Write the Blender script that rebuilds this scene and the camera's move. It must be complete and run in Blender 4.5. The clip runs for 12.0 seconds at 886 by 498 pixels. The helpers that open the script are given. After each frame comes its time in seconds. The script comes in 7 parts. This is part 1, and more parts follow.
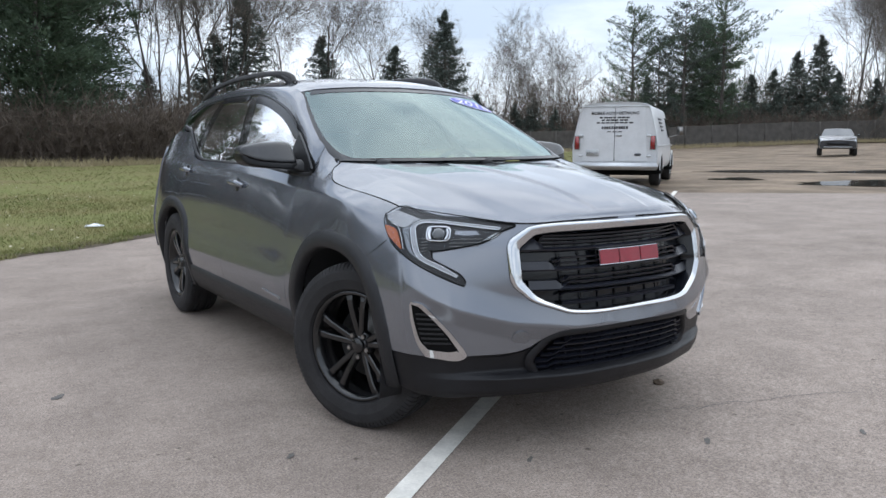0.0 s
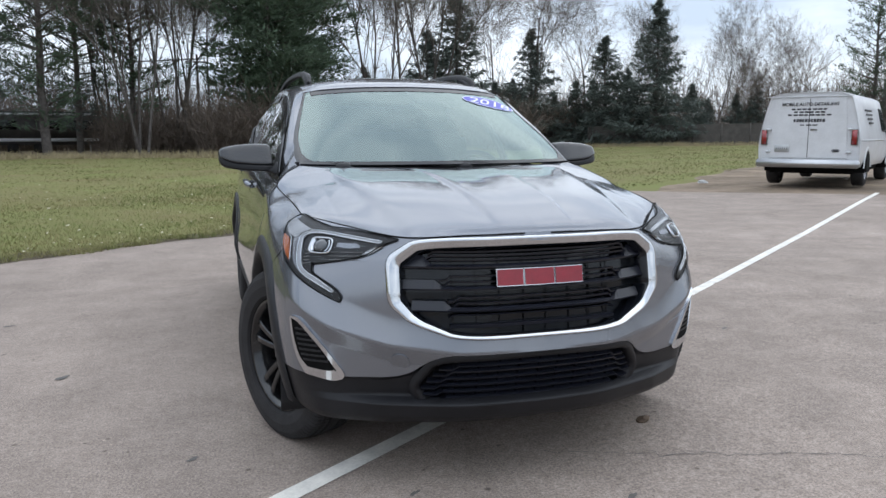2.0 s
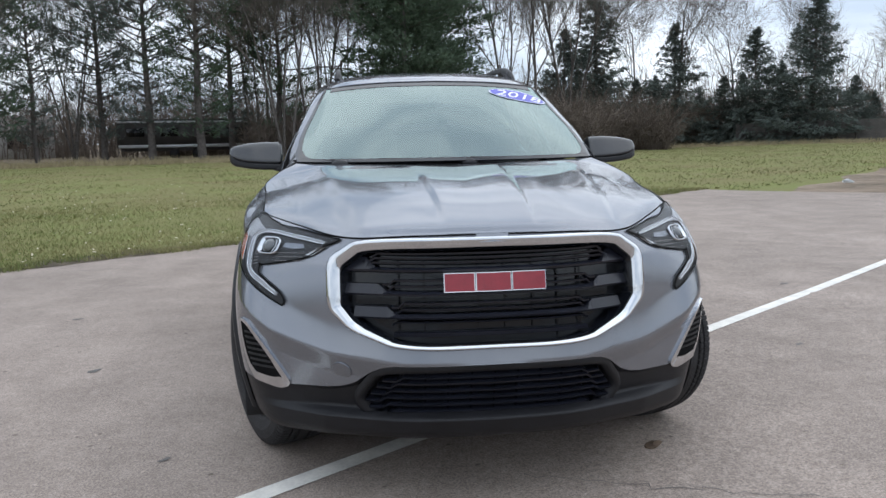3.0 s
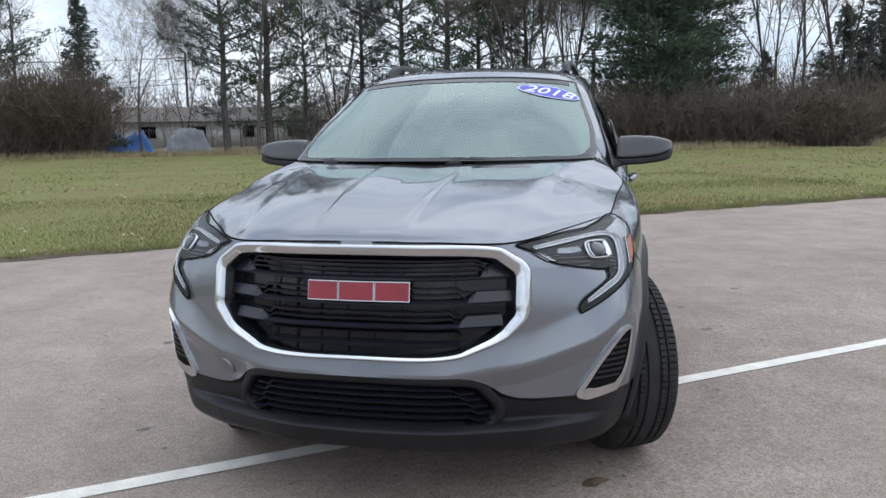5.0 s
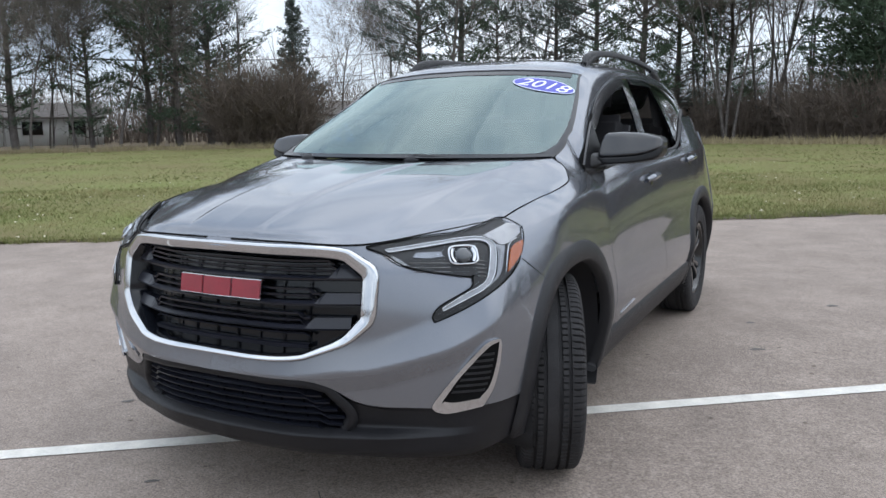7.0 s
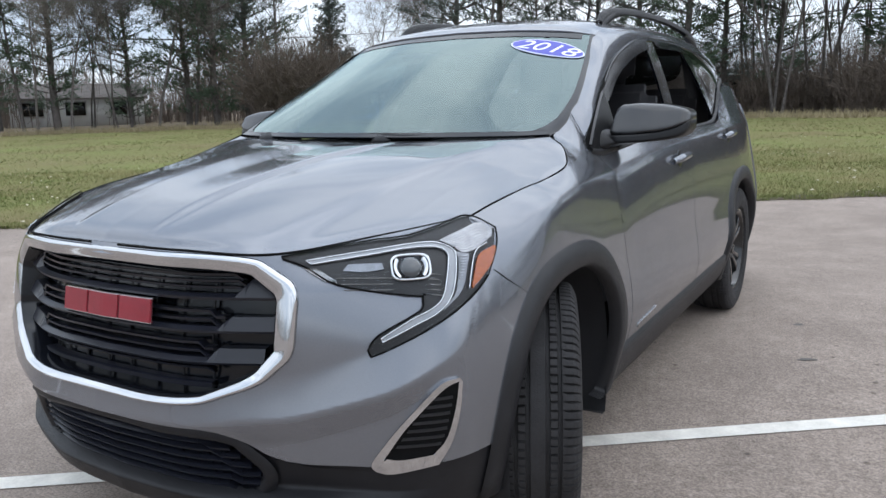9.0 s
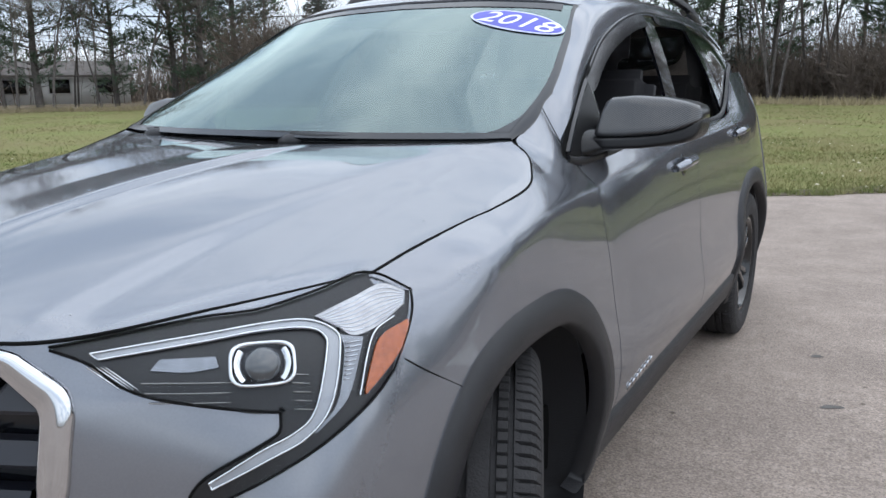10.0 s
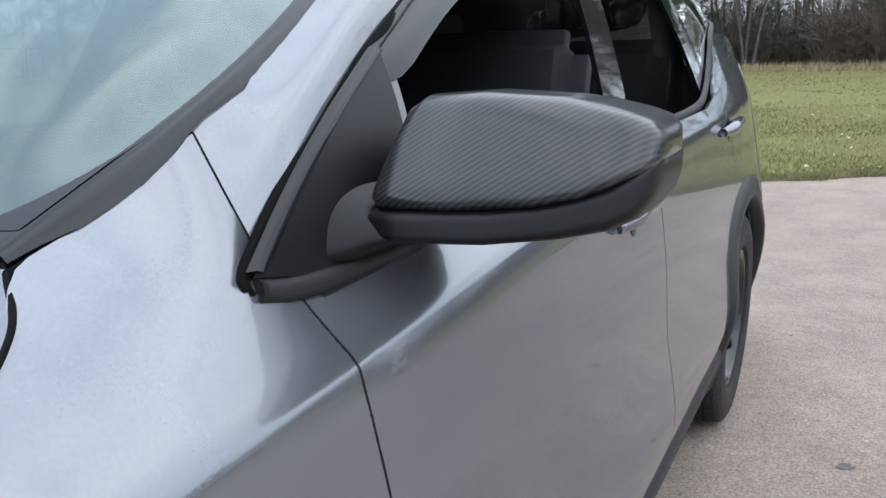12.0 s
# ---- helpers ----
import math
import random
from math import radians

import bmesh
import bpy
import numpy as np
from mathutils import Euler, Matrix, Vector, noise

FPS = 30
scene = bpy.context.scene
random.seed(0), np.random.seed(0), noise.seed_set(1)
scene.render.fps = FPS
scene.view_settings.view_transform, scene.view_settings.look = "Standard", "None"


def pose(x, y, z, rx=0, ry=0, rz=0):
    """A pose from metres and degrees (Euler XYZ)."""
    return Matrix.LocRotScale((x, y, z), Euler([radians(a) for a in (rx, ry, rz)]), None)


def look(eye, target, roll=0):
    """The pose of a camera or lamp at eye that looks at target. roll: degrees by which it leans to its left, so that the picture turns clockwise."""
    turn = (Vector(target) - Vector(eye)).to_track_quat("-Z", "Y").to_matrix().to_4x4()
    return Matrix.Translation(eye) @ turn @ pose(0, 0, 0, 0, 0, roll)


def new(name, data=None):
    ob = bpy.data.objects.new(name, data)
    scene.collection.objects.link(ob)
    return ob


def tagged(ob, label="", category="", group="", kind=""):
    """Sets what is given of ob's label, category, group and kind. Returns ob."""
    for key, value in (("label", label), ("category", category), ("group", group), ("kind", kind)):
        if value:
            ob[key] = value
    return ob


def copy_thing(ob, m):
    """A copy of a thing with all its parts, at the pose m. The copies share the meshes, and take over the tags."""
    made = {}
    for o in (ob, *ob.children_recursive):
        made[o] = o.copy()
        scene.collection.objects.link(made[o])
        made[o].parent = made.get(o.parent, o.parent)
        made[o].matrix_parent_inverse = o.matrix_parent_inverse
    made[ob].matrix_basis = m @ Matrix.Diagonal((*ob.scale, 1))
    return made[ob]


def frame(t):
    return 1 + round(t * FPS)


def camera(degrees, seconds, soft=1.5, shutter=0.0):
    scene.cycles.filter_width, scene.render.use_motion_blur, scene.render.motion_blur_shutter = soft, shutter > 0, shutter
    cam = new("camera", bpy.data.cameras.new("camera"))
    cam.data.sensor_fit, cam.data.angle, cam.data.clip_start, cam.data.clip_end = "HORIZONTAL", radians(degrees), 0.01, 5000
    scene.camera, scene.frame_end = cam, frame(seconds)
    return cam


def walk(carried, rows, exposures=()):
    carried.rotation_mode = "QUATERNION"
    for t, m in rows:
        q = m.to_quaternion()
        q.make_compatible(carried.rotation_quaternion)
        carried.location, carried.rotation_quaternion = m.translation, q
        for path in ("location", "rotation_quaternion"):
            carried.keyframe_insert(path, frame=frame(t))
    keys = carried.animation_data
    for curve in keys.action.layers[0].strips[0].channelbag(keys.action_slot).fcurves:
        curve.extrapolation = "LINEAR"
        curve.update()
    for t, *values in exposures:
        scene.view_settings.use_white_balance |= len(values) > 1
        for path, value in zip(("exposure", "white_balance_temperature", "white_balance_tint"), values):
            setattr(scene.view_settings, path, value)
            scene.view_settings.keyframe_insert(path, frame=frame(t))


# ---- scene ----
cam = camera(60.0, 12.0)
METRES, EYE, TILT, LEAN, TURN = 8.0, 1.5, 0.0, 0.0, 0.0
PATH = [
    (0, (-2.264, -2.921, 1.217), (-1.181, -1.263, 0.941), -0.1),
    (0.5, (-2.009, -3.053, 1.242), (-1.002, -1.348, 0.959), -0.1),
    (1, (-1.73, -3.041, 1.239), (-0.835, -1.276, 0.953), -0.1),
    (1.5, (-1.426, -3.102, 1.245), (-0.674, -1.272, 0.956), -0.1),
    (2, (-1.101, -3.23, 1.265), (-0.518, -1.34, 0.97), -0.1),
    (2.5, (-0.766, -3.188, 1.252), (-0.365, -1.251, 0.956), -0.4),
    (2.7, (-0.633, -3.167, 1.225), (-0.303, -1.215, 0.938), -0.7),
    (4.5, (0.538, -3.135, 1.276), (0.253, -1.179, 0.972), -0.9),
    (5, (0.764, -3.001, 1.261), (0.335, -1.072, 0.954), -0.9),
    (5.5, (1.049, -2.908, 1.259), (0.475, -1.017, 0.952), -0.9),
    (6, (1.36, -2.838, 1.284), (0.654, -0.993, 0.973), -0.9),
    (6.5, (1.525, -2.654, 1.268), (0.699, -0.86, 0.957), -0.8),
    (7, (1.717, -2.563, 1.263), (0.802, -0.813, 0.943), -0.8),
    (7.2, (1.794, -2.509, 1.287), (0.841, -0.786, 0.941), -0.9),
    (9, (1.653, -1.949, 1.242), (0.648, -0.261, 0.866), -1.4),
    (9.5, (1.606, -1.609, 1.252), (0.605, 0.077, 0.855), -1.0),
    (10, (1.453, -1.279, 1.258), (0.469, 0.411, 0.837), -0.7),
    (10.5, (1.401, -0.939, 1.253), (0.449, 0.76, 0.799), -0.1),
    (11, (1.351, -0.596, 1.259), (0.432, 1.115, 0.78), -0.2),
    (11.5, (1.227, -0.261, 1.265), (0.326, 1.454, 0.768), -0.3),
    (12, (1.185, 0.069, 1.26), (0.261, 1.771, 0.763), -1.3),
]
walk(cam, [(t, look(eye, target, roll)) for t, eye, target, roll in PATH], [(0, 0.20), (4.5, 0.20), (7.2, 0.26), (9.0, 0.33), (9.5, 0.40), (11.0, 0.50), (12.0, 0.68)])

# ---- world, sun and exposure ----
SUN_TURN, SUN_HEIGHT = radians(60), radians(55)
world = bpy.data.worlds.new("overcast_sky")
scene.world = world
world.use_nodes = True
wn, wl = world.node_tree.nodes, world.node_tree.links
wn.clear()
w_out = wn.new("ShaderNodeOutputWorld")
w_bg = wn.new("ShaderNodeBackground")
w_sky = wn.new("ShaderNodeTexSky")
w_sky.sky_type = "NISHITA"
w_sky.sun_disc = False
w_sky.sun_elevation, w_sky.sun_rotation = SUN_HEIGHT, SUN_TURN
w_coord = wn.new("ShaderNodeTexCoord")
w_map = wn.new("ShaderNodeMapping")
w_map.inputs["Scale"].default_value = (1.0, 1.0, 3.2)
w_noise = wn.new("ShaderNodeTexNoise")
w_noise.inputs["Scale"].default_value = 2.3
w_noise.inputs["Detail"].default_value = 7.0
w_noise.inputs["Roughness"].default_value = 0.55
w_noise.inputs["Distortion"].default_value = 0.4
w_ramp = wn.new("ShaderNodeValToRGB")
w_ramp.color_ramp.elements[0].position, w_ramp.color_ramp.elements[0].color = 0.36, (3.85, 4.58, 5.65, 1)
w_ramp.color_ramp.elements[1].position, w_ramp.color_ramp.elements[1].color = 0.62, (7.45, 8.0, 8.7, 1)
w_mix = wn.new("ShaderNodeMix")
w_mix.data_type = "RGBA"
w_mix.inputs[0].default_value = 0.88
wl.new(w_coord.outputs["Generated"], w_map.inputs["Vector"])
wl.new(w_map.outputs["Vector"], w_noise.inputs["Vector"])
wl.new(w_noise.outputs["Fac"], w_ramp.inputs["Fac"])
wl.new(w_sky.outputs["Color"], w_mix.inputs["A"])
wl.new(w_ramp.outputs["Color"], w_mix.inputs["B"])
# an overcast sky is about three times as bright overhead as at the horizon
w_sep = wn.new("ShaderNodeSeparateXYZ")
w_lift = wn.new("ShaderNodeMath")
w_lift.operation = "MULTIPLY_ADD"
w_lift.inputs[1].default_value, w_lift.inputs[2].default_value = 0.92, 1.17
w_pos = wn.new("ShaderNodeMath")
w_pos.operation = "MAXIMUM"
w_pos.inputs[1].default_value = 0.0
w_scale = wn.new("ShaderNodeVectorMath")
w_scale.operation = "SCALE"
wl.new(w_coord.outputs["Generated"], w_sep.inputs["Vector"])
wl.new(w_sep.outputs["Z"], w_pos.inputs[0])
wl.new(w_pos.outputs[0], w_lift.inputs[0])
wl.new(w_mix.outputs["Result"], w_scale.inputs[0])
wl.new(w_lift.outputs[0], w_scale.inputs["Scale"])
wl.new(w_scale.outputs["Vector"], w_bg.inputs["Color"])
wl.new(w_bg.outputs["Background"], w_out.inputs["Surface"])
w_bg.inputs["Strength"].default_value = 0.114

sun_data = bpy.data.lights.new("sun", "SUN")
sun_data.energy, sun_data.angle, sun_data.color = 0.6, radians(100), (1.0, 0.98, 0.95)
sun = new("sun", sun_data)
sun.rotation_euler = (radians(90) - SUN_HEIGHT, 0, math.pi - SUN_TURN)


# ---- materials ----
def node_mat(name):
    m = bpy.data.materials.new(name)
    m.use_nodes = True
    nt = m.node_tree
    return m, nt.nodes, nt.links, nt.nodes["Principled BSDF"]


def mat(name, colour, rough=0.5, metal=0.0, vary=0.15, scale=8.0, bump=0.0, bump_scale=60.0, coat=0.0, spec=0.5, piece=0.0, dark=None, detail=5.0, through_light=0.0):
    """A surface with two scales of variation, fine relief and, for pieces, a random shade for each."""
    m, n, l, b = node_mat(name)
    dark = dark or tuple(c * (1 - vary) for c in colour)
    light = tuple(min(1.0, c * (1 + vary)) for c in colour)
    co = n.new("ShaderNodeTexCoord")
    n1 = n.new("ShaderNodeTexNoise")
    n1.inputs["Scale"].default_value, n1.inputs["Detail"].default_value = scale, detail
    n2 = n.new("ShaderNodeTexNoise")
    n2.inputs["Scale"].default_value, n2.inputs["Detail"].default_value = scale * 9.0, 3.0
    add = n.new("ShaderNodeMath")
    add.operation = "MULTIPLY_ADD"
    add.inputs[1].default_value = 0.45
    l.new(co.outputs["Object"], n1.inputs["Vector"])
    l.new(co.outputs["Object"], n2.inputs["Vector"])
    l.new(n2.outputs["Fac"], add.inputs[0])
    half = n.new("ShaderNodeMath")
    half.operation = "MULTIPLY_ADD"
    half.inputs[1].default_value, half.inputs[2].default_value = 0.9, -0.17
    l.new(n1.outputs["Fac"], half.inputs[0])
    l.new(half.outputs[0], add.inputs[2])
    fac = add.outputs[0]
    if piece:
        info = n.new("ShaderNodeObjectInfo")
        pa = n.new("ShaderNodeMath")
        pa.operation = "MULTIPLY_ADD"
        pa.inputs[1].default_value = piece
        l.new(info.outputs["Random"], pa.inputs[0])
        l.new(fac, pa.inputs[2])
        fac = pa.outputs[0]
    ramp = n.new("ShaderNodeValToRGB")
    ramp.color_ramp.elements[0].position, ramp.color_ramp.elements[0].color = 0.3, (*dark, 1)
    ramp.color_ramp.elements[1].position, ramp.color_ramp.elements[1].color = 0.75, (*light, 1)
    l.new(fac, ramp.inputs["Fac"])
    l.new(ramp.outputs["Color"], b.inputs["Base Color"])
    b.inputs["Roughness"].default_value = rough
    b.inputs["Metallic"].default_value = metal
    b.inputs["Specular IOR Level"].default_value = spec
    b.inputs["Coat Weight"].default_value = coat
    b.inputs["Coat Roughness"].default_value = 0.03
    if through_light:
        tl = n.new("ShaderNodeBsdfTranslucent")
        ms = n.new("ShaderNodeMixShader")
        ms.inputs["Fac"].default_value = through_light
        l.new(ramp.outputs["Color"], tl.inputs["Color"])
        l.new(b.outputs[0], ms.inputs[1])
        l.new(tl.outputs[0], ms.inputs[2])
        l.new(ms.outputs[0], n["Material Output"].inputs["Surface"])
    if bump:
        n3 = n.new("ShaderNodeTexNoise")
        n3.inputs["Scale"].default_value, n3.inputs["Detail"].default_value = bump_scale, 4.0
        l.new(co.outputs["Object"], n3.inputs["Vector"])
        bp = n.new("ShaderNodeBump")
        bp.inputs["Strength"].default_value, bp.inputs["Distance"].default_value = bump, 0.02
        l.new(n3.outputs["Fac"], bp.inputs["Height"])
        l.new(bp.outputs["Normal"], b.inputs["Normal"])
    return m


def glass(name, tint, gloss, base=0.04, rough=0.02, sheen=(1, 1, 1)):
    """A thin pane: tinted see-through, with a reflection that grows to the rim of vision."""
    m, n, l, b = node_mat(name)
    n.remove(b)
    tr = n.new("ShaderNodeBsdfTransparent")
    tr.inputs["Color"].default_value = (*tint, 1)
    gl = n.new("ShaderNodeBsdfGlossy")
    gl.inputs["Roughness"].default_value = rough
    gl.inputs["Color"].default_value = (*sheen, 1)
    fr = n.new("ShaderNodeFresnel")
    fr.inputs["IOR"].default_value = 1.52
    mu = n.new("ShaderNodeMath")
    mu.operation, mu.use_clamp = "MULTIPLY_ADD", True
    mu.inputs[1].default_value, mu.inputs[2].default_value = gloss, base
    mx = n.new("ShaderNodeMixShader")
    l.new(fr.outputs["Fac"], mu.inputs[0])
    l.new(mu.outputs[0], mx.inputs["Fac"])
    l.new(tr.outputs[0], mx.inputs[1])
    l.new(gl.outputs[0], mx.inputs[2])
    l.new(mx.outputs[0], n["Material Output"].inputs["Surface"])
    return m


PAINT = mat("satin_grey_metallic_paint", (0.202, 0.213, 0.238), 0.22, 0.68, 0.05, 300.0, coat=1.0, detail=2.0)
PAINT.node_tree.nodes["Principled BSDF"].inputs["Specular Tint"].default_value = (0.36, 0.37, 0.40, 1)
PLASTIC = mat("black_textured_plastic", (0.016, 0.016, 0.018), 0.48, 0, 0.2, 12.0, 0.15, 700.0, spec=0.34)
GLOSS_BLACK = mat("gloss_black_plastic", (0.007, 0.008, 0.011), 0.13, 0, 0.2, 6.0, spec=0.38)
PILLAR_GLOSS = mat("mirror_gloss_black_panel", (0.006, 0.006, 0.008), 0.04, 0, 0.1, 6.0, coat=1.0, spec=0.6)
MIRROR_BLACK = mat("black_mirror_plastic", (0.007, 0.007, 0.008), 0.36, 0, 0.2, 12.0, 0.1, 700.0, spec=0.24)
BUMPER_BLACK = mat("black_bumper_plastic", (0.011, 0.011, 0.013), 0.45, 0, 0.25, 9.0, 0.12, 600.0, spec=0.3)
GRILLE_BLACK = mat("dark_grille_plastic", (0.010, 0.011, 0.017), 0.30, 0, 0.2, 8.0, spec=0.45)
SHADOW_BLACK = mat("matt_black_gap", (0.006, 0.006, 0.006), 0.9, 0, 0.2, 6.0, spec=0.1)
CHROME = mat("chrome_trim", (0.58, 0.59, 0.61), 0.07, 1.0, 0.03, 5.0)
CHROME_SOFT = mat("soft_chrome_reflector", (0.62, 0.63, 0.64), 0.22, 0.95, 0.08, 25.0)
SATIN = mat("satin_silver_plastic", (0.55, 0.56, 0.58), 0.3, 0.8, 0.05, 9.0)
RED = mat("red_badge_enamel", (0.24, 0.012, 0.024), 0.3, 0, 0.15, 20.0, coat=0.25)
RUBBER = mat("tyre_rubber", (0.026, 0.025, 0.026), 0.75, 0, 0.3, 14.0, 0.25, 220.0, spec=0.3)
RIM = mat("gloss_black_alloy", (0.010, 0.010, 0.011), 0.22, 0.2, 0.2, 10.0, coat=0.5)
STEEL = mat("brushed_steel_disc", (0.3, 0.29, 0.28), 0.4, 1.0, 0.3, 30.0)
REFLECTOR = mat("dulled_chrome_reflector", (0.40, 0.40, 0.41), 0.42, 0.9, 0.2, 60.0)
AMBER = mat("amber_marker_lens", (0.36, 0.085, 0.02), 0.25, 0, 0.25, 90.0, coat=0.6)
WHITE_LENS = mat("pale_light_guide", (0.62, 0.64, 0.68), 0.25, 0.1, 0.05, 40.0, coat=0.8)
GUIDE = mat("frosted_light_guide", (0.30, 0.31, 0.33), 0.3, 0.2, 0.08, 40.0, coat=0.6)
RIBBED = mat("ribbed_silver_reflector", (0.22, 0.23, 0.25), 0.28, 0.85, 0.15, 60.0)
LAMP_DARK = mat("dark_lamp_housing", (0.006, 0.006, 0.007), 0.4, 0.0, 0.3, 30.0)
PROJECTOR = mat("dark_glass_lens", (0.05, 0.055, 0.06), 0.03, 0.2, 0.1, 30.0, coat=1.0)
RED_LENS = mat("red_tail_lamp_lens", (0.25, 0.01, 0.012), 0.15, 0, 0.2, 20.0, coat=0.8)
STICKER = mat("blue_year_sticker", (0.045, 0.05, 0.42), 0.35, 0, 0.1, 20.0)
STICKER_EDGE = mat("pale_sticker_border", (0.62, 0.66, 0.85), 0.4, 0, 0.05, 20.0)
WHITE_INK = mat("white_print", (0.82, 0.84, 0.9), 0.4, 0, 0.04, 20.0)
INTERIOR = mat("black_cabin_trim", (0.010, 0.010, 0.012), 0.7, 0, 0.2, 10.0, 0.2, 300.0)
SEAT = mat("dark_grey_seat_cloth", (0.009, 0.009, 0.012), 0.85, 0, 0.2, 20.0, 0.3, 500.0)
WINDSHIELD = glass("windscreen_glass", (0.34, 0.46, 0.44), 1.20, 0.135, 0.03, (0.69, 0.83, 0.81))
SIDE_GLASS = glass("clear_side_glass", (0.45, 0.5, 0.52), 1.9, 0.14)
TINT_GLASS = glass("dark_privacy_glass", (0.06, 0.065, 0.07), 2.2, 0.16)
LENS = glass("clear_lamp_cover", (0.96, 0.97, 0.98), 0.12, 0.0)


# ---- building helpers ----
def make(name, verts, faces, material, parent=None, label="", smooth=True):
    """One mesh object from numbers, under a thing or on its own."""
    me = bpy.data.meshes.new(name)
    me.from_pydata([tuple(map(float, v)) for v in verts], [], [tuple(map(int, f)) for f in faces])
    me.materials.append(material)
    if smooth:
        me.shade_smooth()
    me.update()
    ob = new(name, me)
    ob.parent = parent
    if label:
        tagged(ob, label)
    return ob


def part(name, bm, material, parent, label="", smooth=True):
    me = bpy.data.meshes.new(name)
    bm.normal_update()
    bm.to_mesh(me)
    bm.free()
    me.materials.append(material)
    if smooth:
        me.shade_smooth()
    ob = new(name, me)
    ob.parent = parent
    if label:
        tagged(ob, label)
    return ob


def thing(name, m, label, category, group="", kind=""):
    ob = new(name)
    ob.matrix_basis = m
    ob.empty_display_size = 0.2
    return tagged(ob, label, category, group, kind)


def crom(pts, ts):
    """A smooth curve through pts at the parameters ts from 0 to 1."""
    p = np.asarray(pts, float)
    n = len(p) - 1
    x = np.clip(np.asarray(ts, float), 0, 1) * n
    i = np.minimum(x.astype(int), n - 1)
    f = (x - i).reshape(*x.shape, *[1] * (p.ndim - 1))
    q = np.concatenate([[2 * p[0] - p[1]], p, [2 * p[-1] - p[-2]]])
    a, b, c, d = q[i], q[i + 1], q[i + 2], q[i + 3]
    return 0.5 * (2 * b + (c - a) * f + (2 * a - 5 * b + 4 * c - d) * f**2 + (3 * b - a - 3 * c + d) * f**3)


def loft(curves, nu, nv):
    """A grid of nu x nv points through curves, each a short list of points."""
    us, vs = np.linspace(0, 1, nu), np.linspace(0, 1, nv)
    rows = [crom(c, vs) for c in curves]
    return crom(np.stack(rows), us)


def grid_faces(nu, nv, flip=False, start=0):
    out = []
    for i in range(nu - 1):
        for j in range(nv - 1):
            a = start + i * nv + j
            q = (a, a + 1, a + nv + 1, a + nv)
            out.append(q[::-1] if flip else q)
    return out


def sheet(name, g, material, parent=None, thick=0.0, flip=False, label="", smooth=True):
    """A grid of points as a skin, with turned-in rims of that thickness."""
    nu, nv = g.shape[:2]
    verts, faces = [*g.reshape(-1, 3)], grid_faces(nu, nv, flip)
    if thick:
        du, dv = np.gradient(g, axis=0), np.gradient(g, axis=1)
        nrm = np.cross(dv, du) if flip else np.cross(du, dv)
        nrm = nrm / np.maximum(np.linalg.norm(nrm, axis=-1, keepdims=True), 1e-9)
        inner = g + nrm * thick
        rim = [(i, 0) for i in range(nu)] + [(nu - 1, j) for j in range(1, nv)] + [(i, nv - 1) for i in range(nu - 2, -1, -1)] + [(0, j) for j in range(nv - 2, 0, -1)]
        base = len(verts)
        verts += [g[i, j] for i, j in rim] + [inner[i, j] for i, j in rim]
        m = len(rim)
        for k in range(m):
            q = (base + k, base + (k + 1) % m, base + m + (k + 1) % m, base + m + k)
            faces.append(q if not flip else q[::-1])
    return make(name, verts, faces, material, parent, label, smooth)


def tube_data(pts, radii, sides=8, cap=True):
    """A tapered round tube along pts."""
    p = np.asarray(pts, float)
    r = np.broadcast_to(np.asarray(radii, float), (len(p),))
    d = np.gradient(p, axis=0)
    d /= np.maximum(np.linalg.norm(d, axis=1, keepdims=True), 1e-9)
    ref = np.where(np.abs(d[:, 2:3]) > 0.9, [[1.0, 0, 0]], [[0, 0, 1.0]])
    u = np.cross(d, ref)
    u /= np.linalg.norm(u, axis=1, keepdims=True)
    v = np.cross(d, u)
    a = np.linspace(0, 2 * np.pi, sides, endpoint=False)
    ring = p[:, None] + r[:, None, None] * (np.cos(a)[None, :, None] * u[:, None] + np.sin(a)[None, :, None] * v[:, None])
    verts = ring.reshape(-1, 3)
    faces = []
    for i in range(len(p) - 1):
        for j in range(sides):
            k = (j + 1) % sides
            faces.append((i * sides + j, i * sides + k, (i + 1) * sides + k, (i + 1) * sides + j))
    if cap:
        faces.append(tuple(range(sides)))
        faces.append(tuple((len(p) - 1) * sides + j for j in range(sides))[::-1])
    return verts, faces


def tube(name, pts, radii, material, parent=None, sides=8, label="", n=0):
    if n:
        t = np.linspace(0, 1, n)
        radii = crom(np.asarray(np.broadcast_to(radii, (len(pts),)), float)[:, None], t)[:, 0]
        pts = crom(pts, t)
    v, f = tube_data(pts, radii, sides)
    return make(name, v, f, material, parent, label)


def box_bm(size, centre=(0, 0, 0), bevel=0.0, segs=2):
    bm = bmesh.new()
    bmesh.ops.create_cube(bm, size=1.0, matrix=Matrix.Translation(centre) @ Matrix.Diagonal((*size, 1)))
    if bevel:
        bmesh.ops.bevel(bm, geom=bm.edges[:], offset=bevel, segments=segs, affect="EDGES", clamp_overlap=True)
    return bm


# ---- ground ----
E1, E2 = np.array([.8056, .5925]), np.array([-.5925, .8056])


def plan(a, b):
    """A place from metres along the parking line and across it towards the woods."""
    return a * E1[0] + b * E2[0], a * E1[1] + b * E2[1]


def ground_z(x, y):
    """The land rises gently beyond the far end of the lot."""
    u = np.asarray(x) - .45 * np.asarray(y)
    return np.interp(u, [0, 2, 4, 6.5, 11, 23, 29, 46, 80], [0, .008, .045, .125, .20, .35, .50, 1.1, 1.7]) * np.clip((np.asarray(y) + 30) / 25, 0, 1)


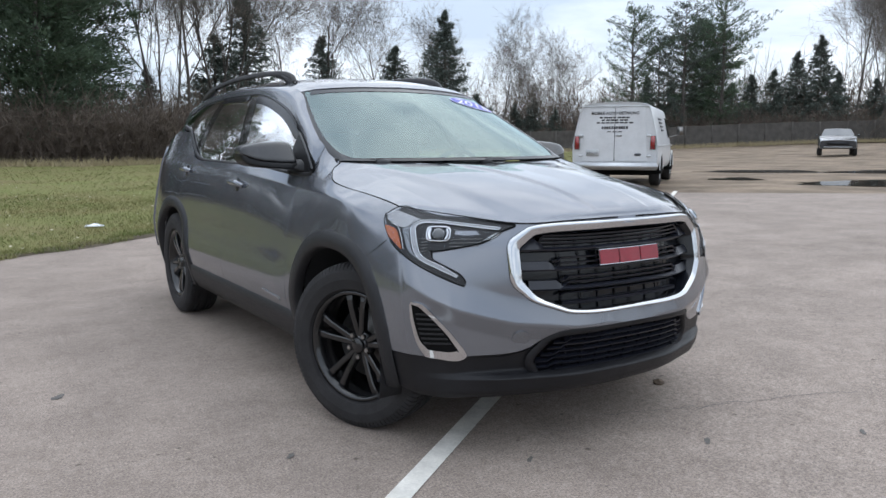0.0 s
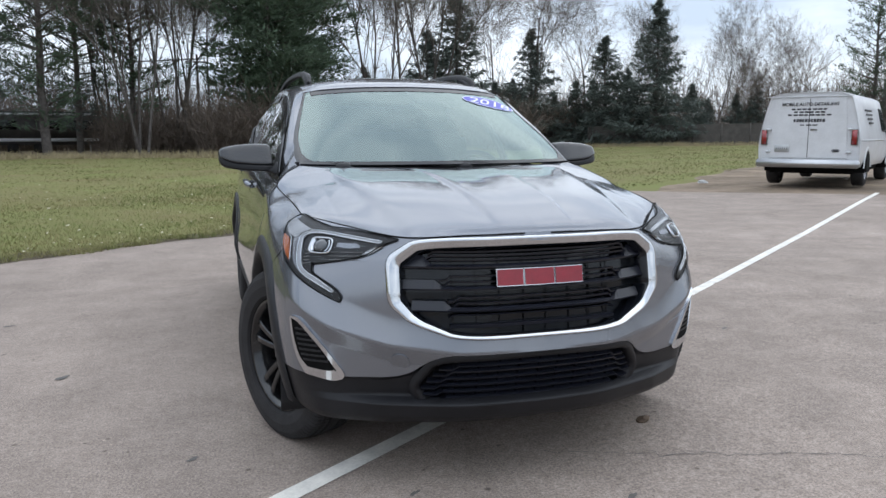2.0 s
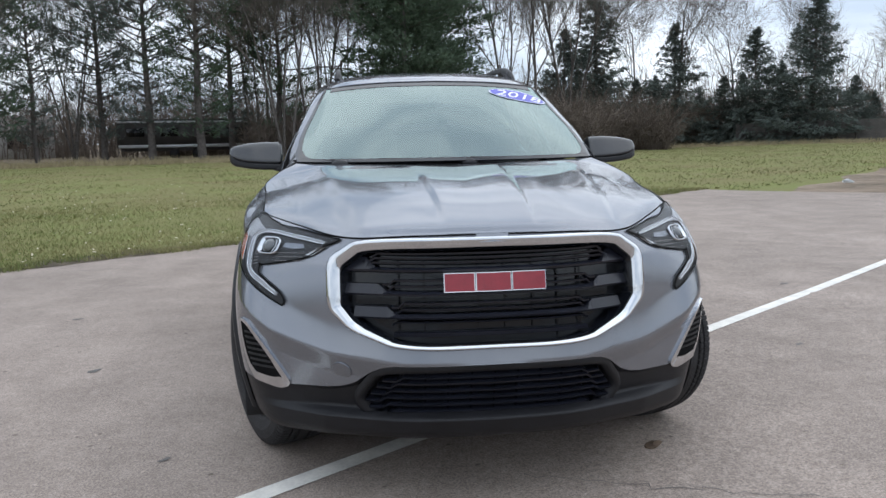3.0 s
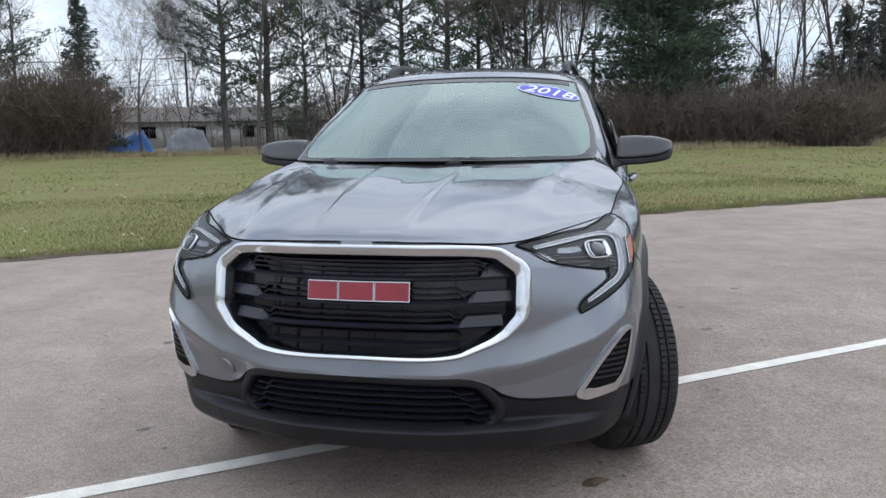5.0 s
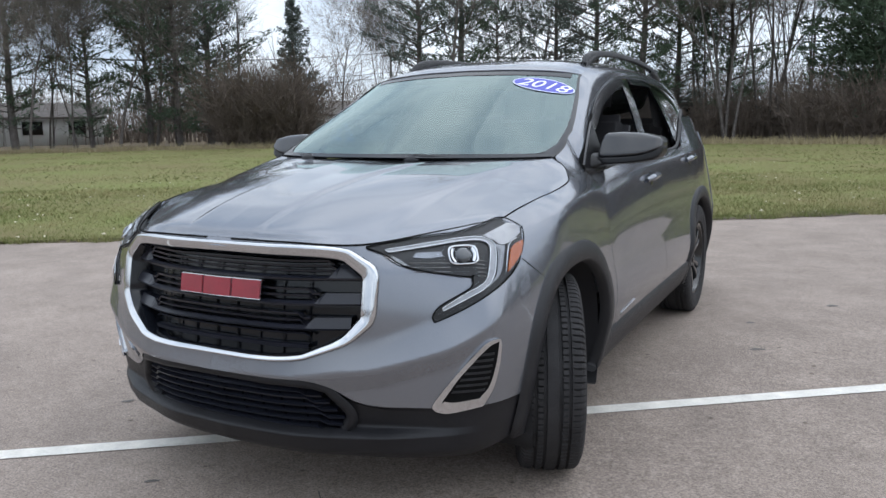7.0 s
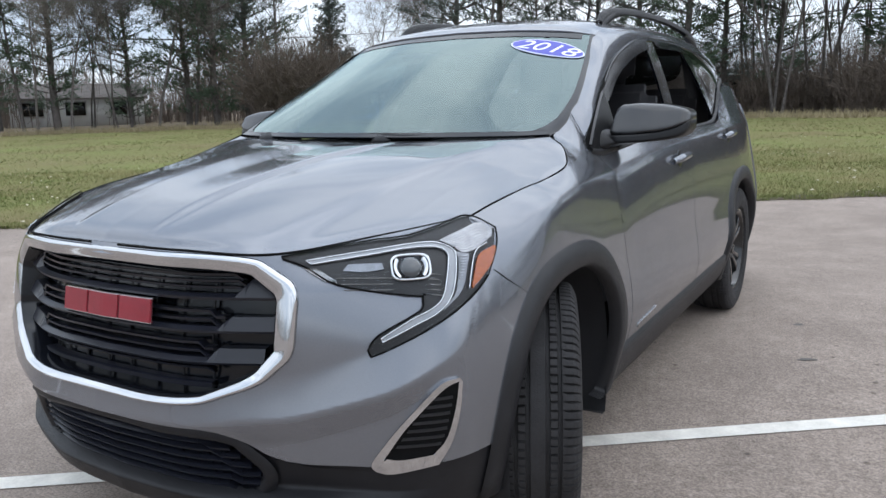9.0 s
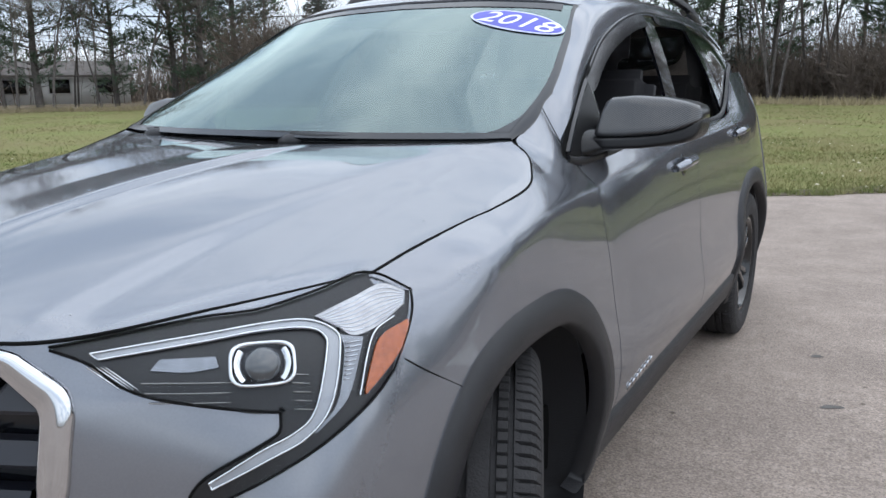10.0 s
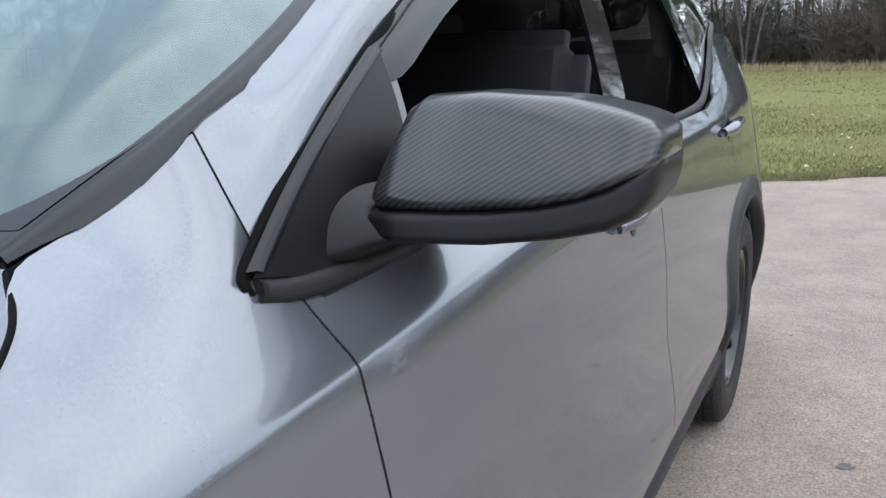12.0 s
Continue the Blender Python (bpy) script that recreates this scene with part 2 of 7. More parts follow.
def asphalt_material():
    m, n, l, b = node_mat("worn_grey_asphalt")
    co = n.new("ShaderNodeTexCoord")

    def nz(scale, detail=4.0, rough=0.6):
        t = n.new("ShaderNodeTexNoise")
        t.inputs["Scale"].default_value, t.inputs["Detail"].default_value, t.inputs["Roughness"].default_value = scale, detail, rough
        l.new(co.outputs["Object"], t.inputs["Vector"])
        return t.outputs["Fac"]

    def ramp(fac, p0, c0, p1, c1):
        r_ = n.new("ShaderNodeValToRGB")
        r_.color_ramp.elements[0].position, r_.color_ramp.elements[0].color = p0, (*c0, 1)
        r_.color_ramp.elements[1].position, r_.color_ramp.elements[1].color = p1, (*c1, 1)
        l.new(fac, r_.inputs["Fac"])
        return r_.outputs["Color"]

    def mul(a, b_, f=1.0):
        mx = n.new("ShaderNodeMix")
        mx.data_type, mx.blend_type = "RGBA", "MULTIPLY"
        mx.inputs[0].default_value = f
        l.new(a, mx.inputs["A"])
        l.new(b_, mx.inputs["B"])
        return mx.outputs["Result"]

    base = ramp(nz(0.35, 5.0), 0.3, (0.30, 0.25, 0.215), 0.7, (0.40, 0.334, 0.29))
    grain = ramp(nz(110.0, 3.0, 0.75), 0.32, (0.5, 0.5, 0.5), 0.70, (1.38, 1.37, 1.35))
    patch = ramp(nz(2.2, 8.0, 0.72), 0.36, (0.78, 0.77, 0.77), 0.62, (1.04, 1.03, 1.03))
    vor = n.new("ShaderNodeTexVoronoi")
    vor.inputs["Scale"].default_value = 75.0
    l.new(co.outputs["Object"], vor.inputs["Vector"])
    stone = ramp(vor.outputs["Distance"], 0.06, (1.5, 1.47, 1.42), 0.16, (1.0, 1.0, 1.0))
    fleck = ramp(nz(26.0, 6.0, 0.8), 0.35, (0.78, 0.77, 0.76), 0.62, (1.08, 1.08, 1.08))
    col = mul(mul(mul(mul(base, grain), patch), stone, 0.6), fleck)
    pit = n.new("ShaderNodeTexVoronoi")
    pit.inputs["Scale"].default_value = 11.0
    l.new(co.outputs["Object"], pit.inputs["Vector"])
    pick = n.new("ShaderNodeSeparateColor")
    l.new(pit.outputs["Color"], pick.inputs["Color"])
    far = n.new("ShaderNodeMath")
    far.operation = "MULTIPLY_ADD"
    far.inputs[1].default_value = 0.55
    l.new(pick.outputs["Red"], far.inputs[0])
    l.new(pit.outputs["Distance"], far.inputs[2])
    col = mul(col, ramp(far.outputs[0], 0.10, (0.45, 0.44, 0.43), 0.18, (1.0, 1.0, 1.0)))
    chip = n.new("ShaderNodeTexVoronoi")
    chip.inputs["Scale"].default_value = 17.0
    l.new(co.outputs["Object"], chip.inputs["Vector"])
    pick2 = n.new("ShaderNodeSeparateColor")
    l.new(chip.outputs["Color"], pick2.inputs["Color"])
    far2 = n.new("ShaderNodeMath")
    far2.operation = "MULTIPLY_ADD"
    far2.inputs[1].default_value = 0.8
    l.new(pick2.outputs["Green"], far2.inputs[0])
    l.new(chip.outputs["Distance"], far2.inputs[2])
    col = mul(col, ramp(far2.outputs[0], 0.09, (1.45, 1.42, 1.38), 0.15, (1.0, 1.0, 1.0)))
    l.new(col, b.inputs["Base Color"])
    b.inputs["Roughness"].default_value = 0.82
    b.inputs["Specular IOR Level"].default_value = 0.35
    bp = n.new("ShaderNodeBump")
    bp.inputs["Strength"].default_value, bp.inputs["Distance"].default_value = 0.5, 0.006
    l.new(nz(240.0, 3.0), bp.inputs["Height"])
    l.new(bp.outputs["Normal"], b.inputs["Normal"])
    return m


ASPHALT = asphalt_material()
DIRT = mat("damp_gravelly_dirt", (0.215, 0.165, 0.12), 0.9, 0, 0.45, 0.7, 0.8, 9.0, spec=0.2)
TURF = mat("early_spring_turf", (0.140, 0.160, 0.055), 0.95, 0, 0.25, 0.35, 0.8, 26.0, spec=0.1, dark=(0.182, 0.150, 0.076))
LINE_PAINT = mat("worn_white_line_paint", (0.72, 0.69, 0.63), 0.7, 0, 0.18, 9.0, 0.3, 240.0)
WATER = mat("shallow_muddy_water", (0.03, 0.028, 0.025), 0.03, 0, 0.2, 2.0)


def ground_patch(name, corners, n, m, lift, material, label, category, smooth=True, wave=0.0, ragged=0.0):
    """A four-cornered sheet on the land, its corners in plan metres."""
    c = np.array(corners, float)
    u, v = np.meshgrid(np.linspace(0, 1, n), np.linspace(0, 1, m), indexing="ij")
    ab = (1 - u)[..., None] * ((1 - v)[..., None] * c[0] + v[..., None] * c[3]) + u[..., None] * ((1 - v)[..., None] * c[1] + v[..., None] * c[2])
    if ragged:
        # the near edge wanders and dips under the soil
        ab[:, 0, 1] += ragged * (np.sin(ab[:, 0, 0] * 1.7) + .7 * np.sin(ab[:, 0, 0] * .63 + 1))
    x, y = ab[..., 0] * E1[0] + ab[..., 1] * E2[0], ab[..., 0] * E1[1] + ab[..., 1] * E2[1]
    z = ground_z(x, y) + lift
    if ragged:
        z[:, 0] -= .08
    if wave:
        z = z + wave * (np.sin(x * .9 + y * .37) + np.sin(y * 1.3 - x * .6))
    g = np.stack([x, y, z], -1)
    return tagged(sheet(name, g, material, None, 0, flip=True), label, category, kind="structure")


ground_patch("ground", [(-900, -900), (900, -900), (900, 900), (-900, 900)], 181, 181, -0.16, DIRT, "brown dirt and leaf litter reaching the horizon", "ground")
ground_patch("dirt_yard", [(13, -30), (60, -30), (60, 20), (13, 20)], 60, 60, -0.035, DIRT, "damp gravelly dirt yard behind the parking lot", "ground", wave=0.012)
ground_patch("road", [(-70, -60), (15.0, -60), (13.4, 6.2), (-70, 6.2)], 100, 80, 0.0, ASPHALT, "worn grey asphalt parking lot", "pavement")
ground_patch("lawn", [(-90, 6.15), (13.6, 6.15), (13.6, 50), (-90, 50)], 100, 50, 0.015, TURF, "patchy early spring lawn beside the asphalt", "lawn", wave=0.008)
ground_patch("lawn_far", [(13.5, 4.3), (66, 7.6), (66, 50), (13.5, 50)], 110, 50, 0.006, TURF, "patchy lawn in front of the wooden fence", "lawn", wave=0.01, ragged=.35)
line_g = ground_patch("parking_line", [(-7.0, -.068), (14.0, .062), (14.0, .148), (-7.0, .018)], 160, 2, 0.004, LINE_PAINT, "worn white painted parking line", "line")

# ---- trees and thickets ----
BARK = mat("grey_brown_bark", (0.118, 0.106, 0.098), 0.95, 0, 0.35, 6.0, 0.5, 40.0, spec=0.1)
TWIG = mat("brown_grey_twigs", (0.195, 0.172, 0.155), 0.95, 0, 0.3, 3.0, spec=0.1)
SPRUCE = mat("dark_blue_green_needles", (0.100, 0.120, 0.106), 0.8, 0, 0.4, 1.4, spec=0.2, piece=0.12, through_light=0.3)
PINE = mat("green_pine_needles", (0.085, 0.120, 0.080), 0.8, 0, 0.4, 1.1, spec=0.2, piece=0.12, through_light=0.3)
BRUSH = mat("dead_brush_stems", (0.150, 0.122, 0.102), 0.95, 0, 0.35, 1.2, spec=0.1)
rng = np.random.default_rng(7)


def sticks(segs, sides=4):
    """Many tapered sticks in one mesh: rows of start, end, two radii."""
    s = np.asarray(segs, float)
    a, b, ra, rb = s[:, :3], s[:, 3:6], s[:, 6], s[:, 7]
    d = b - a
    d /= np.maximum(np.linalg.norm(d, axis=1, keepdims=True), 1e-9)
    ref = np.where(np.abs(d[:, 2:3]) > 0.9, [[1.0, 0, 0]], [[0, 0, 1.0]])
    u = np.cross(d, ref)
    u /= np.maximum(np.linalg.norm(u, axis=1, keepdims=True), 1e-9)
    w_ = np.cross(d, u)
    an = np.linspace(0, 2 * np.pi, sides, endpoint=False)
    if sides == 2:
        # the finest twigs: flat slivers, each turned at random
        q = np.random.default_rng(len(s)).uniform(0, np.pi, (len(s), 1))
        u = u * np.cos(q) + w_ * np.sin(q)
        ra, rb = ra * 1.3, rb * 1.3
        v = np.stack([a - u * ra[:, None], a + u * ra[:, None], b + u * rb[:, None], b - u * rb[:, None]], 1).reshape(-1, 3)
        return v, np.arange(len(v)).reshape(-1, 4)
    off = np.cos(an)[None, :, None] * u[:, None] + np.sin(an)[None, :, None] * w_[:, None]
    v = np.concatenate([a[:, None] + off * ra[:, None, None], b[:, None] + off * rb[:, None, None]], 1).reshape(-1, 3)
    k = np.arange(len(s))[:, None] * 2 * sides
    f = [np.stack([k[:, 0] + j, k[:, 0] + (j + 1) % sides, k[:, 0] + sides + (j + 1) % sides, k[:, 0] + sides + j], 1) for j in range(sides)]
    return v, np.concatenate(f)


def mesh_np(name, v, f, material, parent=None, smooth=False):
    me = bpy.data.meshes.new(name)
    v, f = np.asarray(v, np.float32), np.asarray(f, np.int32)
    me.vertices.add(len(v))
    me.vertices.foreach_set("co", v.ravel())
    me.loops.add(f.size)
    me.loops.foreach_set("vertex_index", f.ravel())
    me.polygons.add(len(f))
    me.polygons.foreach_set("loop_start", np.arange(0, f.size, f.shape[1], dtype=np.int32))
    me.update(calc_edges=True)
    me.materials.append(material)
    if smooth:
        me.shade_smooth()
    ob = new(name, me)
    ob.parent = parent
    return ob


def sprays(centres, dirs, length, width, per=3):
    """Needle sprays: small bent blades about each centre."""
    n = len(centres)
    vs, fs = [], []
    for k in range(per):
        d = dirs + rng.normal(0, 0.55, (n, 3))
        d /= np.linalg.norm(d, axis=1, keepdims=True)
        side_ = np.cross(d, rng.normal(0, 1, (n, 3)))
        side_ /= np.maximum(np.linalg.norm(side_, axis=1, keepdims=True), 1e-9)
        ln = length * rng.uniform(0.6, 1.3, (n, 1))
        wd = width * rng.uniform(0.6, 1.4, (n, 1)) * np.minimum(1, length / .4)
        c = centres + rng.normal(0, 1, (n, 3)) * length * 0.25
        q = np.stack([c - d * ln * .5, c + side_ * wd * .5, c + d * ln * .5, c - side_ * wd * .5], 1)
        vs.append(q.reshape(-1, 3))
        fs.append(np.arange(n * 4).reshape(-1, 4) + k * n * 4)
    return np.concatenate(vs), np.concatenate(fs)


def conifer(name, height, spread, start, material, kind, label):
    """A tree 'height' tall at the origin. kind 0: spruce cone; 1: open layered pine."""
    tree = thing(name, pose(0, 0, -500), label, "tree")
    trunk_r = height * (0.017 if kind == 1 else 0.014)
    pts = [(math.sin(k * 1.3) * .06, math.cos(k * 1.7) * .06, height * k / 8) for k in range(9)]
    v, f = tube_data(pts, np.linspace(trunk_r, 0.02, 9), 7, False)
    make("trunk", v, f, BARK, tree)
    segs, cs, ds, ls = [], [], [], []
    z = height * start
    while z < height * 0.985:
        rel = (z / height - start) / (1 - start)
        if kind == 0:
            reach = spread * (1 - rel) ** 0.9 * rng.uniform(0.75, 1.1) + 0.05
            count, droop, step = 6, -0.28 + 0.5 * rel, 0.36 + 0.20 * (1 - rel)
        else:
            reach = spread * (0.45 + 0.9 * rel * (1.25 - rel) * 1.6) * rng.uniform(0.55, 1.15) * (1 if rel < .8 else (1.02 - rel) / .22)
            count, droop, step = (4, 0.22 + 0.30 * rel, 0.50) if kind == 1 else (7, -0.05 + 0.22 * rel, 0.40)
        for k in range(count):
            a = rng.uniform(0, 2 * np.pi)
            L = reach * rng.uniform(0.65, 1.1)
            d = np.array([math.cos(a), math.sin(a), droop + rng.normal(0, 0.08)])
            p0 = np.array([0, 0, z + rng.uniform(-.15, .15)])
            nseg = max(3, int(L / 0.5))
            last = p0
            for q in range(1, nseg + 1):
                t = q / nseg
                bend = np.array([0, 0, (0.22 if kind == 0 else 0.10) * L * t * t])
                p = p0 + d * L * t + bend
                stout = 0.055 if kind == 1 else 0.03
                segs.append((*last, *p, stout * (1.2 - t), stout * (1.1 - t)))
                if t > (0.15 if kind == 0 else 0.35 if kind == 1 else 0.2):
                    m_ = 7 if kind == 0 else 6 if kind == 1 else 8
                    wid = (0.22 * L * (1.15 - t) + 0.03 + 0.09 * (1 - rel)) if kind == 0 else 0.24 if kind == 1 else 0.42
                    for _ in range(m_):
                        off = rng.normal(0, 1, 3) * np.array([wid, wid, 0.11 if kind == 0 else 0.09 if kind == 1 else 0.16])
                        cs.append(p + off)
                        ls.append((0.45 + 0.55 * (1 - rel)) if kind == 0 else 1.0)
                        ds.append(d + np.array([0, 0, -0.25 if kind == 0 else 0.35]))
                last = p
        z += step * rng.uniform(0.8, 1.2)
    v, f = sticks(segs, 3)
    tagged(mesh_np("branch", v, f, BARK, tree), kind="stuff")
    v, f = sprays(np.array(cs), np.array(ds), np.array(ls)[:, None] * (0.50 if kind == 0 else 0.42), 0.11 if kind == 0 else 0.07 if kind == 1 else 0.09, 3)
    tagged(mesh_np("crown", v, f, material, tree), kind="stuff")
    return tree


def bare_tree(height, spread, label, stems=1, seed=0):
    """A leafless tree of forking limbs and twigs."""
    r_ = np.random.default_rng(seed)
    tree = thing("bare_tree", pose(0, 0, -500), label, "tree")
    trunk, limbs, twigs = [], [], []

    def grow(p, d, length, rad, level):
        n = 4 if level < 2 else 3
        q = p
        for i in range(n):
            d = d + r_.normal(0, 0.06 + 0.05 * level, 3) + np.array([0, 0, 0.05 if level else 0.02])
            d /= np.linalg.norm(d)
            e = q + d * length / n
            r0, r1 = rad * (1 - 0.62 * i / n), rad * (1 - 0.62 * (i + 1) / n)
            (trunk if level == 0 else limbs if level < 2 else twigs).append((*q, *e, max(r0, .0065), max(r1, .005)))
            if level == 4:
                for _ in range(2):
                    nd = d * .7 + r_.normal(0, .45, 3) + np.array([0, 0, .15])
                    twigs.append((*e, *(e + nd * length * r_.uniform(.5, 1.1)), .0055, .003))
            if level < 4 and (level or i > 0):
                for _ in range(2 if level < 2 else r_.integers(1, 3)):
                    a = r_.uniform(0, 2 * np.pi)
                    s_ = np.cross(d, [math.cos(a), math.sin(a), 0.3])
                    s_ /= np.linalg.norm(s_)
                    nd = d * 0.8 + s_ * spread * r_.uniform(0.45, 0.9)
                    grow(e, nd / np.linalg.norm(nd), length * r_.uniform(0.42, 0.66), r1 * r_.uniform(0.4, 0.6), level + 1)
            q = e

    for k in range(stems):
        lean = np.array([r_.normal(0, .16), r_.normal(0, .16), 1.0]) if stems > 1 else np.array([r_.normal(0, .04), r_.normal(0, .04), 1])
        base = np.array([r_.normal(0, .25), r_.normal(0, .25), -0.2]) if stems > 1 else np.array([0, 0, -0.2])
        grow(base, lean / np.linalg.norm(lean), height * 0.72, height * (0.0092 if stems == 1 else 0.0062), 0)
    for nm, segs, sides, material in (("trunk", trunk, 8, BARK), ("limb", limbs, 4, BARK), ("twig", twigs, 2, TWIG)):
        if segs:
            v, f = sticks(segs, sides)
            tagged(mesh_np(nm, v, f, material, tree), kind="stuff")
    return tree


def thicket(length, depth, height, count, label, name="thicket", seed=3):
    """A tangle of dead stems, too many to count."""
    r_ = np.random.default_rng(seed)
    segs, fine = [], []
    for _ in range(count):
        p = np.array([r_.uniform(-.5, .5) * length, r_.uniform(-.5, .5) * depth, -0.2])
        hgt = height * r_.uniform(0.45, 1.05) * (0.75 + 0.25 * math.sin(p[0] * 1.3) ** 2)
        d = np.array([r_.normal(0, .3), r_.normal(0, .3), 1.0])
        rad = r_.uniform(.012, .03)
        for i in range(4):
            e = p + d * hgt / 4
            segs.append((*p, *e, rad * (1 - i / 4.5), rad * (1 - (i + 1) / 4.5)))
            for _k in range(4):
                t = d + r_.normal(0, .8, 3)
                fine.append((*e, *(e + t * hgt * .18), rad * .5, .005))
            d = d + r_.normal(0, .25, 3) * np.array([1, 1, .4])
            p = e
    v, f = sticks(segs + fine, 2)
    return tagged(mesh_np(name, v, f, BRUSH), label, "brush", kind="stuff")


def put(ob, az, dist, scale, turn, first, wide=1.0):
    """Stand a tree at a bearing (degrees right of the car's rearward axis) and distance from the lot."""
    x, y = dist * math.sin(radians(az)), -3 + dist * math.cos(radians(az))
    m = pose(x, y, float(ground_z(x, y)) - 0.15, 0, 0, turn) @ Matrix.Diagonal((scale * wide, scale * wide, scale, 1))
    if first:
        ob.matrix_basis = m
        return ob
    return copy_thing_scaled(ob, m)


def copy_thing_scaled(ob, m):
    made = copy_thing(ob, pose(0, 0, 0))
    made.matrix_basis = m
    return made


spruces = [conifer("spruce_tree", 14, 4.0, .05, SPRUCE, 0, "dark blue-green spruce standing at the edge of the woods"),
           conifer("spruce_tree", 12, 3.7, .08, SPRUCE, 0, "dark spruce with drooping boughs in front of bare woods")]
pines = [conifer("pine_tree", 17, 4.6, .10, PINE, 1, "tall green pine with layered open boughs"),
         conifer("pine_tree", 16, 4.6, .06, PINE, 2, "broad dark green pine with dense boughs"),
         conifer("pine_tree", 15, 4.4, .13, SPRUCE, 1, "tall dark pine with a bare lower trunk"),
         conifer("pine_tree", 14, 4.4, .08, PINE, 1, "wide open pine with layered boughs down to the ground")]
bares = [bare_tree(15, .62, "leafless grey tree with spreading limbs", 1, 1), bare_tree(15, .45, "leafless grey tree with several upright stems", 4, 2),
         bare_tree(14, .75, "leafless wide-crowned grey tree", 1, 3), bare_tree(13, .5, "slender leafless grey tree", 2, 4)]
# kind, which, bearing, distance, height factor
TREES = [("p", 1, 3.5, 52, 1.05), ("p", 1, 5.6, 60, 1.0), ("b", 1, 11.5, 62, 1.25), ("s", 1, 10.5, 68, .6), ("b", 1, 15.5, 66, 1.3), ("s", 0, 17.4, 74, 1.12), ("b", 0, 23.0, 78, 1.15),
         ("b", 2, 26.8, 80, 1.05), ("s", 1, 22.9, 78, .95), ("s", 1, 28.2, 76, .92), ("s", 0, 31.8, 74, .95), ("b", 2, 35.8, 84, .8), ("b", 3, 38.4, 86, .62), ("b", 2, 42.0, 80, .68), ("s", 1, 38.6, 86, .5),
         ("p", 0, 45.6, 80, .82), ("p", 2, 47.5, 82, .75), ("p", 2, 49.2, 80, .93), ("p", 0, 51.8, 80, .86), ("p", 1, 50.5, 84, .8), ("s", 1, 53.8, 86, .6), ("s", 1, 55.2, 84, .62), ("s", 0, 56.6, 84, .66), ("s", 0, 58.0, 84, .74), ("b", 0, 60.2, 82, 1.0), ("b", 1, 62.4, 84, .95),
         ("s", 1, 64, 84, .9), ("b", 2, 66, 80, 1.0), ("p", 2, 70, 84, 1.0),
         ("p", 2, -14.5, 54, 1.05), ("p", 0, -11.2, 52, 1.0), ("p", 2, -17.5, 58, 1.0), ("b", 1, -5.4, 50, 1.05), ("b", 3, -2.0, 56, 1.1),
         ("p", 3, -44.6, 53, 1.05), ("b", 2, -48.6, 52, .8), ("b", 0, -40.2, 56, .9), ("s", 0, -36.4, 54, .72), ("b", 2, -33.0, 54, .75), ("p", 2, -27.2, 50, 1.0), ("b", 0, -25.0, 48, 1.0), ("p", 0, -24.2, 52, 1.0), ("p", 2, -21.6, 54, .75),
         ("b", 2, -54, 50, .72), ("b", 0, -57, 54, .9), ("b", 3, -51.5, 52, .8), ("p", 3, -50.4, 55, .8), ("p", 2, -42.4, 56, .7), ("b", 3, -60, 52, 1.0), ("p", 2, -63, 54, 1.0), ("b", 1, -19.3, 58, .9), ("b", 3, -30, 62, .8),
         ("s", 1, 16.2, 78, .62), ("s", 0, 17.4, 80, .55), ("s", 1, 20.3, 78, .58), ("s", 0, 21.6, 80, .5), ("s", 0, 24.6, 80, .42), ("s", 1, 26.2, 78, .55), ("s", 0, 27.4, 79, .5), ("s", 0, 29.8, 78, .55), ("s", 1, 31.7, 80, .42), ("s", 1, 34.3, 80, .5), ("s", 0, 35.4, 84, .34), ("s", 1, 37.3, 88, .45), ("s", 1, 40.2, 88, .4),
         ("s", 0, 46.8, 88, .55), ("s", 1, 48.4, 88, .6), ("s", 0, 50.0, 88, .5), ("s", 1, 52.6, 90, .55), ("s", 0, 59.2, 88, .5), ("s", 1, 61.4, 88, .55), ("s", 0, 63.0, 90, .6),
         ("b", 1, -7.0, 58, 1.0),
         ("b", 2, -46.2, 54, .9), ("p", 3, -5.6, 57, 1.05), ("b", 3, 3.0, 60, 1.1), ("b", 3, -45.0, 58, .9), ("b", 0, -56, 48, .6), ("b", 3, -52.8, 56, .9), ("p", 0, -58.5, 56, .9),
         ("b", 0, 20.5, 86, 1.1), ("b", 3, 31, 88, .8), ("b", 1, -3.0, 54, 1.1),
         ("p", 3, -46.6, 55, 1.0), ("p", 0, -55.0, 54, .9), ("p", 2, -9.0, 57, .95), ("b", 3, -.5, 57, 1.1), ("s", 1, 15.2, 72, .9), ("b", 0, 13.0, 60, 1.1), ("p", 3, -42.6, 58, .95)]
pool, used = {"s": spruces, "p": pines, "b": bares}, set()
for kind_, which, az, dist, scale in TREES:
    first = (kind_, which) not in used
    used.add((kind_, which))
    put(pool[kind_][which], az, dist, scale * rng.uniform(.96, 1.04), rng.uniform(0, 360), first, (1.28 if kind_ == "s" and az > 0 else 1.0))
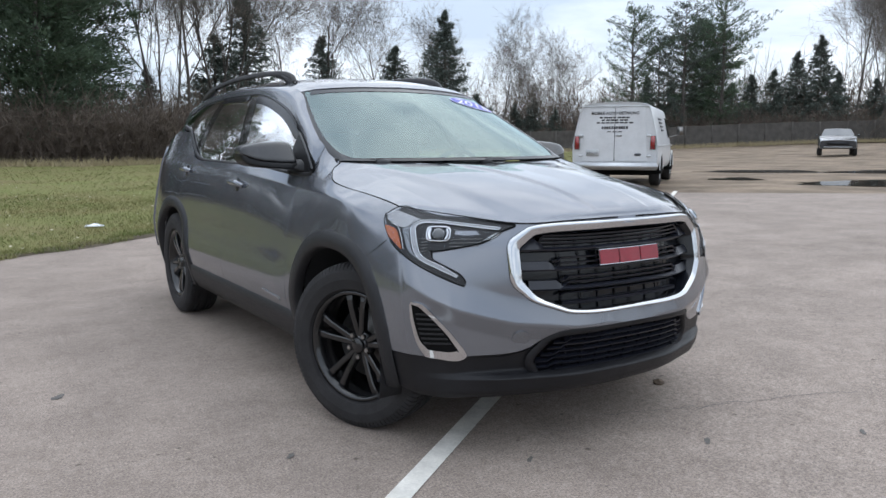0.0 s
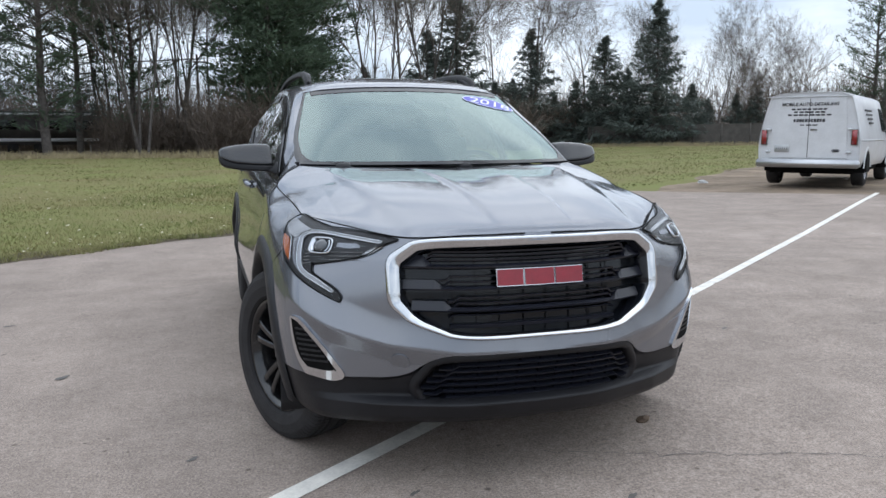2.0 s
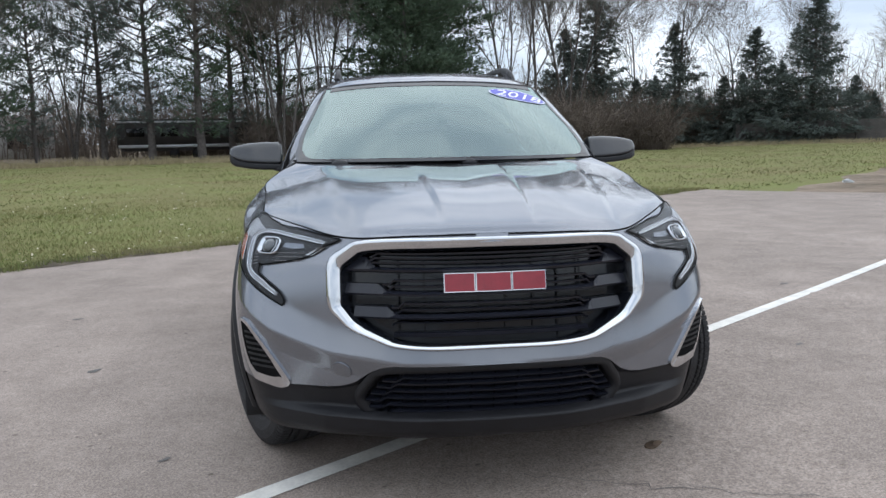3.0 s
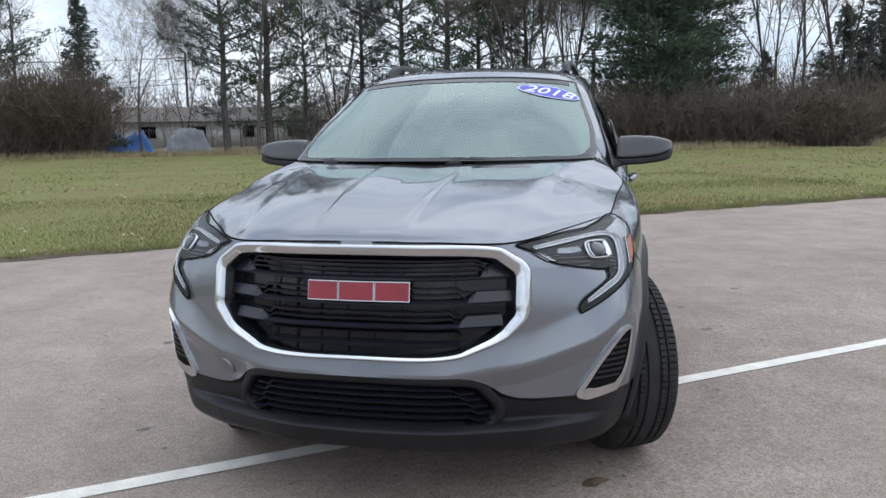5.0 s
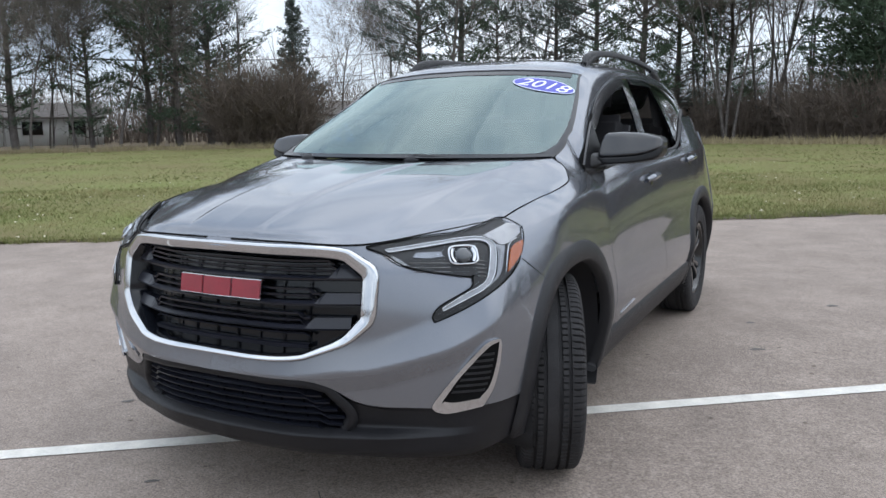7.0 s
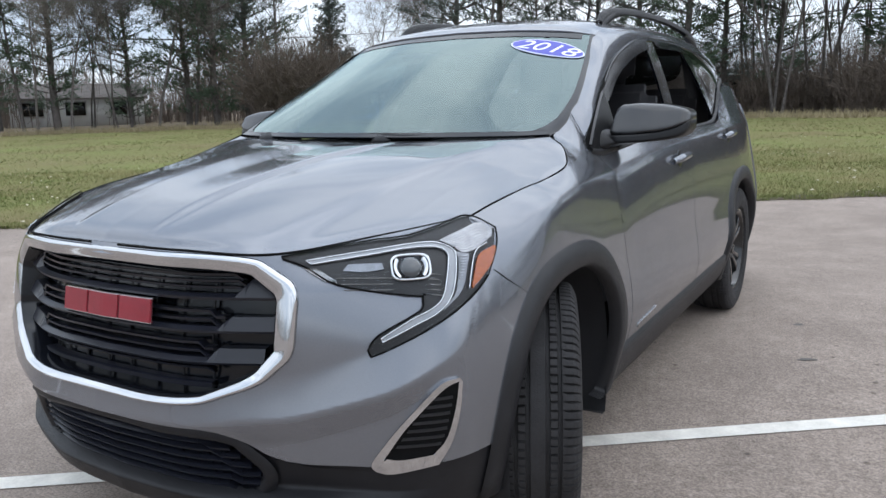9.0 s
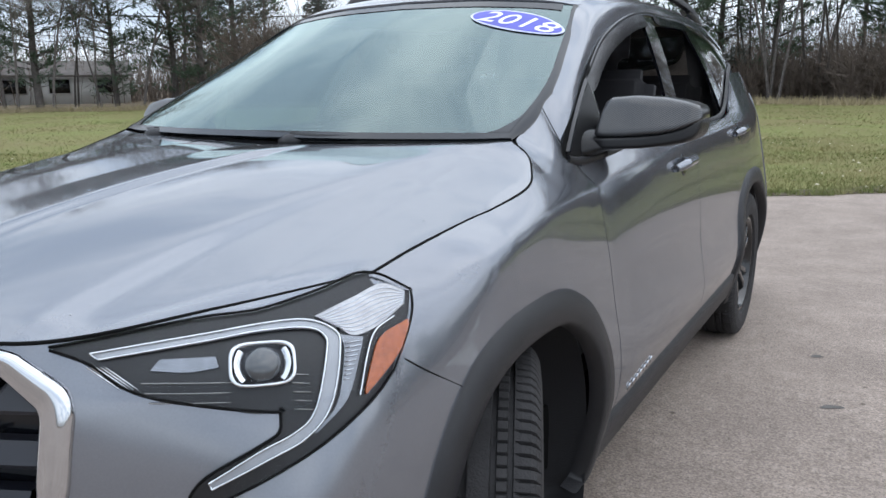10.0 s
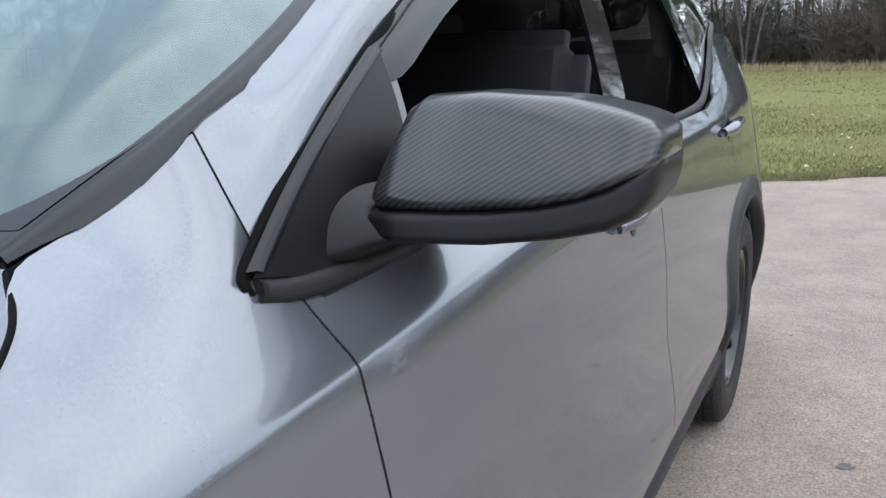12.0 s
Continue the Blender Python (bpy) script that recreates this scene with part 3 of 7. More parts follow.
for az, dist, wd, hg, cnt, sd in ((8, 50, 16, 3.5, 2000, 3), (-8, 66, 14, 2.6, 500, 4), (-38.6, 50, 4.8, 4.6, 1500, 5), (-24, 76, 14, 2.4, 300, 6), (16, 62, 14, 3.8, 1600, 7), (-52, 72, 12, 2.6, 300, 8), (52, 80, 30, 3.2, 1700, 9), (24, 80, 22, 4.0, 1900, 10), (-3, 54, 9, 2.8, 900, 12)):
    t_ = thicket(wd, 3.0, hg, cnt, "tangled brown leafless brush along the edge of the woods", "thicket", sd)
    x, y = dist * math.sin(radians(az)), -3 + dist * math.cos(radians(az))
    t_.matrix_basis = pose(x, y, float(ground_z(x, y)) - .15, 0, 0, -az)


def woodland(seed, count, lo, hi, near, far, low, high, thin, name, label, material):
    """A deep band of bare woods between two bearings and distances."""
    r_ = np.random.default_rng(seed)
    segs, fine = [], []
    for _ in range(count):
        az = r_.uniform(lo, hi)
        if name == "undergrowth" and (-57 < az < -47.5 or -37.5 < az < -23) and r_.uniform() < .8:
            continue
        dist = r_.uniform(near, far) + (16 if 18 < az < 86 else 0)
        x, y = dist * math.sin(radians(az)), -3 + dist * math.cos(radians(az))
        z0 = float(ground_z(x, y)) - .3
        p = np.array([x, y, z0])
        hgt = r_.uniform(low, high) * r_.uniform(.7, 1.2)
        d = np.array([r_.normal(0, .1), r_.normal(0, .1), 1.0])
        rad = r_.uniform(.3, 1.0) * thin
        for i in range(3):
            e = p + d * hgt / 3
            segs.append((*p, *e, rad * (1 - i / 3.4), rad * (1 - (i + 1) / 3.4)))
            for _k in range(4):
                t = d * .8 + r_.normal(0, .55, 3)
                fine.append((*e, *(e + t * hgt * .24), rad * .35, .010))
            d = d + r_.normal(0, .12, 3)
            p = e
    v, f = sticks(segs + fine, 2)
    return tagged(mesh_np(name, v, f, material), label, "woods", kind="stuff")


woodland(21, 4800, -75, 85, 80, 125, 2.5, 6.5, .09, "far_woods", "bare grey woods in the distance", TWIG)
woodland(22, 3600, -66, 17, 64, 80, 2.5, 6.0, .045, "undergrowth", "dense leafless undergrowth between the trees", BRUSH)
woodland(24, 2600, 16, 72, 72, 98, 3, 7.5, .07, "undergrowth", "grey leafless undergrowth behind the fence", BRUSH)
# added woods the camera never faces; they only shape reflections in the car
woodland(23, 2600, 86, 290, 75, 110, 3.5, 7, .1, "far_woods", "bare woods added out of view around the lot", TWIG)

# leaf litter and dry grass under the trees
LITTER = mat("brown_leaf_litter", (0.17, 0.135, 0.095), 0.95, 0, 0.35, 0.8, 0.7, 12.0, spec=0.1)
WOODS_EDGE = ((-75, 47), (-40, 47), (-25, 46), (-10, 47), (0, 45), (9, 44), (15, 54), (24, 70), (34, 72))
waz = np.linspace(-75, 34, 160)
wd = np.interp(waz, [a for a, _ in WOODS_EDGE], [d for _, d in WOODS_EDGE]) + .5 * np.sin(waz * .9) + .3 * np.sin(waz * 2.3)
rows = []
for off, lift in ((0, .03), (1.2, .07), (8, .08), (40, .08)):
    x, y = (wd + off) * np.sin(np.radians(waz)), -3 + (wd + off) * np.cos(np.radians(waz))
    rows.append(np.stack([x, y, ground_z(x, y) + lift], -1))
tagged(sheet("leaf_litter", np.array(rows), LITTER, None, 0, flip=False), "brown leaf litter on the ground under the trees", "ground", kind="structure")
r_ = np.random.default_rng(31)
n_t = 16000
ta = r_.uniform(-72, 34, n_t)
td = np.interp(ta, waz, wd) + r_.normal(.3, 1.0, n_t)
tx, ty = td * np.sin(np.radians(ta)), -3 + td * np.cos(np.radians(ta))
tz = ground_z(tx, ty) + .02
th = r_.uniform(.15, .5, n_t) * r_.uniform(.5, 1.2, n_t)
tw = r_.normal(0, .14, (n_t, 2))
tri = np.stack([np.stack([tx - .02, ty, tz], 1), np.stack([tx + .02, ty, tz], 1), np.stack([tx + tw[:, 0], ty + tw[:, 1], tz + th], 1)], 1).reshape(-1, 3)
n_f = 7000
fu, fo = r_.uniform(0, 1, n_f), np.abs(r_.normal(0, 3.2, n_f)) + .3
fx_, fy_ = 34 + 44 * fu - .63 * fo, 63.5 - 35.5 * fu - .78 * fo
fz_ = ground_z(fx_, fy_) - .02
fh = r_.uniform(.12, .45, n_f)
fl = r_.normal(0, .12, (n_f, 2))
tri = np.concatenate([tri, np.stack([np.stack([fx_ - .03, fy_, fz_], 1), np.stack([fx_ + .03, fy_, fz_], 1), np.stack([fx_ + fl[:, 0], fy_ + fl[:, 1], fz_ + fh], 1)], 1).reshape(-1, 3)])
DRY = mat("dry_straw_grass", (0.30, 0.25, 0.15), 0.9, 0, 0.3, 2.0, spec=0.1)
tagged(mesh_np("dry_grass", tri, np.arange(len(tri)).reshape(-1, 3), DRY), "dry straw-coloured grass along the edge of the woods", "grass", kind="stuff")


# ---- the car: its outer skin ----
# Plan stations from the nose round to the tail: x, y at mid height; shift in x, y at the shoulder; shift in x, y at the sill.
NOSE = [(0, -.845, 0, .08, 0, .08), (.25, -.827, 0, .085, 0, .08), (.45, -.755, 0, .09, 0, .07), (.62, -.664, -.01, .125, -.015, .04),
        (.75, -.582, -.035, .17, -.03, .015), (.83, -.50, -.07, .20, -.05, .01), (.868, -.38, -.085, .15, -.05, 0), (.888, -.2, -.095, .05, -.04, 0)]
FLANK = [(.898, 0, -.105, 0, -.04, 0), (.902, .4, -.108, 0, -.05, 0), (.902, 1.0, -.062, 0, -.05, 0), (.904, 1.6, -.055, 0, -.05, 0),
         (.908, 2.2, -.06, 0, -.05, 0), (.914, 2.75, -.075, 0, -.05, 0), (.89, 3.2, -.08, 0, -.05, 0), (.82, 3.52, -.06, -.03, -.05, 0),
         (.6, 3.70, 0, -.05, 0, 0), (0, 3.76, 0, -.05, 0, 0)]
PLAN = np.array(NOSE + FLANK)
S_MAX = len(PLAN) - 1


HOOD = [[(0, -.788, .928), (.25, -.768, .926), (.46, -.686, .918), (.62, -.50, .942), (.757, -.31, .968)],
        [(0, -.742, .964), (.245, -.718, .964), (.455, -.605, .957), (.625, -.42, .978), (.766, -.2, .988)],
        [(0, -.50, 1.025), (.24, -.48, 1.03), (.45, -.38, 1.022), (.625, -.22, 1.022), (.777, -.04, 1.008)],
        [(0, -.20, 1.07), (.225, -.18, 1.078), (.43, -.11, 1.07), (.605, -.02, 1.062), (.788, .07, 1.020)],
        [(0, .05, 1.093), (.215, .065, 1.101), (.42, .105, 1.096), (.60, .145, 1.086), (.801, .195, 1.046)],
        [(0, .15, 1.1005), (.208, .16, 1.107), (.412, .20, 1.106), (.592, .243, 1.102), (.773, .275, 1.074)],
        [(0, .205, 1.1045), (.204, .215, 1.111), (.405, .252, 1.113), (.578, .295, 1.114), (.737, .332, 1.100)],
        [(0, .24, 1.107), (.2, .25, 1.113), (.4, .285, 1.117), (.56, .325, 1.121), (.684, .368, 1.125)]]


def shoulder(y):
    """Height of the shoulder crease along the car."""
    return np.interp(y, [-.2, 0, .2, .4, .577, .9, 1.25, 2.0, 2.7], [.935, .972, .994, .999, 1.001, 1.026, 1.046, 1.06, 1.075])


def skin_raw(s, z):
    c = crom(PLAN, s / S_MAX)
    yy = c[..., 1]
    # nose: rounded over towards the hood, with a ledge that sweeps from under the grille up to the lamps
    up = np.clip((z - 0.62) / 0.38, 0, None) ** 2
    down = np.clip((0.62 - z) / 0.34, 0, None) ** 2
    xn = c[..., 0] + up * c[..., 2] + down * c[..., 4]
    y = c[..., 1] + up * c[..., 3] + down * c[..., 5]
    zl = np.interp(s, [0, 1.2, 2.4, 3.6, 4.6, 5.6, 6.6], [.520, .525, .55, .605, .665, .72, .78])
    ledge = np.where(z > zl, np.clip((zl + .105 - z) / .105, 0, 1) ** 1.5, np.clip(1 - (zl - z) / .065, 0, 1))
    ledge = .024 * ledge * np.clip((5.3 - s) / 1.6, 0, 1)
    turn = np.interp(s, [0, 2, 4, 5.5, 7], [0, .25, .6, .85, 1.0])
    xn, y = xn + ledge * turn, y - ledge * np.sqrt(1 - turn**2)
    # flank: a slight lean up to the shoulder line, then turned in to the windows
    zc = shoulder(yy)
    dxc = np.interp(yy, [-.2, 0, .3, .6, 1.0, 1.6, 2.3, 2.8, 3.2], [-.030, -.036, -.056, -.078, -.066, -.058, -.06, -.075, -.08])
    slope = np.interp(yy, [-.2, .1, .4, .577, .6, 1.5, 2.2, 2.6], [.85, .75, .80, 1.22, 1.25, .62, .6, .42])
    upper = np.minimum(slope, np.interp(yy, [.2, .5], [1.0, .76]))
    soft = np.interp(yy, [-.15, .3], [.014, .003])
    lean = np.clip((z - .62) / (zc - .62), 0, 1)
    xf = c[..., 0] + dxc * lean ** np.interp(yy, [0, .5], [1.4, 1.15]) - slope * soft * np.logaddexp(0, (z - zc) / soft) + (slope - upper) * .01 * np.logaddexp(0, (z - zc - .05) / .01) + down * c[..., 4]
    door = np.clip((yy - 0.35) / 0.35, 0, 1) * np.clip((3.2 - yy) / 0.4, 0, 1)
    xf = xf + door * (0.012 * np.exp(-(((z - 0.50) / 0.09) ** 2)) - 0.012 * np.exp(-(((z - 0.68) / 0.12) ** 2)))
    flank = np.clip((yy + .36) / .30, 0, 1)
    flank = flank * flank * (3 - 2 * flank)
    return np.stack([xn + (xf - xn) * flank, y, z], -1)


# The upper rim of nose and fender follows the hood's shut line and the foot of the windscreen pillar.
_front = crom(HOOD[0], np.linspace(0, 1, 200))
_side = crom([row[-1] for row in HOOD] + [(.688, .43, 1.142), (.693, .49, 1.168), (.686, .552, 1.2), (.677, .61, 1.232)], np.linspace(0, 1, 200))
_st = np.linspace(0, 10, 1001)
_top = skin_raw(_st, np.interp(crom(PLAN, _st / S_MAX)[:, 1], [-.87, -.3, .1, .25, .36, .52, .6], [.92, .965, 1.04, 1.066, 1.12, 1.17, 1.22]))
_corner = int(np.argmin(np.abs(_top[:, 1] + .305) + (_top[:, 0] < .5)))
_rim = np.where((np.arange(1001) < _corner)[:, None],
                np.stack([np.interp(_top[:, 0], _front[:, 0], _front[:, k]) for k in range(3)], -1),
                np.stack([np.interp(_top[:, 1], _side[:, 1], _side[:, k]) for k in range(3)], -1))
_on = np.clip((0.61 - _rim[:, 1]) / 0.03, 0, 1) * (_top[:, 1] < .61)
_shift = (_rim - skin_raw(_st, _rim[:, 2])) * _on[:, None]
_soft = np.stack([np.convolve(np.pad(_shift[:, k], 15, mode="edge"), np.hanning(33)[1:-1] / 16, "valid") for k in range(3)], -1)
_shift = np.where((_st > 7.4)[:, None], _soft, _shift)


def rim_z(s):
    return np.interp(s, _st, _rim[:, 2])


def skin(s, z):
    """The point of the car's left flank at plan station s and height z."""
    s, z = np.broadcast_arrays(np.asarray(s, float), np.asarray(z, float))
    p = skin_raw(s, z)
    zc = shoulder(p[..., 1])
    near = np.clip((z - rim_z(s) + 0.11) / 0.11, 0, 1.1) ** 2
    fender = np.clip((z - zc) / np.maximum(rim_z(s) - zc, .02), 0, 1.1) ** np.interp(p[..., 1], [.2, .3, .45, .55], [1.3, 2.2, 2.2, 1.5])
    k = np.clip((s - 6.6) / 1.0, 0, 1)
    w_ = (near + (fender - near) * k * k * (3 - 2 * k)) * (s < 9.7)
    p[..., 0] += w_ * np.interp(s, _st, _shift[:, 0])
    p[..., 1] += w_ * np.interp(s, _st, _shift[:, 1])
    p[..., 0] = np.maximum(p[..., 0], 0)
    return p


_S = np.linspace(0, S_MAX, 3401)


def on_skin(x, y, z):
    """The station of the skin nearest to a place."""
    p = skin(_S, z)
    d = (p[:, 0] - x) ** 2 + (p[:, 1] - y) ** 2
    k = int(np.clip(np.argmin(d), 1, len(d) - 2))
    den = d[k - 1] - 2 * d[k] + d[k + 1]
    return float(_S[k] + (0.5 * (d[k - 1] - d[k + 1]) / den if den > 1e-12 else 0) * (_S[1] - _S[0]))


_P62 = skin_raw(_S[700:3200], np.full(2500, 0.62))


def station(y, z=0.62):
    return float(np.interp(y, _P62[:, 1], _S[700:3200]))


def outward(s, z):
    e = 0.02
    a = skin(s + e, z) - skin(s - e, z)
    b = skin(s, z + e) - skin(s, z - e)
    n = np.cross(a, b)
    return n / np.maximum(np.linalg.norm(n, axis=-1, keepdims=True), 1e-9)


def mirrored(g, side):
    g = np.array(g, float)
    g[..., 0] *= side
    return g


def skin_patch(name, edges, nu, nv, material, parent, side=1, lift=0.005, thick=0.012, label=""):
    """A piece laid on the skin between edge curves, each a list of places near it."""
    sz = [[(on_skin(*p), p[2]) for p in e] for e in edges]
    us, vs = np.linspace(0, 1, nu), np.linspace(0, 1, nv)
    m = max(len(e) for e in sz)
    rows = np.stack([crom(e, vs) for e in sz])
    g2 = crom(rows, us)
    g = skin(g2[..., 0], g2[..., 1]) + outward(g2[..., 0], g2[..., 1]) * lift
    # The skin's normal must point away from the car; the rim turns inward.
    du, dv = g[-1, nv // 2] - g[0, nv // 2], g[nu // 2, -1] - g[nu // 2, 0]
    out = outward(g2[nu // 2, nv // 2, 0], g2[nu // 2, nv // 2, 1])
    flip = np.dot(np.cross(dv, du), out) < 0
    gm = mirrored(g, side)
    return sheet(name, gm, material, parent, thick, flip=(not flip) == (side < 0), label=label)


def strip_path(places, lift=0.0):
    """Places carried onto the skin."""
    out = []
    for p in places:
        s = on_skin(*p)
        out.append(skin(s, p[2]) + outward(s, p[2]) * lift)
    return np.array(out)


suv = thing("suv", pose(0, 0, 0), "grey metallic suv with black wheels, parked on asphalt", "car")

AXLE_F, AXLE_R, HUB_Z, TRACK = 0.02, 2.72, 0.357, 0.775
ARCH, ARCH_F = 0.43, 0.065


ARCH_P = 2.5


def z_low(y, sill=0.40):
    """The lower rim of the painted side, with the wheel arches."""
    z = np.full_like(np.asarray(y, float), sill)
    for ax in (ARCH_F, AXLE_R):
        d = np.clip(np.abs(y - ax) / (ARCH - .015), 0, 1)
        z = np.where(d < 1, np.maximum(z, HUB_Z + (ARCH + .02) * (1 - d**ARCH_P) ** (1 / ARCH_P)), z)
    return z


def arch_point(ax, rad, a):
    """A point of a squarish arch of that radius at the angle a."""
    c, q = math.cos(radians(a)), math.sin(radians(a))
    e = 2 / ARCH_P
    return ax + (rad - .01) * math.copysign(abs(c) ** e, c), HUB_Z + (rad + .02) * math.copysign(abs(q) ** e, q)


def z_top(y):
    ys = [-0.9, -0.42, -0.3, -0.1, 0.1, 0.25, 0.36, 0.6, 1.2, 2.2, 2.36, 2.5, 2.64, 3.0, 3.3, 3.8]
    zs = [0.92, 0.95, 0.968, 1.0, 1.045, 1.075, 1.10, 1.052, 1.088, 1.10, 1.125, 1.20, 1.29, 1.30, 1.24, 1.18]
    return np.interp(y, ys, zs)


def side_panel(name, y0, y1, side, cols, rows=26, label=""):
    ys = np.linspace(y0, y1, cols)
    ss = np.array([station(y) for y in ys])
    lo, hi = z_low(ys), np.where(ys < 0.55151, rim_z(ss), z_top(ys))
    zc = np.clip(shoulder(ys), lo + .02, hi - .012)
    up = int(rows * .6)
    z = np.concatenate([lo[:, None] + (zc - .005 - lo)[:, None] * np.linspace(0, 1, up), zc[:, None], (zc + .005)[:, None] + (hi - zc - .005)[:, None] * np.linspace(0, 1, rows - up - 1)], 1)
    g = mirrored(skin(np.repeat(ss[:, None], rows, 1), z), side)
    return sheet(name, g, PAINT, suv, 0 if name == "fender" else 0.010, flip=side > 0, label=label)


for side in (1, -1):
    side_panel("fender", -0.335, 0.5515, side, 64)
    side_panel("fender", 0.55152, 0.5725, side, 5)
    side_panel("front_door", 0.5765, 1.566, side, 40)
    side_panel("rear_door", 1.570, 2.46, side, 46)
    side_panel("quarter_panel", 2.464, 3.5, side, 60)
    # dark gaps behind the shut lines
    ys = np.linspace(-0.34, 3.45, 120)
    ss = np.array([station(y) for y in ys])
    zz = z_low(ys)[:, None] + (np.where(ys < 0.55151, rim_z(ss), z_top(ys)) - z_low(ys))[:, None] * np.linspace(0.01, 0.97, 40)
    g = skin(np.repeat(ss[:, None], 40, 1), zz) - outward(np.repeat(ss[:, None], 40, 1), zz) * 0.016
    sheet("body_shell", mirrored(g, side), SHADOW_BLACK, suv, 0, flip=side < 0)

# front bumper, painted above and black below, in one piece across
def front_grid(z_of_s_lo, z_of_s_hi, lift, nu=130, nv=64, s_end=None):
    s_end = s_end or station(-0.335)
    ss = np.linspace(0, s_end, nu)
    lo, hi = z_of_s_lo(ss), z_of_s_hi(ss)
    z = lo[:, None] + (hi - lo)[:, None] * np.linspace(0, 1, nv)
    s2 = np.repeat(ss[:, None], nv, 1)
    half = skin(s2, z) + outward(np.maximum(s2, 0.03), z) * lift
    half[0, :, 0] = 0
    return np.concatenate([mirrored(half, -1)[:0:-1], half])


def lip(s):
    return np.interp(s, [0, 1.3, 1.5, 1.68, 1.97, 2.2, 2.5, 3.5, 6.2], [.522, .519, .511, .494, .450, .433, .425, .418, .42])


def inside(o, x, z):
    """Which places lie within a closed outline."""
    hit = np.zeros(np.shape(x), bool)
    for (x0, z0), (x1, z1) in zip(o, np.roll(o, -1, 0)):
        hit ^= ((z0 > z) != (z1 > z)) & (x < (x1 - x0) * (z - z0) / (z1 - z0 + 1e-12) + x0)
    return hit


def holed(name, g, material, holes, flip):
    """A skin across the nose with openings left out of it."""
    nu, nv = g.shape[:2]
    faces = np.array(grid_faces(nu, nv, flip))
    c = g.reshape(-1, 3)[faces].mean(1)
    keep = np.ones(len(faces), bool)
    for o in holes:
        keep &= ~inside(o, c[:, 0], c[:, 2])
    return make(name, g.reshape(-1, 3), faces[keep], material, suv)


def rounded(outline, k=0.25, n=5):
    """A closed outline with its corners rounded."""
    o = np.asarray(outline, float)
    out = []
    for i in range(len(o)):
        a, b, c = o[i - 1], o[i], o[(i + 1) % len(o)]
        p, q = b + (a - b) * k, b + (c - b) * k
        for t in np.linspace(0, 1, n):
            out.append((1 - t) ** 2 * p + 2 * t * (1 - t) * b + t * t * q)
    return np.array(out)


def shrink(o, d):
    """A closed outline drawn in by d."""
    nx = np.roll(o, -1, 0) - np.roll(o, 1, 0)
    nrm = np.stack([-nx[:, 1], nx[:, 0]], 1)
    nrm /= np.maximum(np.linalg.norm(nrm, axis=1, keepdims=True), 1e-9)
    c = o.mean(0)
    sgn = np.sign(((c - o) * nrm).sum(1, keepdims=True))
    return o + nrm * sgn * d


GRILLE = rounded([(-.415, .916), (.415, .916), (.524, .846), (.525, .694), (.455, .626), (.30, .570), (-.30, .570), (-.455, .626), (-.525, .694), (-.524, .846)], 0.26, 9)
LOWER = rounded([(-.425, .392), (-.355, .488), (.355, .488), (.425, .392), (.38, .322), (-.38, .322)], 0.2, 4)
holed("front_bumper", front_grid(lip, rim_z, 0), PAINT, [shrink(GRILLE, 0.012), shrink(LOWER, -0.012)], True)
# the black lower half: set back round the opening, with a chin that juts out below a crease
chin = front_grid(lambda s: np.interp(s, [0, 2, 5, 6.2], [0.244, 0.244, 0.244, 0.27]), lip, -0.006)
cx, cz = np.abs(chin[..., 0]), chin[..., 2]
keep_in = np.clip((.70 - cx) / .2, 0, 1)
ceil = np.interp(cx, [0, .333, .388, .445, .526, .683], [.522, .52, .496, .446, .425, .419])
jut = np.clip((.350 - cz) / .022, 0, 1) * np.clip((.80 - cx) / .25, 0, 1) - .7 * np.clip((.285 - cz) / .04, 0, 1) ** 2
sunk = np.clip((ceil - cz) / .016, 0, 1) * np.clip((cz - .338) / .02, 0, 1) * keep_in
chin[..., 1] += .012 * sunk - .042 * jut
cut = shrink(LOWER, -0.012)
cut[:, 1] = np.maximum(cut[:, 1], .346)
holed("lower_bumper", chin, BUMPER_BLACK, [cut], True)

# hood
h = loft(HOOD, 80, 200)
hy = np.clip((h[..., 1] + 0.8) / 1.05, 0, 1)
inner = 0.142 + 0.05 * hy
outer = 0.425 + 0.15 * hy
fade = np.clip(hy * 6, 0, 1) * np.clip((1.02 - hy) * 5, 0, 1)
h[..., 2] += fade * (0.011 / (1 + np.exp((h[..., 0] - inner) / 0.0045)) + 0.014 / (1 + np.exp((h[..., 0] - outer) / 0.013)) - 0.014 * np.clip((.775 - h[..., 0]) / .14, 0, 1))
sheet("hood", np.concatenate([mirrored(h, -1)[:, :0:-1], h], 1), PAINT, suv, 0.02, flip=False)

# windscreen, its black border, and the cowl below it
WS = [[(0, .255, 1.125), (.3, .28, 1.125), (.55, .33, 1.127), (.678, .372, 1.13)],
      [(0, .50, 1.265), (.29, .52, 1.262), (.53, .575, 1.255), (.672, .64, 1.25)],
      [(0, .76, 1.405), (.27, .78, 1.40), (.49, .83, 1.388), (.622, .88, 1.375)],
      [(0, 1.01, 1.525), (.25, 1.02, 1.52), (.45, 1.05, 1.507), (.572, 1.085, 1.49)]]
w = loft(WS, 30, 26)
full = np.concatenate([mirrored(w, -1)[:, :0:-1], w], 1)
ws_out = np.array([0, -0.55, 0.83])
nu_, nv_ = full.shape[:2]
over = np.clip((full[:, :1, 2:] - 1.19) / .05, 0, 1)
wide = np.concatenate([full[:, :1] + over * np.array([-.010, .004, -.010]), full, full[:, -1:] + over * np.array([.010, .004, -.010])], 1)
low = np.clip((.62 - full[:, -1, 1:2]) / .12, 0, 1)
low = low * low * (3 - 2 * low)
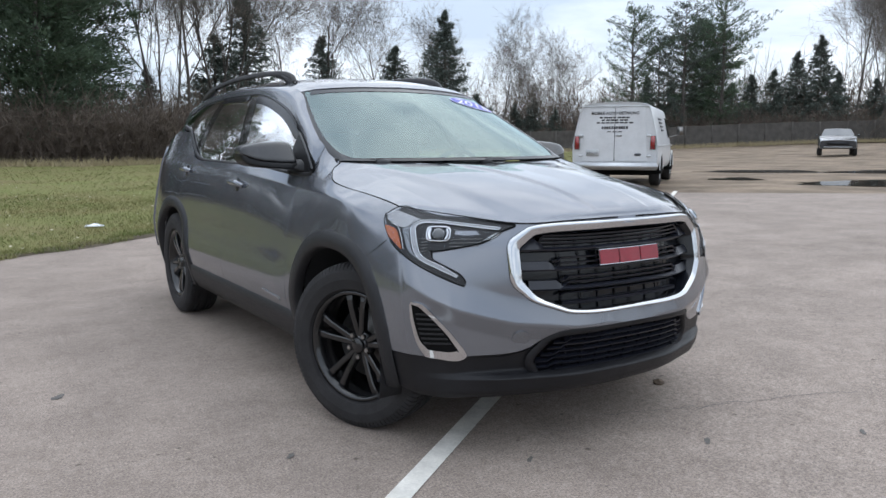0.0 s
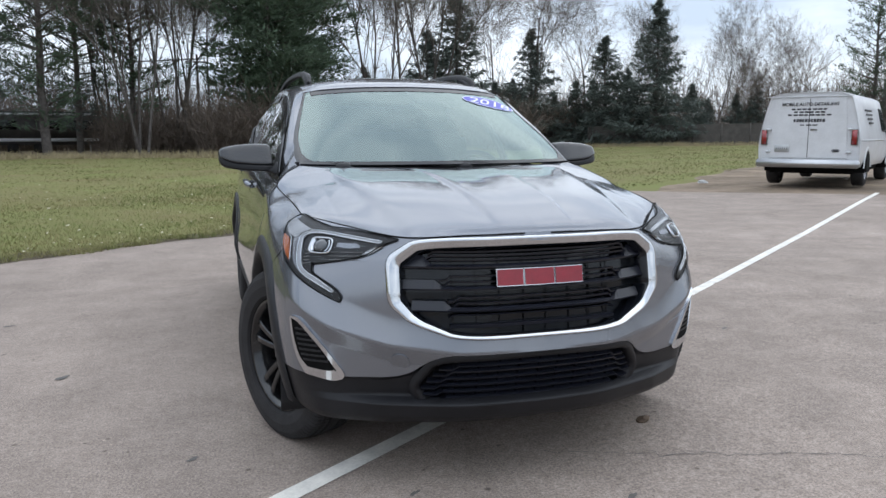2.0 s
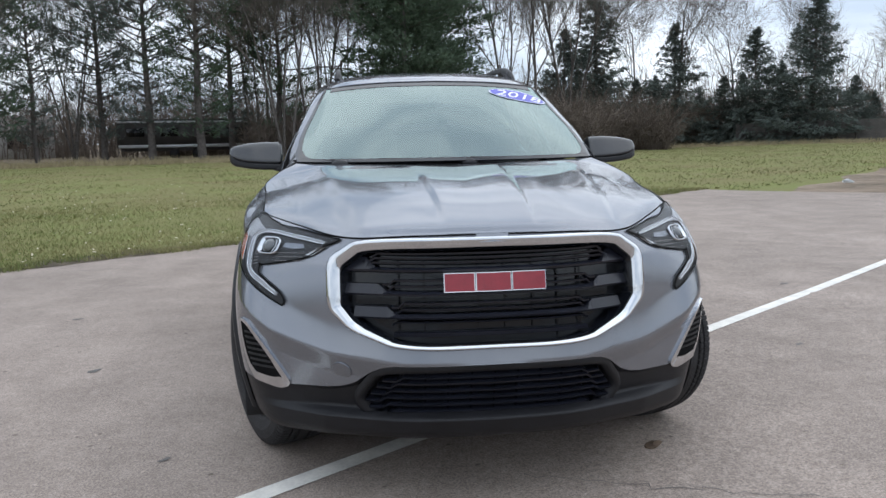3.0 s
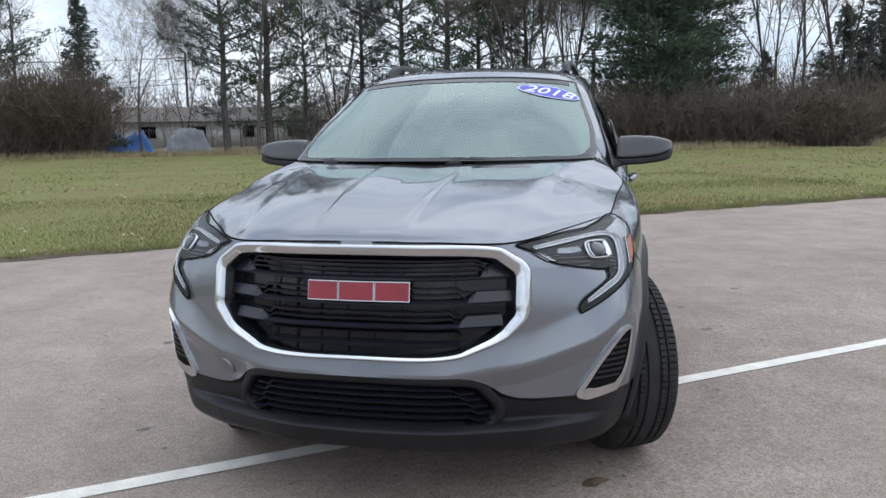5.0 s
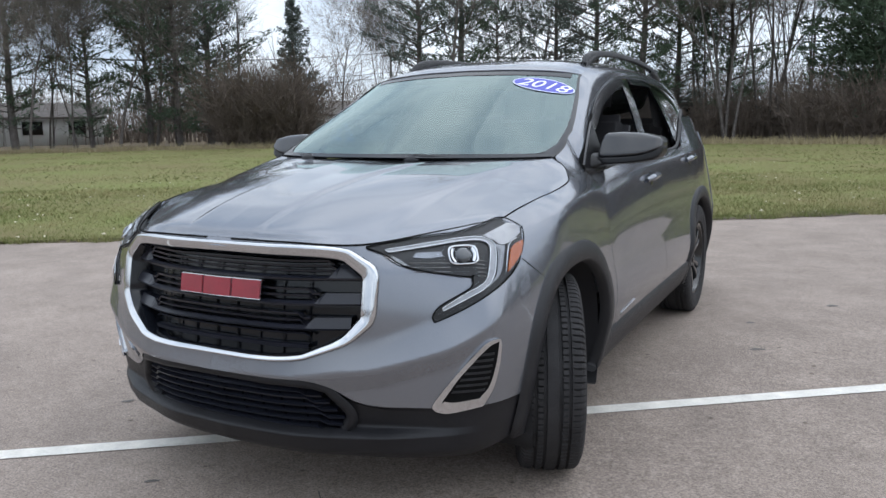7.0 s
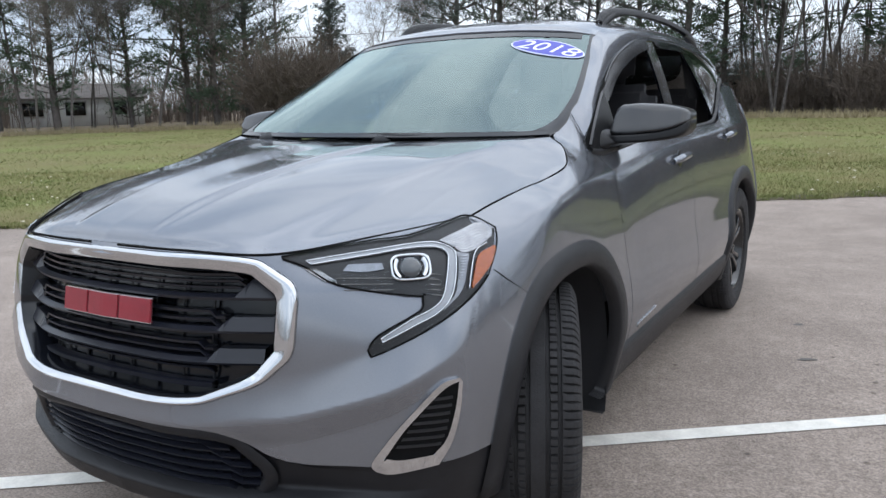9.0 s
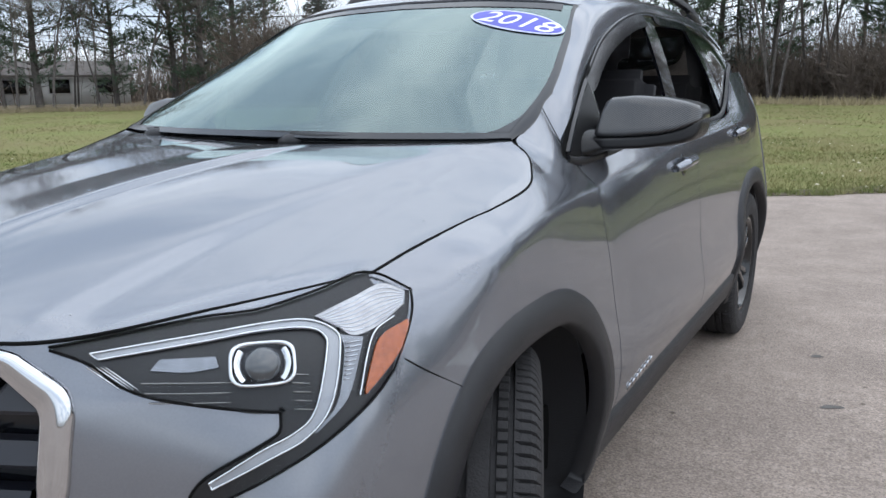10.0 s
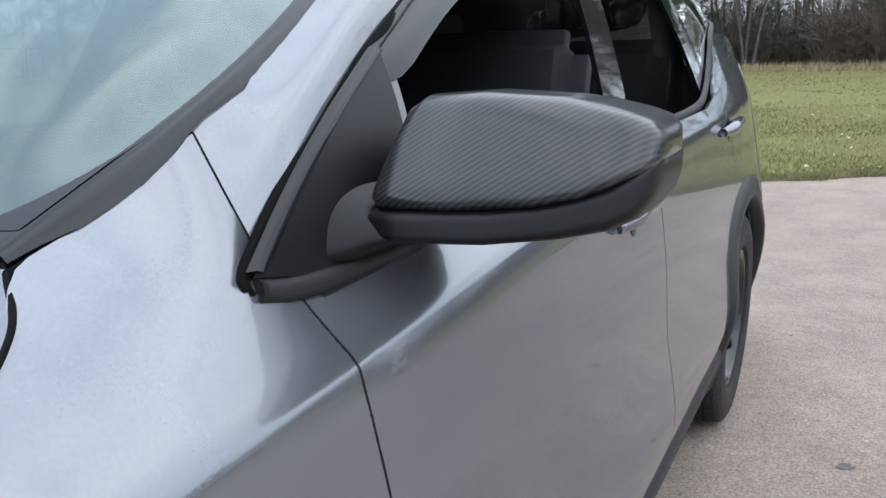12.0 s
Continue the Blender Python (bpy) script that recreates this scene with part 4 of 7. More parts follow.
to_rim = np.stack([np.interp(full[:, -1, 1], _side[:, 1], _side[:, k]) for k in range(3)], -1) + np.array([.0015, 0, -.001])
wide[:, -1] = wide[:, -1] + (to_rim - wide[:, -1]) * low
wide[:, 0] = wide[:, -1] * np.array([-1, 1, 1])
sheet("windscreen_seal", wide[:, :3] + ws_out * 0.002, GLOSS_BLACK, suv, 0.006)
sheet("windscreen_seal", wide[:, -3:] + ws_out * 0.002, GLOSS_BLACK, suv, 0.006)
sheet("windscreen_seal", full[-3:, 3:-3] + ws_out * 0.002, GLOSS_BLACK, suv, 0.006)
sheet("windscreen_seal", wide[:2] + ws_out * 0.0025, GLOSS_BLACK, suv, 0.006)
for side in (1, -1):
    # rounded lower corners of the black border
    arc = [(.80 + .17 * math.sin(q), .033 + .16 * (1 - math.cos(q))) for q in np.linspace(0, math.pi / 2, 14)]
    inner_c = np.array([crom(np.stack([crom(c, [u_])[0] for c in WS]), [v_])[0] for u_, v_ in arc])
    outer_c = np.array([crom(np.stack([crom(c, [u_])[0] for c in WS]), [v_])[0] for u_, v_ in [(.97, .033)] * 14])
    sheet("windscreen_seal", mirrored(crom(np.stack([inner_c, outer_c]), np.linspace(0, 1, 5)) + ws_out * .003, side), GLOSS_BLACK, suv, 0, flip=side > 0)
screen = sheet("windscreen", full, WINDSHIELD, suv, 0)
screen.visible_shadow = False
cw = loft([[(-.64, .34, 1.075), (-.4, .29, 1.085), (0, .25, 1.085), (.4, .29, 1.085), (.64, .34, 1.075)],
           [(-.65, .38, 1.115), (-.4, .32, 1.115), (0, .28, 1.115), (.4, .32, 1.115), (.65, .38, 1.115)]], 6, 40)
sheet("cowl", cw, PLASTIC, suv, 0.01)

# pillars, roof and side glass
EDGE_IN = [(.681, .552, 1.2), (.672, .64, 1.25), (.622, .88, 1.375), (.572, 1.085, 1.49), (.56, 1.35, 1.54), (.555, 1.8, 1.565), (.55, 2.3, 1.565), (.54, 2.8, 1.545), (.52, 3.25, 1.50)]
EDGE_OUT = [(.76, .552, 1.107), (.733, .64, 1.172), (.692, .84, 1.28), (.652, 1.1, 1.395), (.622, 1.5, 1.487), (.615, 1.9, 1.505), (.612, 2.3, 1.502), (.605, 2.8, 1.475), (.60, 3.2, 1.41)]
BELT = [(.758, .60, 1.056), (.775, .9, 1.072), (.79, 1.3, 1.088), (.80, 1.8, 1.097), (.795, 2.2, 1.105), (.782, 2.38, 1.14), (.762, 2.52, 1.215), (.738, 2.66, 1.295), (.70, 2.9, 1.325), (.66, 3.08, 1.34)]
ROOF = [[(0, 1.005, 1.53), (.25, 1.015, 1.525), (.45, 1.045, 1.512), (.572, 1.085, 1.493)],
        [(0, 1.12, 1.564), (.25, 1.13, 1.559), (.45, 1.155, 1.543), (.566, 1.175, 1.511)],
        [(0, 1.4, 1.602), (.25, 1.4, 1.597), (.45, 1.4, 1.575), (.56, 1.38, 1.545)],
        [(0, 2.0, 1.622), (.25, 2.0, 1.618), (.45, 2.0, 1.597), (.555, 1.95, 1.567)],
        [(0, 2.7, 1.61), (.25, 2.7, 1.606), (.45, 2.7, 1.582), (.545, 2.65, 1.553)],
        [(0, 3.4, 1.555), (.25, 3.38, 1.55), (.42, 3.33, 1.53), (.52, 3.25, 1.50)]]
r = loft(ROOF, 40, 22)
sheet("roof", np.concatenate([mirrored(r, -1)[:, :0:-1], r], 1), PAINT, suv, 0.02)


def along(curve, y):
    c = crom(curve, np.linspace(0, 1, 300))
    return np.stack([np.interp(y, c[:, 1], c[:, k]) for k in range(3)], -1)


def pane_grid(y0b, y0t, y1b, y1t, lo, hi, nu=16, nv=12, bulge=0.012):
    """Side glazing between the belt and the roof rail, from one slanted end to the other."""
    out = np.zeros((nu, nv, 3))
    for j, t in enumerate(np.linspace(0, 1, nu)):
        b = along(BELT, y0b + (y1b - y0b) * t)
        e = along(EDGE_OUT, y0t + (y1t - y0t) * t)
        for k, q in enumerate(np.linspace(lo, hi, nv)):
            out[j, k] = b + (e - b) * q + np.array([bulge * 4 * q * (1 - q), 0, 0])
    return out


for side in (1, -1):
    a_in, a_out = crom(EDGE_IN, np.linspace(0, 1, 60)), crom(EDGE_OUT, np.linspace(0, 1, 60))
    mid = (a_in + a_out) / 2 + np.array([0.012, 0, 0.012]) * np.clip(np.linspace(0, 5, 60), 0, 1)[:, None]
    g = crom(np.stack([a_in, mid, a_out]), np.linspace(0, 1, 9))
    foot_z = np.linspace(1.2, 1.085, 9)
    foot = skin(np.full(9, station(.552)), foot_z)
    blend = np.clip(1 - np.linspace(0, 7, 60), 0, 1) ** 1.5
    g = g + blend[None, :, None] * (foot - g[:, 0])[:, None]
    pillar_grid = g
    sheet("roof_side", mirrored(g, side), PAINT, suv, 0, flip=side > 0)
    for nm, ends, material in (("front_window", (0.79, 0.84, 1.44, 1.60), SIDE_GLASS), ("rear_window", (1.57, 1.74, 2.34, 2.24), TINT_GLASS), ("quarter_window", (2.46, 2.36, 3.04, 3.16), TINT_GLASS)):
        if side > 0 and nm != "quarter_window":
            continue  # both door windows on this side are wound down
        pn = sheet(nm, mirrored(pane_grid(*ends, 0.0, 1.0), side), material, suv, 0, flip=side < 0)
        pn.visible_shadow = False
    for ends in ((0.76, 0.80, 0.79, 0.84), (1.44, 1.60, 1.57, 1.74), (2.34, 2.24, 2.46, 2.36)):
        sheet("window_pillar", mirrored(pane_grid(*ends, 0.0, 1.0, 6, 12), side), PILLAR_GLOSS, suv, 0.01, flip=side > 0)
    g = np.stack([crom([(.73, 3.0, 1.25), (.70, 3.3, 1.2), (.55, 3.62, 1.16)], np.linspace(0, 1, 14)), crom([(.66, 3.08, 1.36), (.62, 3.35, 1.33), (.5, 3.5, 1.32)], np.linspace(0, 1, 14)),
                  crom([(.60, 3.1, 1.43), (.56, 3.35, 1.45), (.45, 3.42, 1.45)], np.linspace(0, 1, 14)), crom([(.53, 3.1, 1.53), (.5, 3.3, 1.51), (.42, 3.36, 1.53)], np.linspace(0, 1, 14))])
    sheet("rear_pillar", mirrored(crom(g, np.linspace(0, 1, 12)), side), PAINT, suv, 0.01, flip=side < 0)
tg = loft([[(-.55, 3.62, 1.17), (-.3, 3.68, 1.17), (0, 3.70, 1.17), (.3, 3.68, 1.17), (.55, 3.62, 1.17)],
           [(-.5, 3.5, 1.32), (-.3, 3.54, 1.345), (0, 3.56, 1.35), (.3, 3.54, 1.345), (.5, 3.5, 1.32)],
           [(-.42, 3.36, 1.53), (-.25, 3.39, 1.55), (0, 3.41, 1.555), (.25, 3.39, 1.55), (.42, 3.36, 1.53)]], 10, 24)
sheet("tailgate_glass", tg, TINT_GLASS, suv, 0)
ss = np.linspace(station(3.45), S_MAX, 30)
zz = np.linspace(0.4, 1.18, 14)
half = skin(np.repeat(ss[:, None], 14, 1), np.repeat(zz[None], 30, 0))
half[-1, :, 0] = 0
sheet("tailgate", np.concatenate([half, mirrored(half, -1)[-2::-1]]), PAINT, suv, 0.014)

# black arch cladding, sills
for side in (1, -1):
    for ax, end in ((ARCH_F, 0.0), (AXLE_R, 0.0)):
        rows = []
        for rad, lift in ((ARCH - 0.042, -0.03), (ARCH - 0.040, 0.006), (ARCH - 0.032, 0.012), (ARCH - 0.01, 0.014), (ARCH + 0.028, 0.010), (ARCH + 0.034, 0.0)):
            row = []
            for a in np.linspace(-38, 218, 60):
                y, z = arch_point(ax, rad, a)
                z = max(z, 0.262)
                s = station(y)
                row.append(skin(s, z) + outward(s, z) * lift)
            rows.append(row)
        sheet("arch_trim", mirrored(np.array(rows), side), PLASTIC, suv, 0, flip=side < 0)
        v, f = [], []
        for k, xx in enumerate((0.86, 0.45)):
            for a in np.linspace(-30, 210, 40):
                yy_, zz_ = arch_point(ax, ARCH - .040, a)
                v.append((side * xx, yy_, max(0.2, zz_)))
        f = [(i, i + 1, 41 + i, 40 + i) for i in range(39)] + [tuple(range(40, 80))]
        make("wheel_well", v, f, INTERIOR, suv)
    ys = np.linspace(ARCH_F + ARCH - 0.02, AXLE_R - ARCH + 0.02, 30)
    ss = np.array([station(y) for y in ys])
    zz = np.array([0.235, 0.25, 0.30, 0.36, 0.405, 0.41])
    lf = np.array([-0.06, -0.005, 0.010, 0.012, 0.008, -0.01])
    g = np.stack([skin(ss, np.full(30, z)) + outward(ss, np.full(30, z)) * q for z, q in zip(zz, lf)])
    sheet("sill_cladding", mirrored(g, side), PLASTIC, suv, 0, flip=side > 0)
make("underbody", [(x, y, z) for z in (0.275, 0.45) for x, y in ((-.55, -.50), (.55, -.50), (.76, 0.45), (.76, 3.3), (-.76, 3.3), (-.76, .45))],
     [(5, 4, 3, 2, 1, 0), (6, 7, 8, 9, 10, 11)] + [(i, (i + 1) % 6, 6 + (i + 1) % 6, 6 + i) for i in range(6)], SHADOW_BLACK, suv, smooth=False)

# ---- the car: grille, lamps, bumper details ----
def nose(x, z, lift=0.0):
    """A place on the front skin at x and z, either side."""
    zz = np.asarray(z, float)
    xs = np.abs(np.asarray(x, float))
    tab = np.linspace(0, 5, 400)
    out = []
    for xx, z1 in zip(np.ravel(xs), np.ravel(zz)):
        p = skin(tab, z1)
        s = float(np.interp(xx, p[:, 0], tab))
        q = skin(s, z1) + outward(max(s, 0.03), z1) * lift
        out.append(q)
    out = np.array(out).reshape(*xs.shape, 3)
    out[..., 0] = np.abs(out[..., 0]) * np.where(np.asarray(x) < 0, -1, 1)
    return out


def band(name, loops, material, parent, label=""):
    """A closed band through loops of equal length."""
    n, m = len(loops[0]), len(loops)
    verts = [p for lp in loops for p in lp]
    faces = [(i * n + j, i * n + (j + 1) % n, (i + 1) * n + (j + 1) % n, (i + 1) * n + j) for i in range(m - 1) for j in range(n)]
    return make(name, verts, faces, material, parent, label)


def loop_on_nose(o, d, lift):
    q = shrink(o, d)
    return nose(q[:, 0], q[:, 1], lift)


wide_at = np.interp(GRILLE[:, 1], [.57, .60, .66, .72, .85, .92], [.48, .55, .9, 1.12, 1.12, .80])[:, None]
grille = band("grille_frame", [loop_on_nose(GRILLE, d * (wide_at if d > 0 else 1), lf) for d, lf in ((-.003, -.002), (-.001, .006), (.003, .011), (.008, .013), (.014, .012), (.022, .008), (.032, .003), (.036, -.001))], CHROME, suv, "wide chrome grille surround")
band("grille_rim", [loop_on_nose(GRILLE, d * wide_at, lf) for d, lf in ((.0355, -.0005), (.039, -.006), (.041, -.072))], GLOSS_BLACK, grille)
inner_o = shrink(GRILLE, 0.036 * wide_at)
cen = nose(np.array([0.0]), np.array([0.73]), -0.072)[0]
ring = nose(inner_o[:, 0], inner_o[:, 1], -0.072)
ring2 = nose(inner_o[:, 0] * 0.5, 0.73 + (inner_o[:, 1] - 0.73) * 0.5, -0.072)
n_r = len(ring)
make("grille_backing", [*ring, *ring2, cen], [(i, (i + 1) % n_r, n_r + (i + 1) % n_r, n_r + i) for i in range(n_r)] + [(n_r + i, n_r + (i + 1) % n_r, 2 * n_r) for i in range(n_r)], GLOSS_BLACK, suv)


def half_width(z, o=inner_o):
    """Half the opening's width at a height."""
    right = o[o[:, 0] > 0]
    k = np.argsort(right[:, 1])
    return float(np.interp(z, right[k, 1], right[k, 0]))


def blade(name, pts, dz, lift, back, material, parent):
    """A bar across the nose along (x, z) points, dz tall, its face at lift, its rear at back."""
    p = np.array(pts, float)
    d = np.r_[0, np.cumsum(np.hypot(*np.diff(p, axis=0).T))]
    t = np.linspace(0, d[-1], max(12, int(d[-1] / 0.02)))
    t = np.unique(np.r_[t, d])
    xs, zs = np.interp(t, d, p[:, 0]), np.interp(t, d, p[:, 1])
    g = np.stack([nose(xs, zs - dz / 2, back), nose(xs, zs - dz / 2, lift), nose(xs, zs + dz * .3, lift + .003), nose(xs, zs + dz / 2, lift - .006), nose(xs, zs + dz / 2, back)])
    return sheet(name, g, material, parent, smooth=False)


# three tiers: a bar that widens into a wing at either end, with two thin stepped bars above it
def winged_bar(z0, half, rise, step, lift):
    hw_lo, hw_hi = half_width(z0) - .003, half_width(z0 + rise) - .003
    rows = []
    xs = np.unique(np.r_[np.linspace(-1, 1, 41), -(half + step) / hw_lo, -half / hw_lo, half / hw_lo, (half + step) / hw_lo])
    lo_x = xs * hw_lo
    up = np.interp(np.abs(lo_x), [half, half + step], [.007, rise])
    hi_x = np.where(np.abs(lo_x) > half, np.sign(xs) * np.minimum(np.abs(lo_x), hw_hi), lo_x)
    for x_, z_, lf in ((lo_x, np.full_like(xs, z0 - .010), -.066), (lo_x, np.full_like(xs, z0 - .008), lift), (lo_x, np.full_like(xs, z0 - .002), lift + .004), (hi_x, z0 + up, lift - .010), (hi_x, z0 + up + .002, -.066)):
        rows.append(nose(x_, z_, lf))
    return sheet("grille_bar", np.array(rows), GRILLE_BLACK, grille, smooth=False)


for z0, half, rise, step in ((.824, .385, .040, .03), (.746, .350, .030, .028), (.670, .322, .030, .028)):
    winged_bar(z0, half, rise, step, -.030)
blade("grille_bar", [(-.33, .614), (.33, .614)], .012, -.040, -.066, GRILLE_BLACK, grille)
for z, reach in ((.876, .375), (.861, .385), (.846, .39)):
    blade("grille_bar", [(-reach - .02, z - .012), (-reach, z), (reach, z), (reach + .02, z - .012)], .007, -.040, -.066, GRILLE_BLACK, grille)
for z0, reach in ((.746, .345), (.670, .318)):
    for k, d in enumerate((.023, .043)):
        rr = reach - .004 * k
        blade("grille_bar", [(-rr - .022, z0 + d - .014), (-rr, z0 + d - .014), (-rr + .016, z0 + d), (rr - .016, z0 + d), (rr, z0 + d - .014), (rr + .022, z0 + d - .014)], .008, -.040, -.066, GRILLE_BLACK, grille)
blade("grille_bar", [(-.335, .641), (-.315, .65), (.315, .65), (.335, .641)], .007, -.044, -.066, GRILLE_BLACK, grille)
for x in np.linspace(-.32, .32, 8):
    zs = np.linspace(.575, .868, 10)
    g = np.stack([nose(np.full(10, x - .002), zs, -.070), nose(np.full(10, x - .002), zs, -.064), nose(np.full(10, x + .002), zs, -.064), nose(np.full(10, x + .002), zs, -.070)])
    sheet("grille_web", g, GLOSS_BLACK, grille)

# the maker's badge as plain red blocks with bright rims
for x0, x1 in ((-.157, -.063), (-.055, .055), (.063, .168)):
    for nm, grow, lift, dep, material in (("badge_rim", 0.003, -.022, .02, CHROME), ("badge_block", 0.0, -.018, .012, RED)):
        xs = np.linspace(x0 - grow, x1 + grow, 8)
        zlo, zhi = .752 - grow, .808 + grow
        g = np.stack([nose(xs, np.full(8, zlo), lift - dep), nose(xs, np.full(8, zlo), lift), nose(xs, np.full(8, zhi), lift), nose(xs, np.full(8, zhi), lift - dep)])
        g[:, 0] = g[:, 0] * 1.0
        sheet(nm, g, material, grille, 0.004, flip=False, smooth=False)

# lower grille
lower = band("lower_grille_frame", [loop_on_nose(LOWER, d, lf) for d, lf in ((-.035, -.006), (-.022, .006), (-.010, .004), (0, -.008), (.004, -.035))], BUMPER_BLACK, suv)
cen = nose(np.array([0.0]), np.array([0.40]), -0.03)[0]
ring = nose(LOWER[:, 0], LOWER[:, 1], -0.03)
make("lower_grille_backing", [*ring, cen], [(i, (i + 1) % len(ring), len(ring)) for i in range(len(ring))], SHADOW_BLACK, suv)
for z in (.345, .371, .397, .423, .449, .471):
    hw = half_width(z, LOWER) - 0.004
    blade("lower_grille_bar", [(-hw, z - .014), (-hw + .045, z - .014), (-hw + .066, z), (hw - .066, z), (hw - .045, z - .014), (hw, z - .014)], .009, -.006, -.03, GRILLE_BLACK, lower)
for x in np.linspace(-.3, .3, 9):
    zs = np.linspace(.328, .482, 5)
    g = np.stack([nose(np.array([x - .003] * 5), zs, -.03), nose(np.array([x - .003] * 5), zs, -.016), nose(np.array([x + .003] * 5), zs, -.016)])
    sheet("lower_grille_web", g, GLOSS_BLACK, lower)

for side in (1, -1):
    lamp = thing("headlight", pose(0, 0, 0), "", "")
    lamp.parent = suv
    for key in list(lamp.keys()):
        del lamp[key]
    MAIN = [[(.475, -.680, .908), (.558, -.595, .920), (.618, -.527, .928), (.670, -.473, .932), (.717, -.396, .948), (.756, -.321, .964), (.802, -.274, .932)],
            [(.477, -.681, .904), (.524, -.658, .884), (.569, -.644, .856), (.611, -.626, .840), (.685, -.580, .824), (.750, -.530, .812), (.832, -.372, .836)]]
    TAIL = [[(.749, -.529, .816), (.755, -.538, .788), (.739, -.559, .772), (.686, -.610, .736), (.668, -.628, .708), (.670, -.629, .696)],
            [(.832, -.371, .836), (.828, -.418, .808), (.804, -.494, .768), (.759, -.558, .732), (.702, -.609, .700), (.674, -.628, .688)]]
    skin_patch("lamp_housing", MAIN, 14, 36, LAMP_DARK, lamp, side, 0.003)
    skin_patch("lamp_housing", TAIL, 10, 24, LAMP_DARK, lamp, side, 0.003)
    # the light guide: along the top, round the corner and down the tail, bright at both rims
    OUTER = [(.521, -.652, .896), (.627, -.550, .908), (.691, -.484, .916), (.735, -.443, .916), (.770, -.426, .900), (.783, -.436, .876), (.796, -.476, .812), (.783, -.515, .776), (.748, -.560, .752), (.694, -.609, .720)]
    INNER = [(.533, -.648, .888), (.633, -.556, .900), (.689, -.499, .908), (.738, -.454, .908), (.763, -.442, .896), (.774, -.456, .872), (.783, -.496, .808), (.771, -.525, .784), (.739, -.563, .764), (.690, -.610, .728)]
    skin_patch("light_guide", [OUTER, INNER], 3, 70, GUIDE, lamp, side, 0.0065, 0.004)
    for rim_line in (OUTER, INNER):
        tube("guide_rim", mirrored(strip_path(crom(rim_line, np.linspace(0, 1, 60)), .008), side), .0019, CHROME_SOFT, lamp, 6)
    tube("guide_rim", mirrored(strip_path([OUTER[0], INNER[0]], .008), side), .0016, CHROME_SOFT, lamp, 6)
    tube("guide_rim", mirrored(strip_path([OUTER[-1], INNER[-1]], .008), side), .0016, CHROME_SOFT, lamp, 6)
    # the broad bright reflector at the outer corner, and the ribbed strip that runs down from it
    upper_r = crom([(.738, -.432, .920), (.761, -.376, .936), (.775, -.318, .948), (.799, -.287, .932)], np.linspace(0, 1, 14))
    lower_r = crom([(.770, -.418, .904), (.787, -.407, .892), (.800, -.372, .896), (.807, -.303, .916)], np.linspace(0, 1, 14))
    skin_patch("reflector", [[tuple(q) for q in upper_r], [tuple(q) for q in lower_r]], 6, 16, REFLECTOR, lamp, side, 0.007, 0.005)
    for k in range(1, 9):
        tube("reflector_rib", mirrored(strip_path([tuple(q) for q in upper_r + (lower_r - upper_r) * k / 9], .0076), side), .0009, CHROME, lamp, 5)
    skin_patch("reflector", [[(.775, -.422, .896), (.788, -.432, .872), (.801, -.469, .812), (.787, -.509, .780)], [(.796, -.395, .888), (.801, -.412, .868), (.808, -.453, .816), (.792, -.503, .780)]], 5, 16, RIBBED, lamp, side, 0.006, 0.004)
    for k in range(9):
        t_ = k / 8
        a_, b_ = np.array((.784, -.424, .884)) * (1 - t_) + np.array((.798, -.449, .840)) * t_, np.array((.796, -.400, .884)) * (1 - t_) + np.array((.802, -.441, .840)) * t_
        tube("reflector_rib", mirrored(strip_path([tuple(a_), tuple(b_)], .0075), side), .0011, CHROME_SOFT, lamp, 5)
    skin_patch("amber_marker", [[(.819, -.312, .896), (.809, -.370, .884), (.813, -.400, .856), (.819, -.427, .820)], [(.824, -.316, .884), (.828, -.353, .856), (.826, -.391, .835), (.821, -.428, .815)]], 6, 12, AMBER, lamp, side, 0.008, 0.004)
    tube("marker_rim", mirrored(strip_path(crom([(.808, -.333, .904), (.802, -.374, .892), (.807, -.404, .864), (.816, -.437, .816)], np.linspace(0, 1, 18)), .008), side), .0018, CHROME_SOFT, lamp, 6)
    for k in range(5):
        d_ = k * .006
        tube("lamp_chevron", mirrored(strip_path([(.530 + d_ * .9, -.668 + d_ * .5, .880 - d_ * .05), (.578 + d_ * .9, -.655 + d_ * .4, .852 - d_ * .05)], .007), side), .0012, CHROME_SOFT, lamp, 5)
    skin_patch("lamp_facet", [[(.599, -.600, .884), (.631, -.577, .884), (.660, -.555, .884)], [(.595, -.614, .872), (.637, -.588, .868), (.670, -.560, .872)]], 4, 6, RIBBED, lamp, side, 0.006, 0.004)
    for z_ in (.834, .846, .858):
        tube("lamp_line", mirrored(strip_path([(.60 + (.857 - z_) * .6, -.64, z_), (.65, -.605, z_ - .002), (.70, -.57, z_ - .004)], .0055), side), .0009, STEEL, lamp, 5, n=8)
    for k in range(5):
        z_ = .858 - k * .011
        tube("lamp_line", mirrored(strip_path([(.752, -.505, z_), (.772, -.49, z_ - .004)], .0055), side), .0010, STEEL, lamp, 5)
    EYE_AT = (.716, -.522, .872)
    c = strip_path([EYE_AT], 0.004)[0]
    n_o = outward(on_skin(*EYE_AT), EYE_AT[2])
    fr = Vector(n_o * np.array([side, 1, 1])).to_track_quat("Z", "Y").to_matrix().to_4x4()
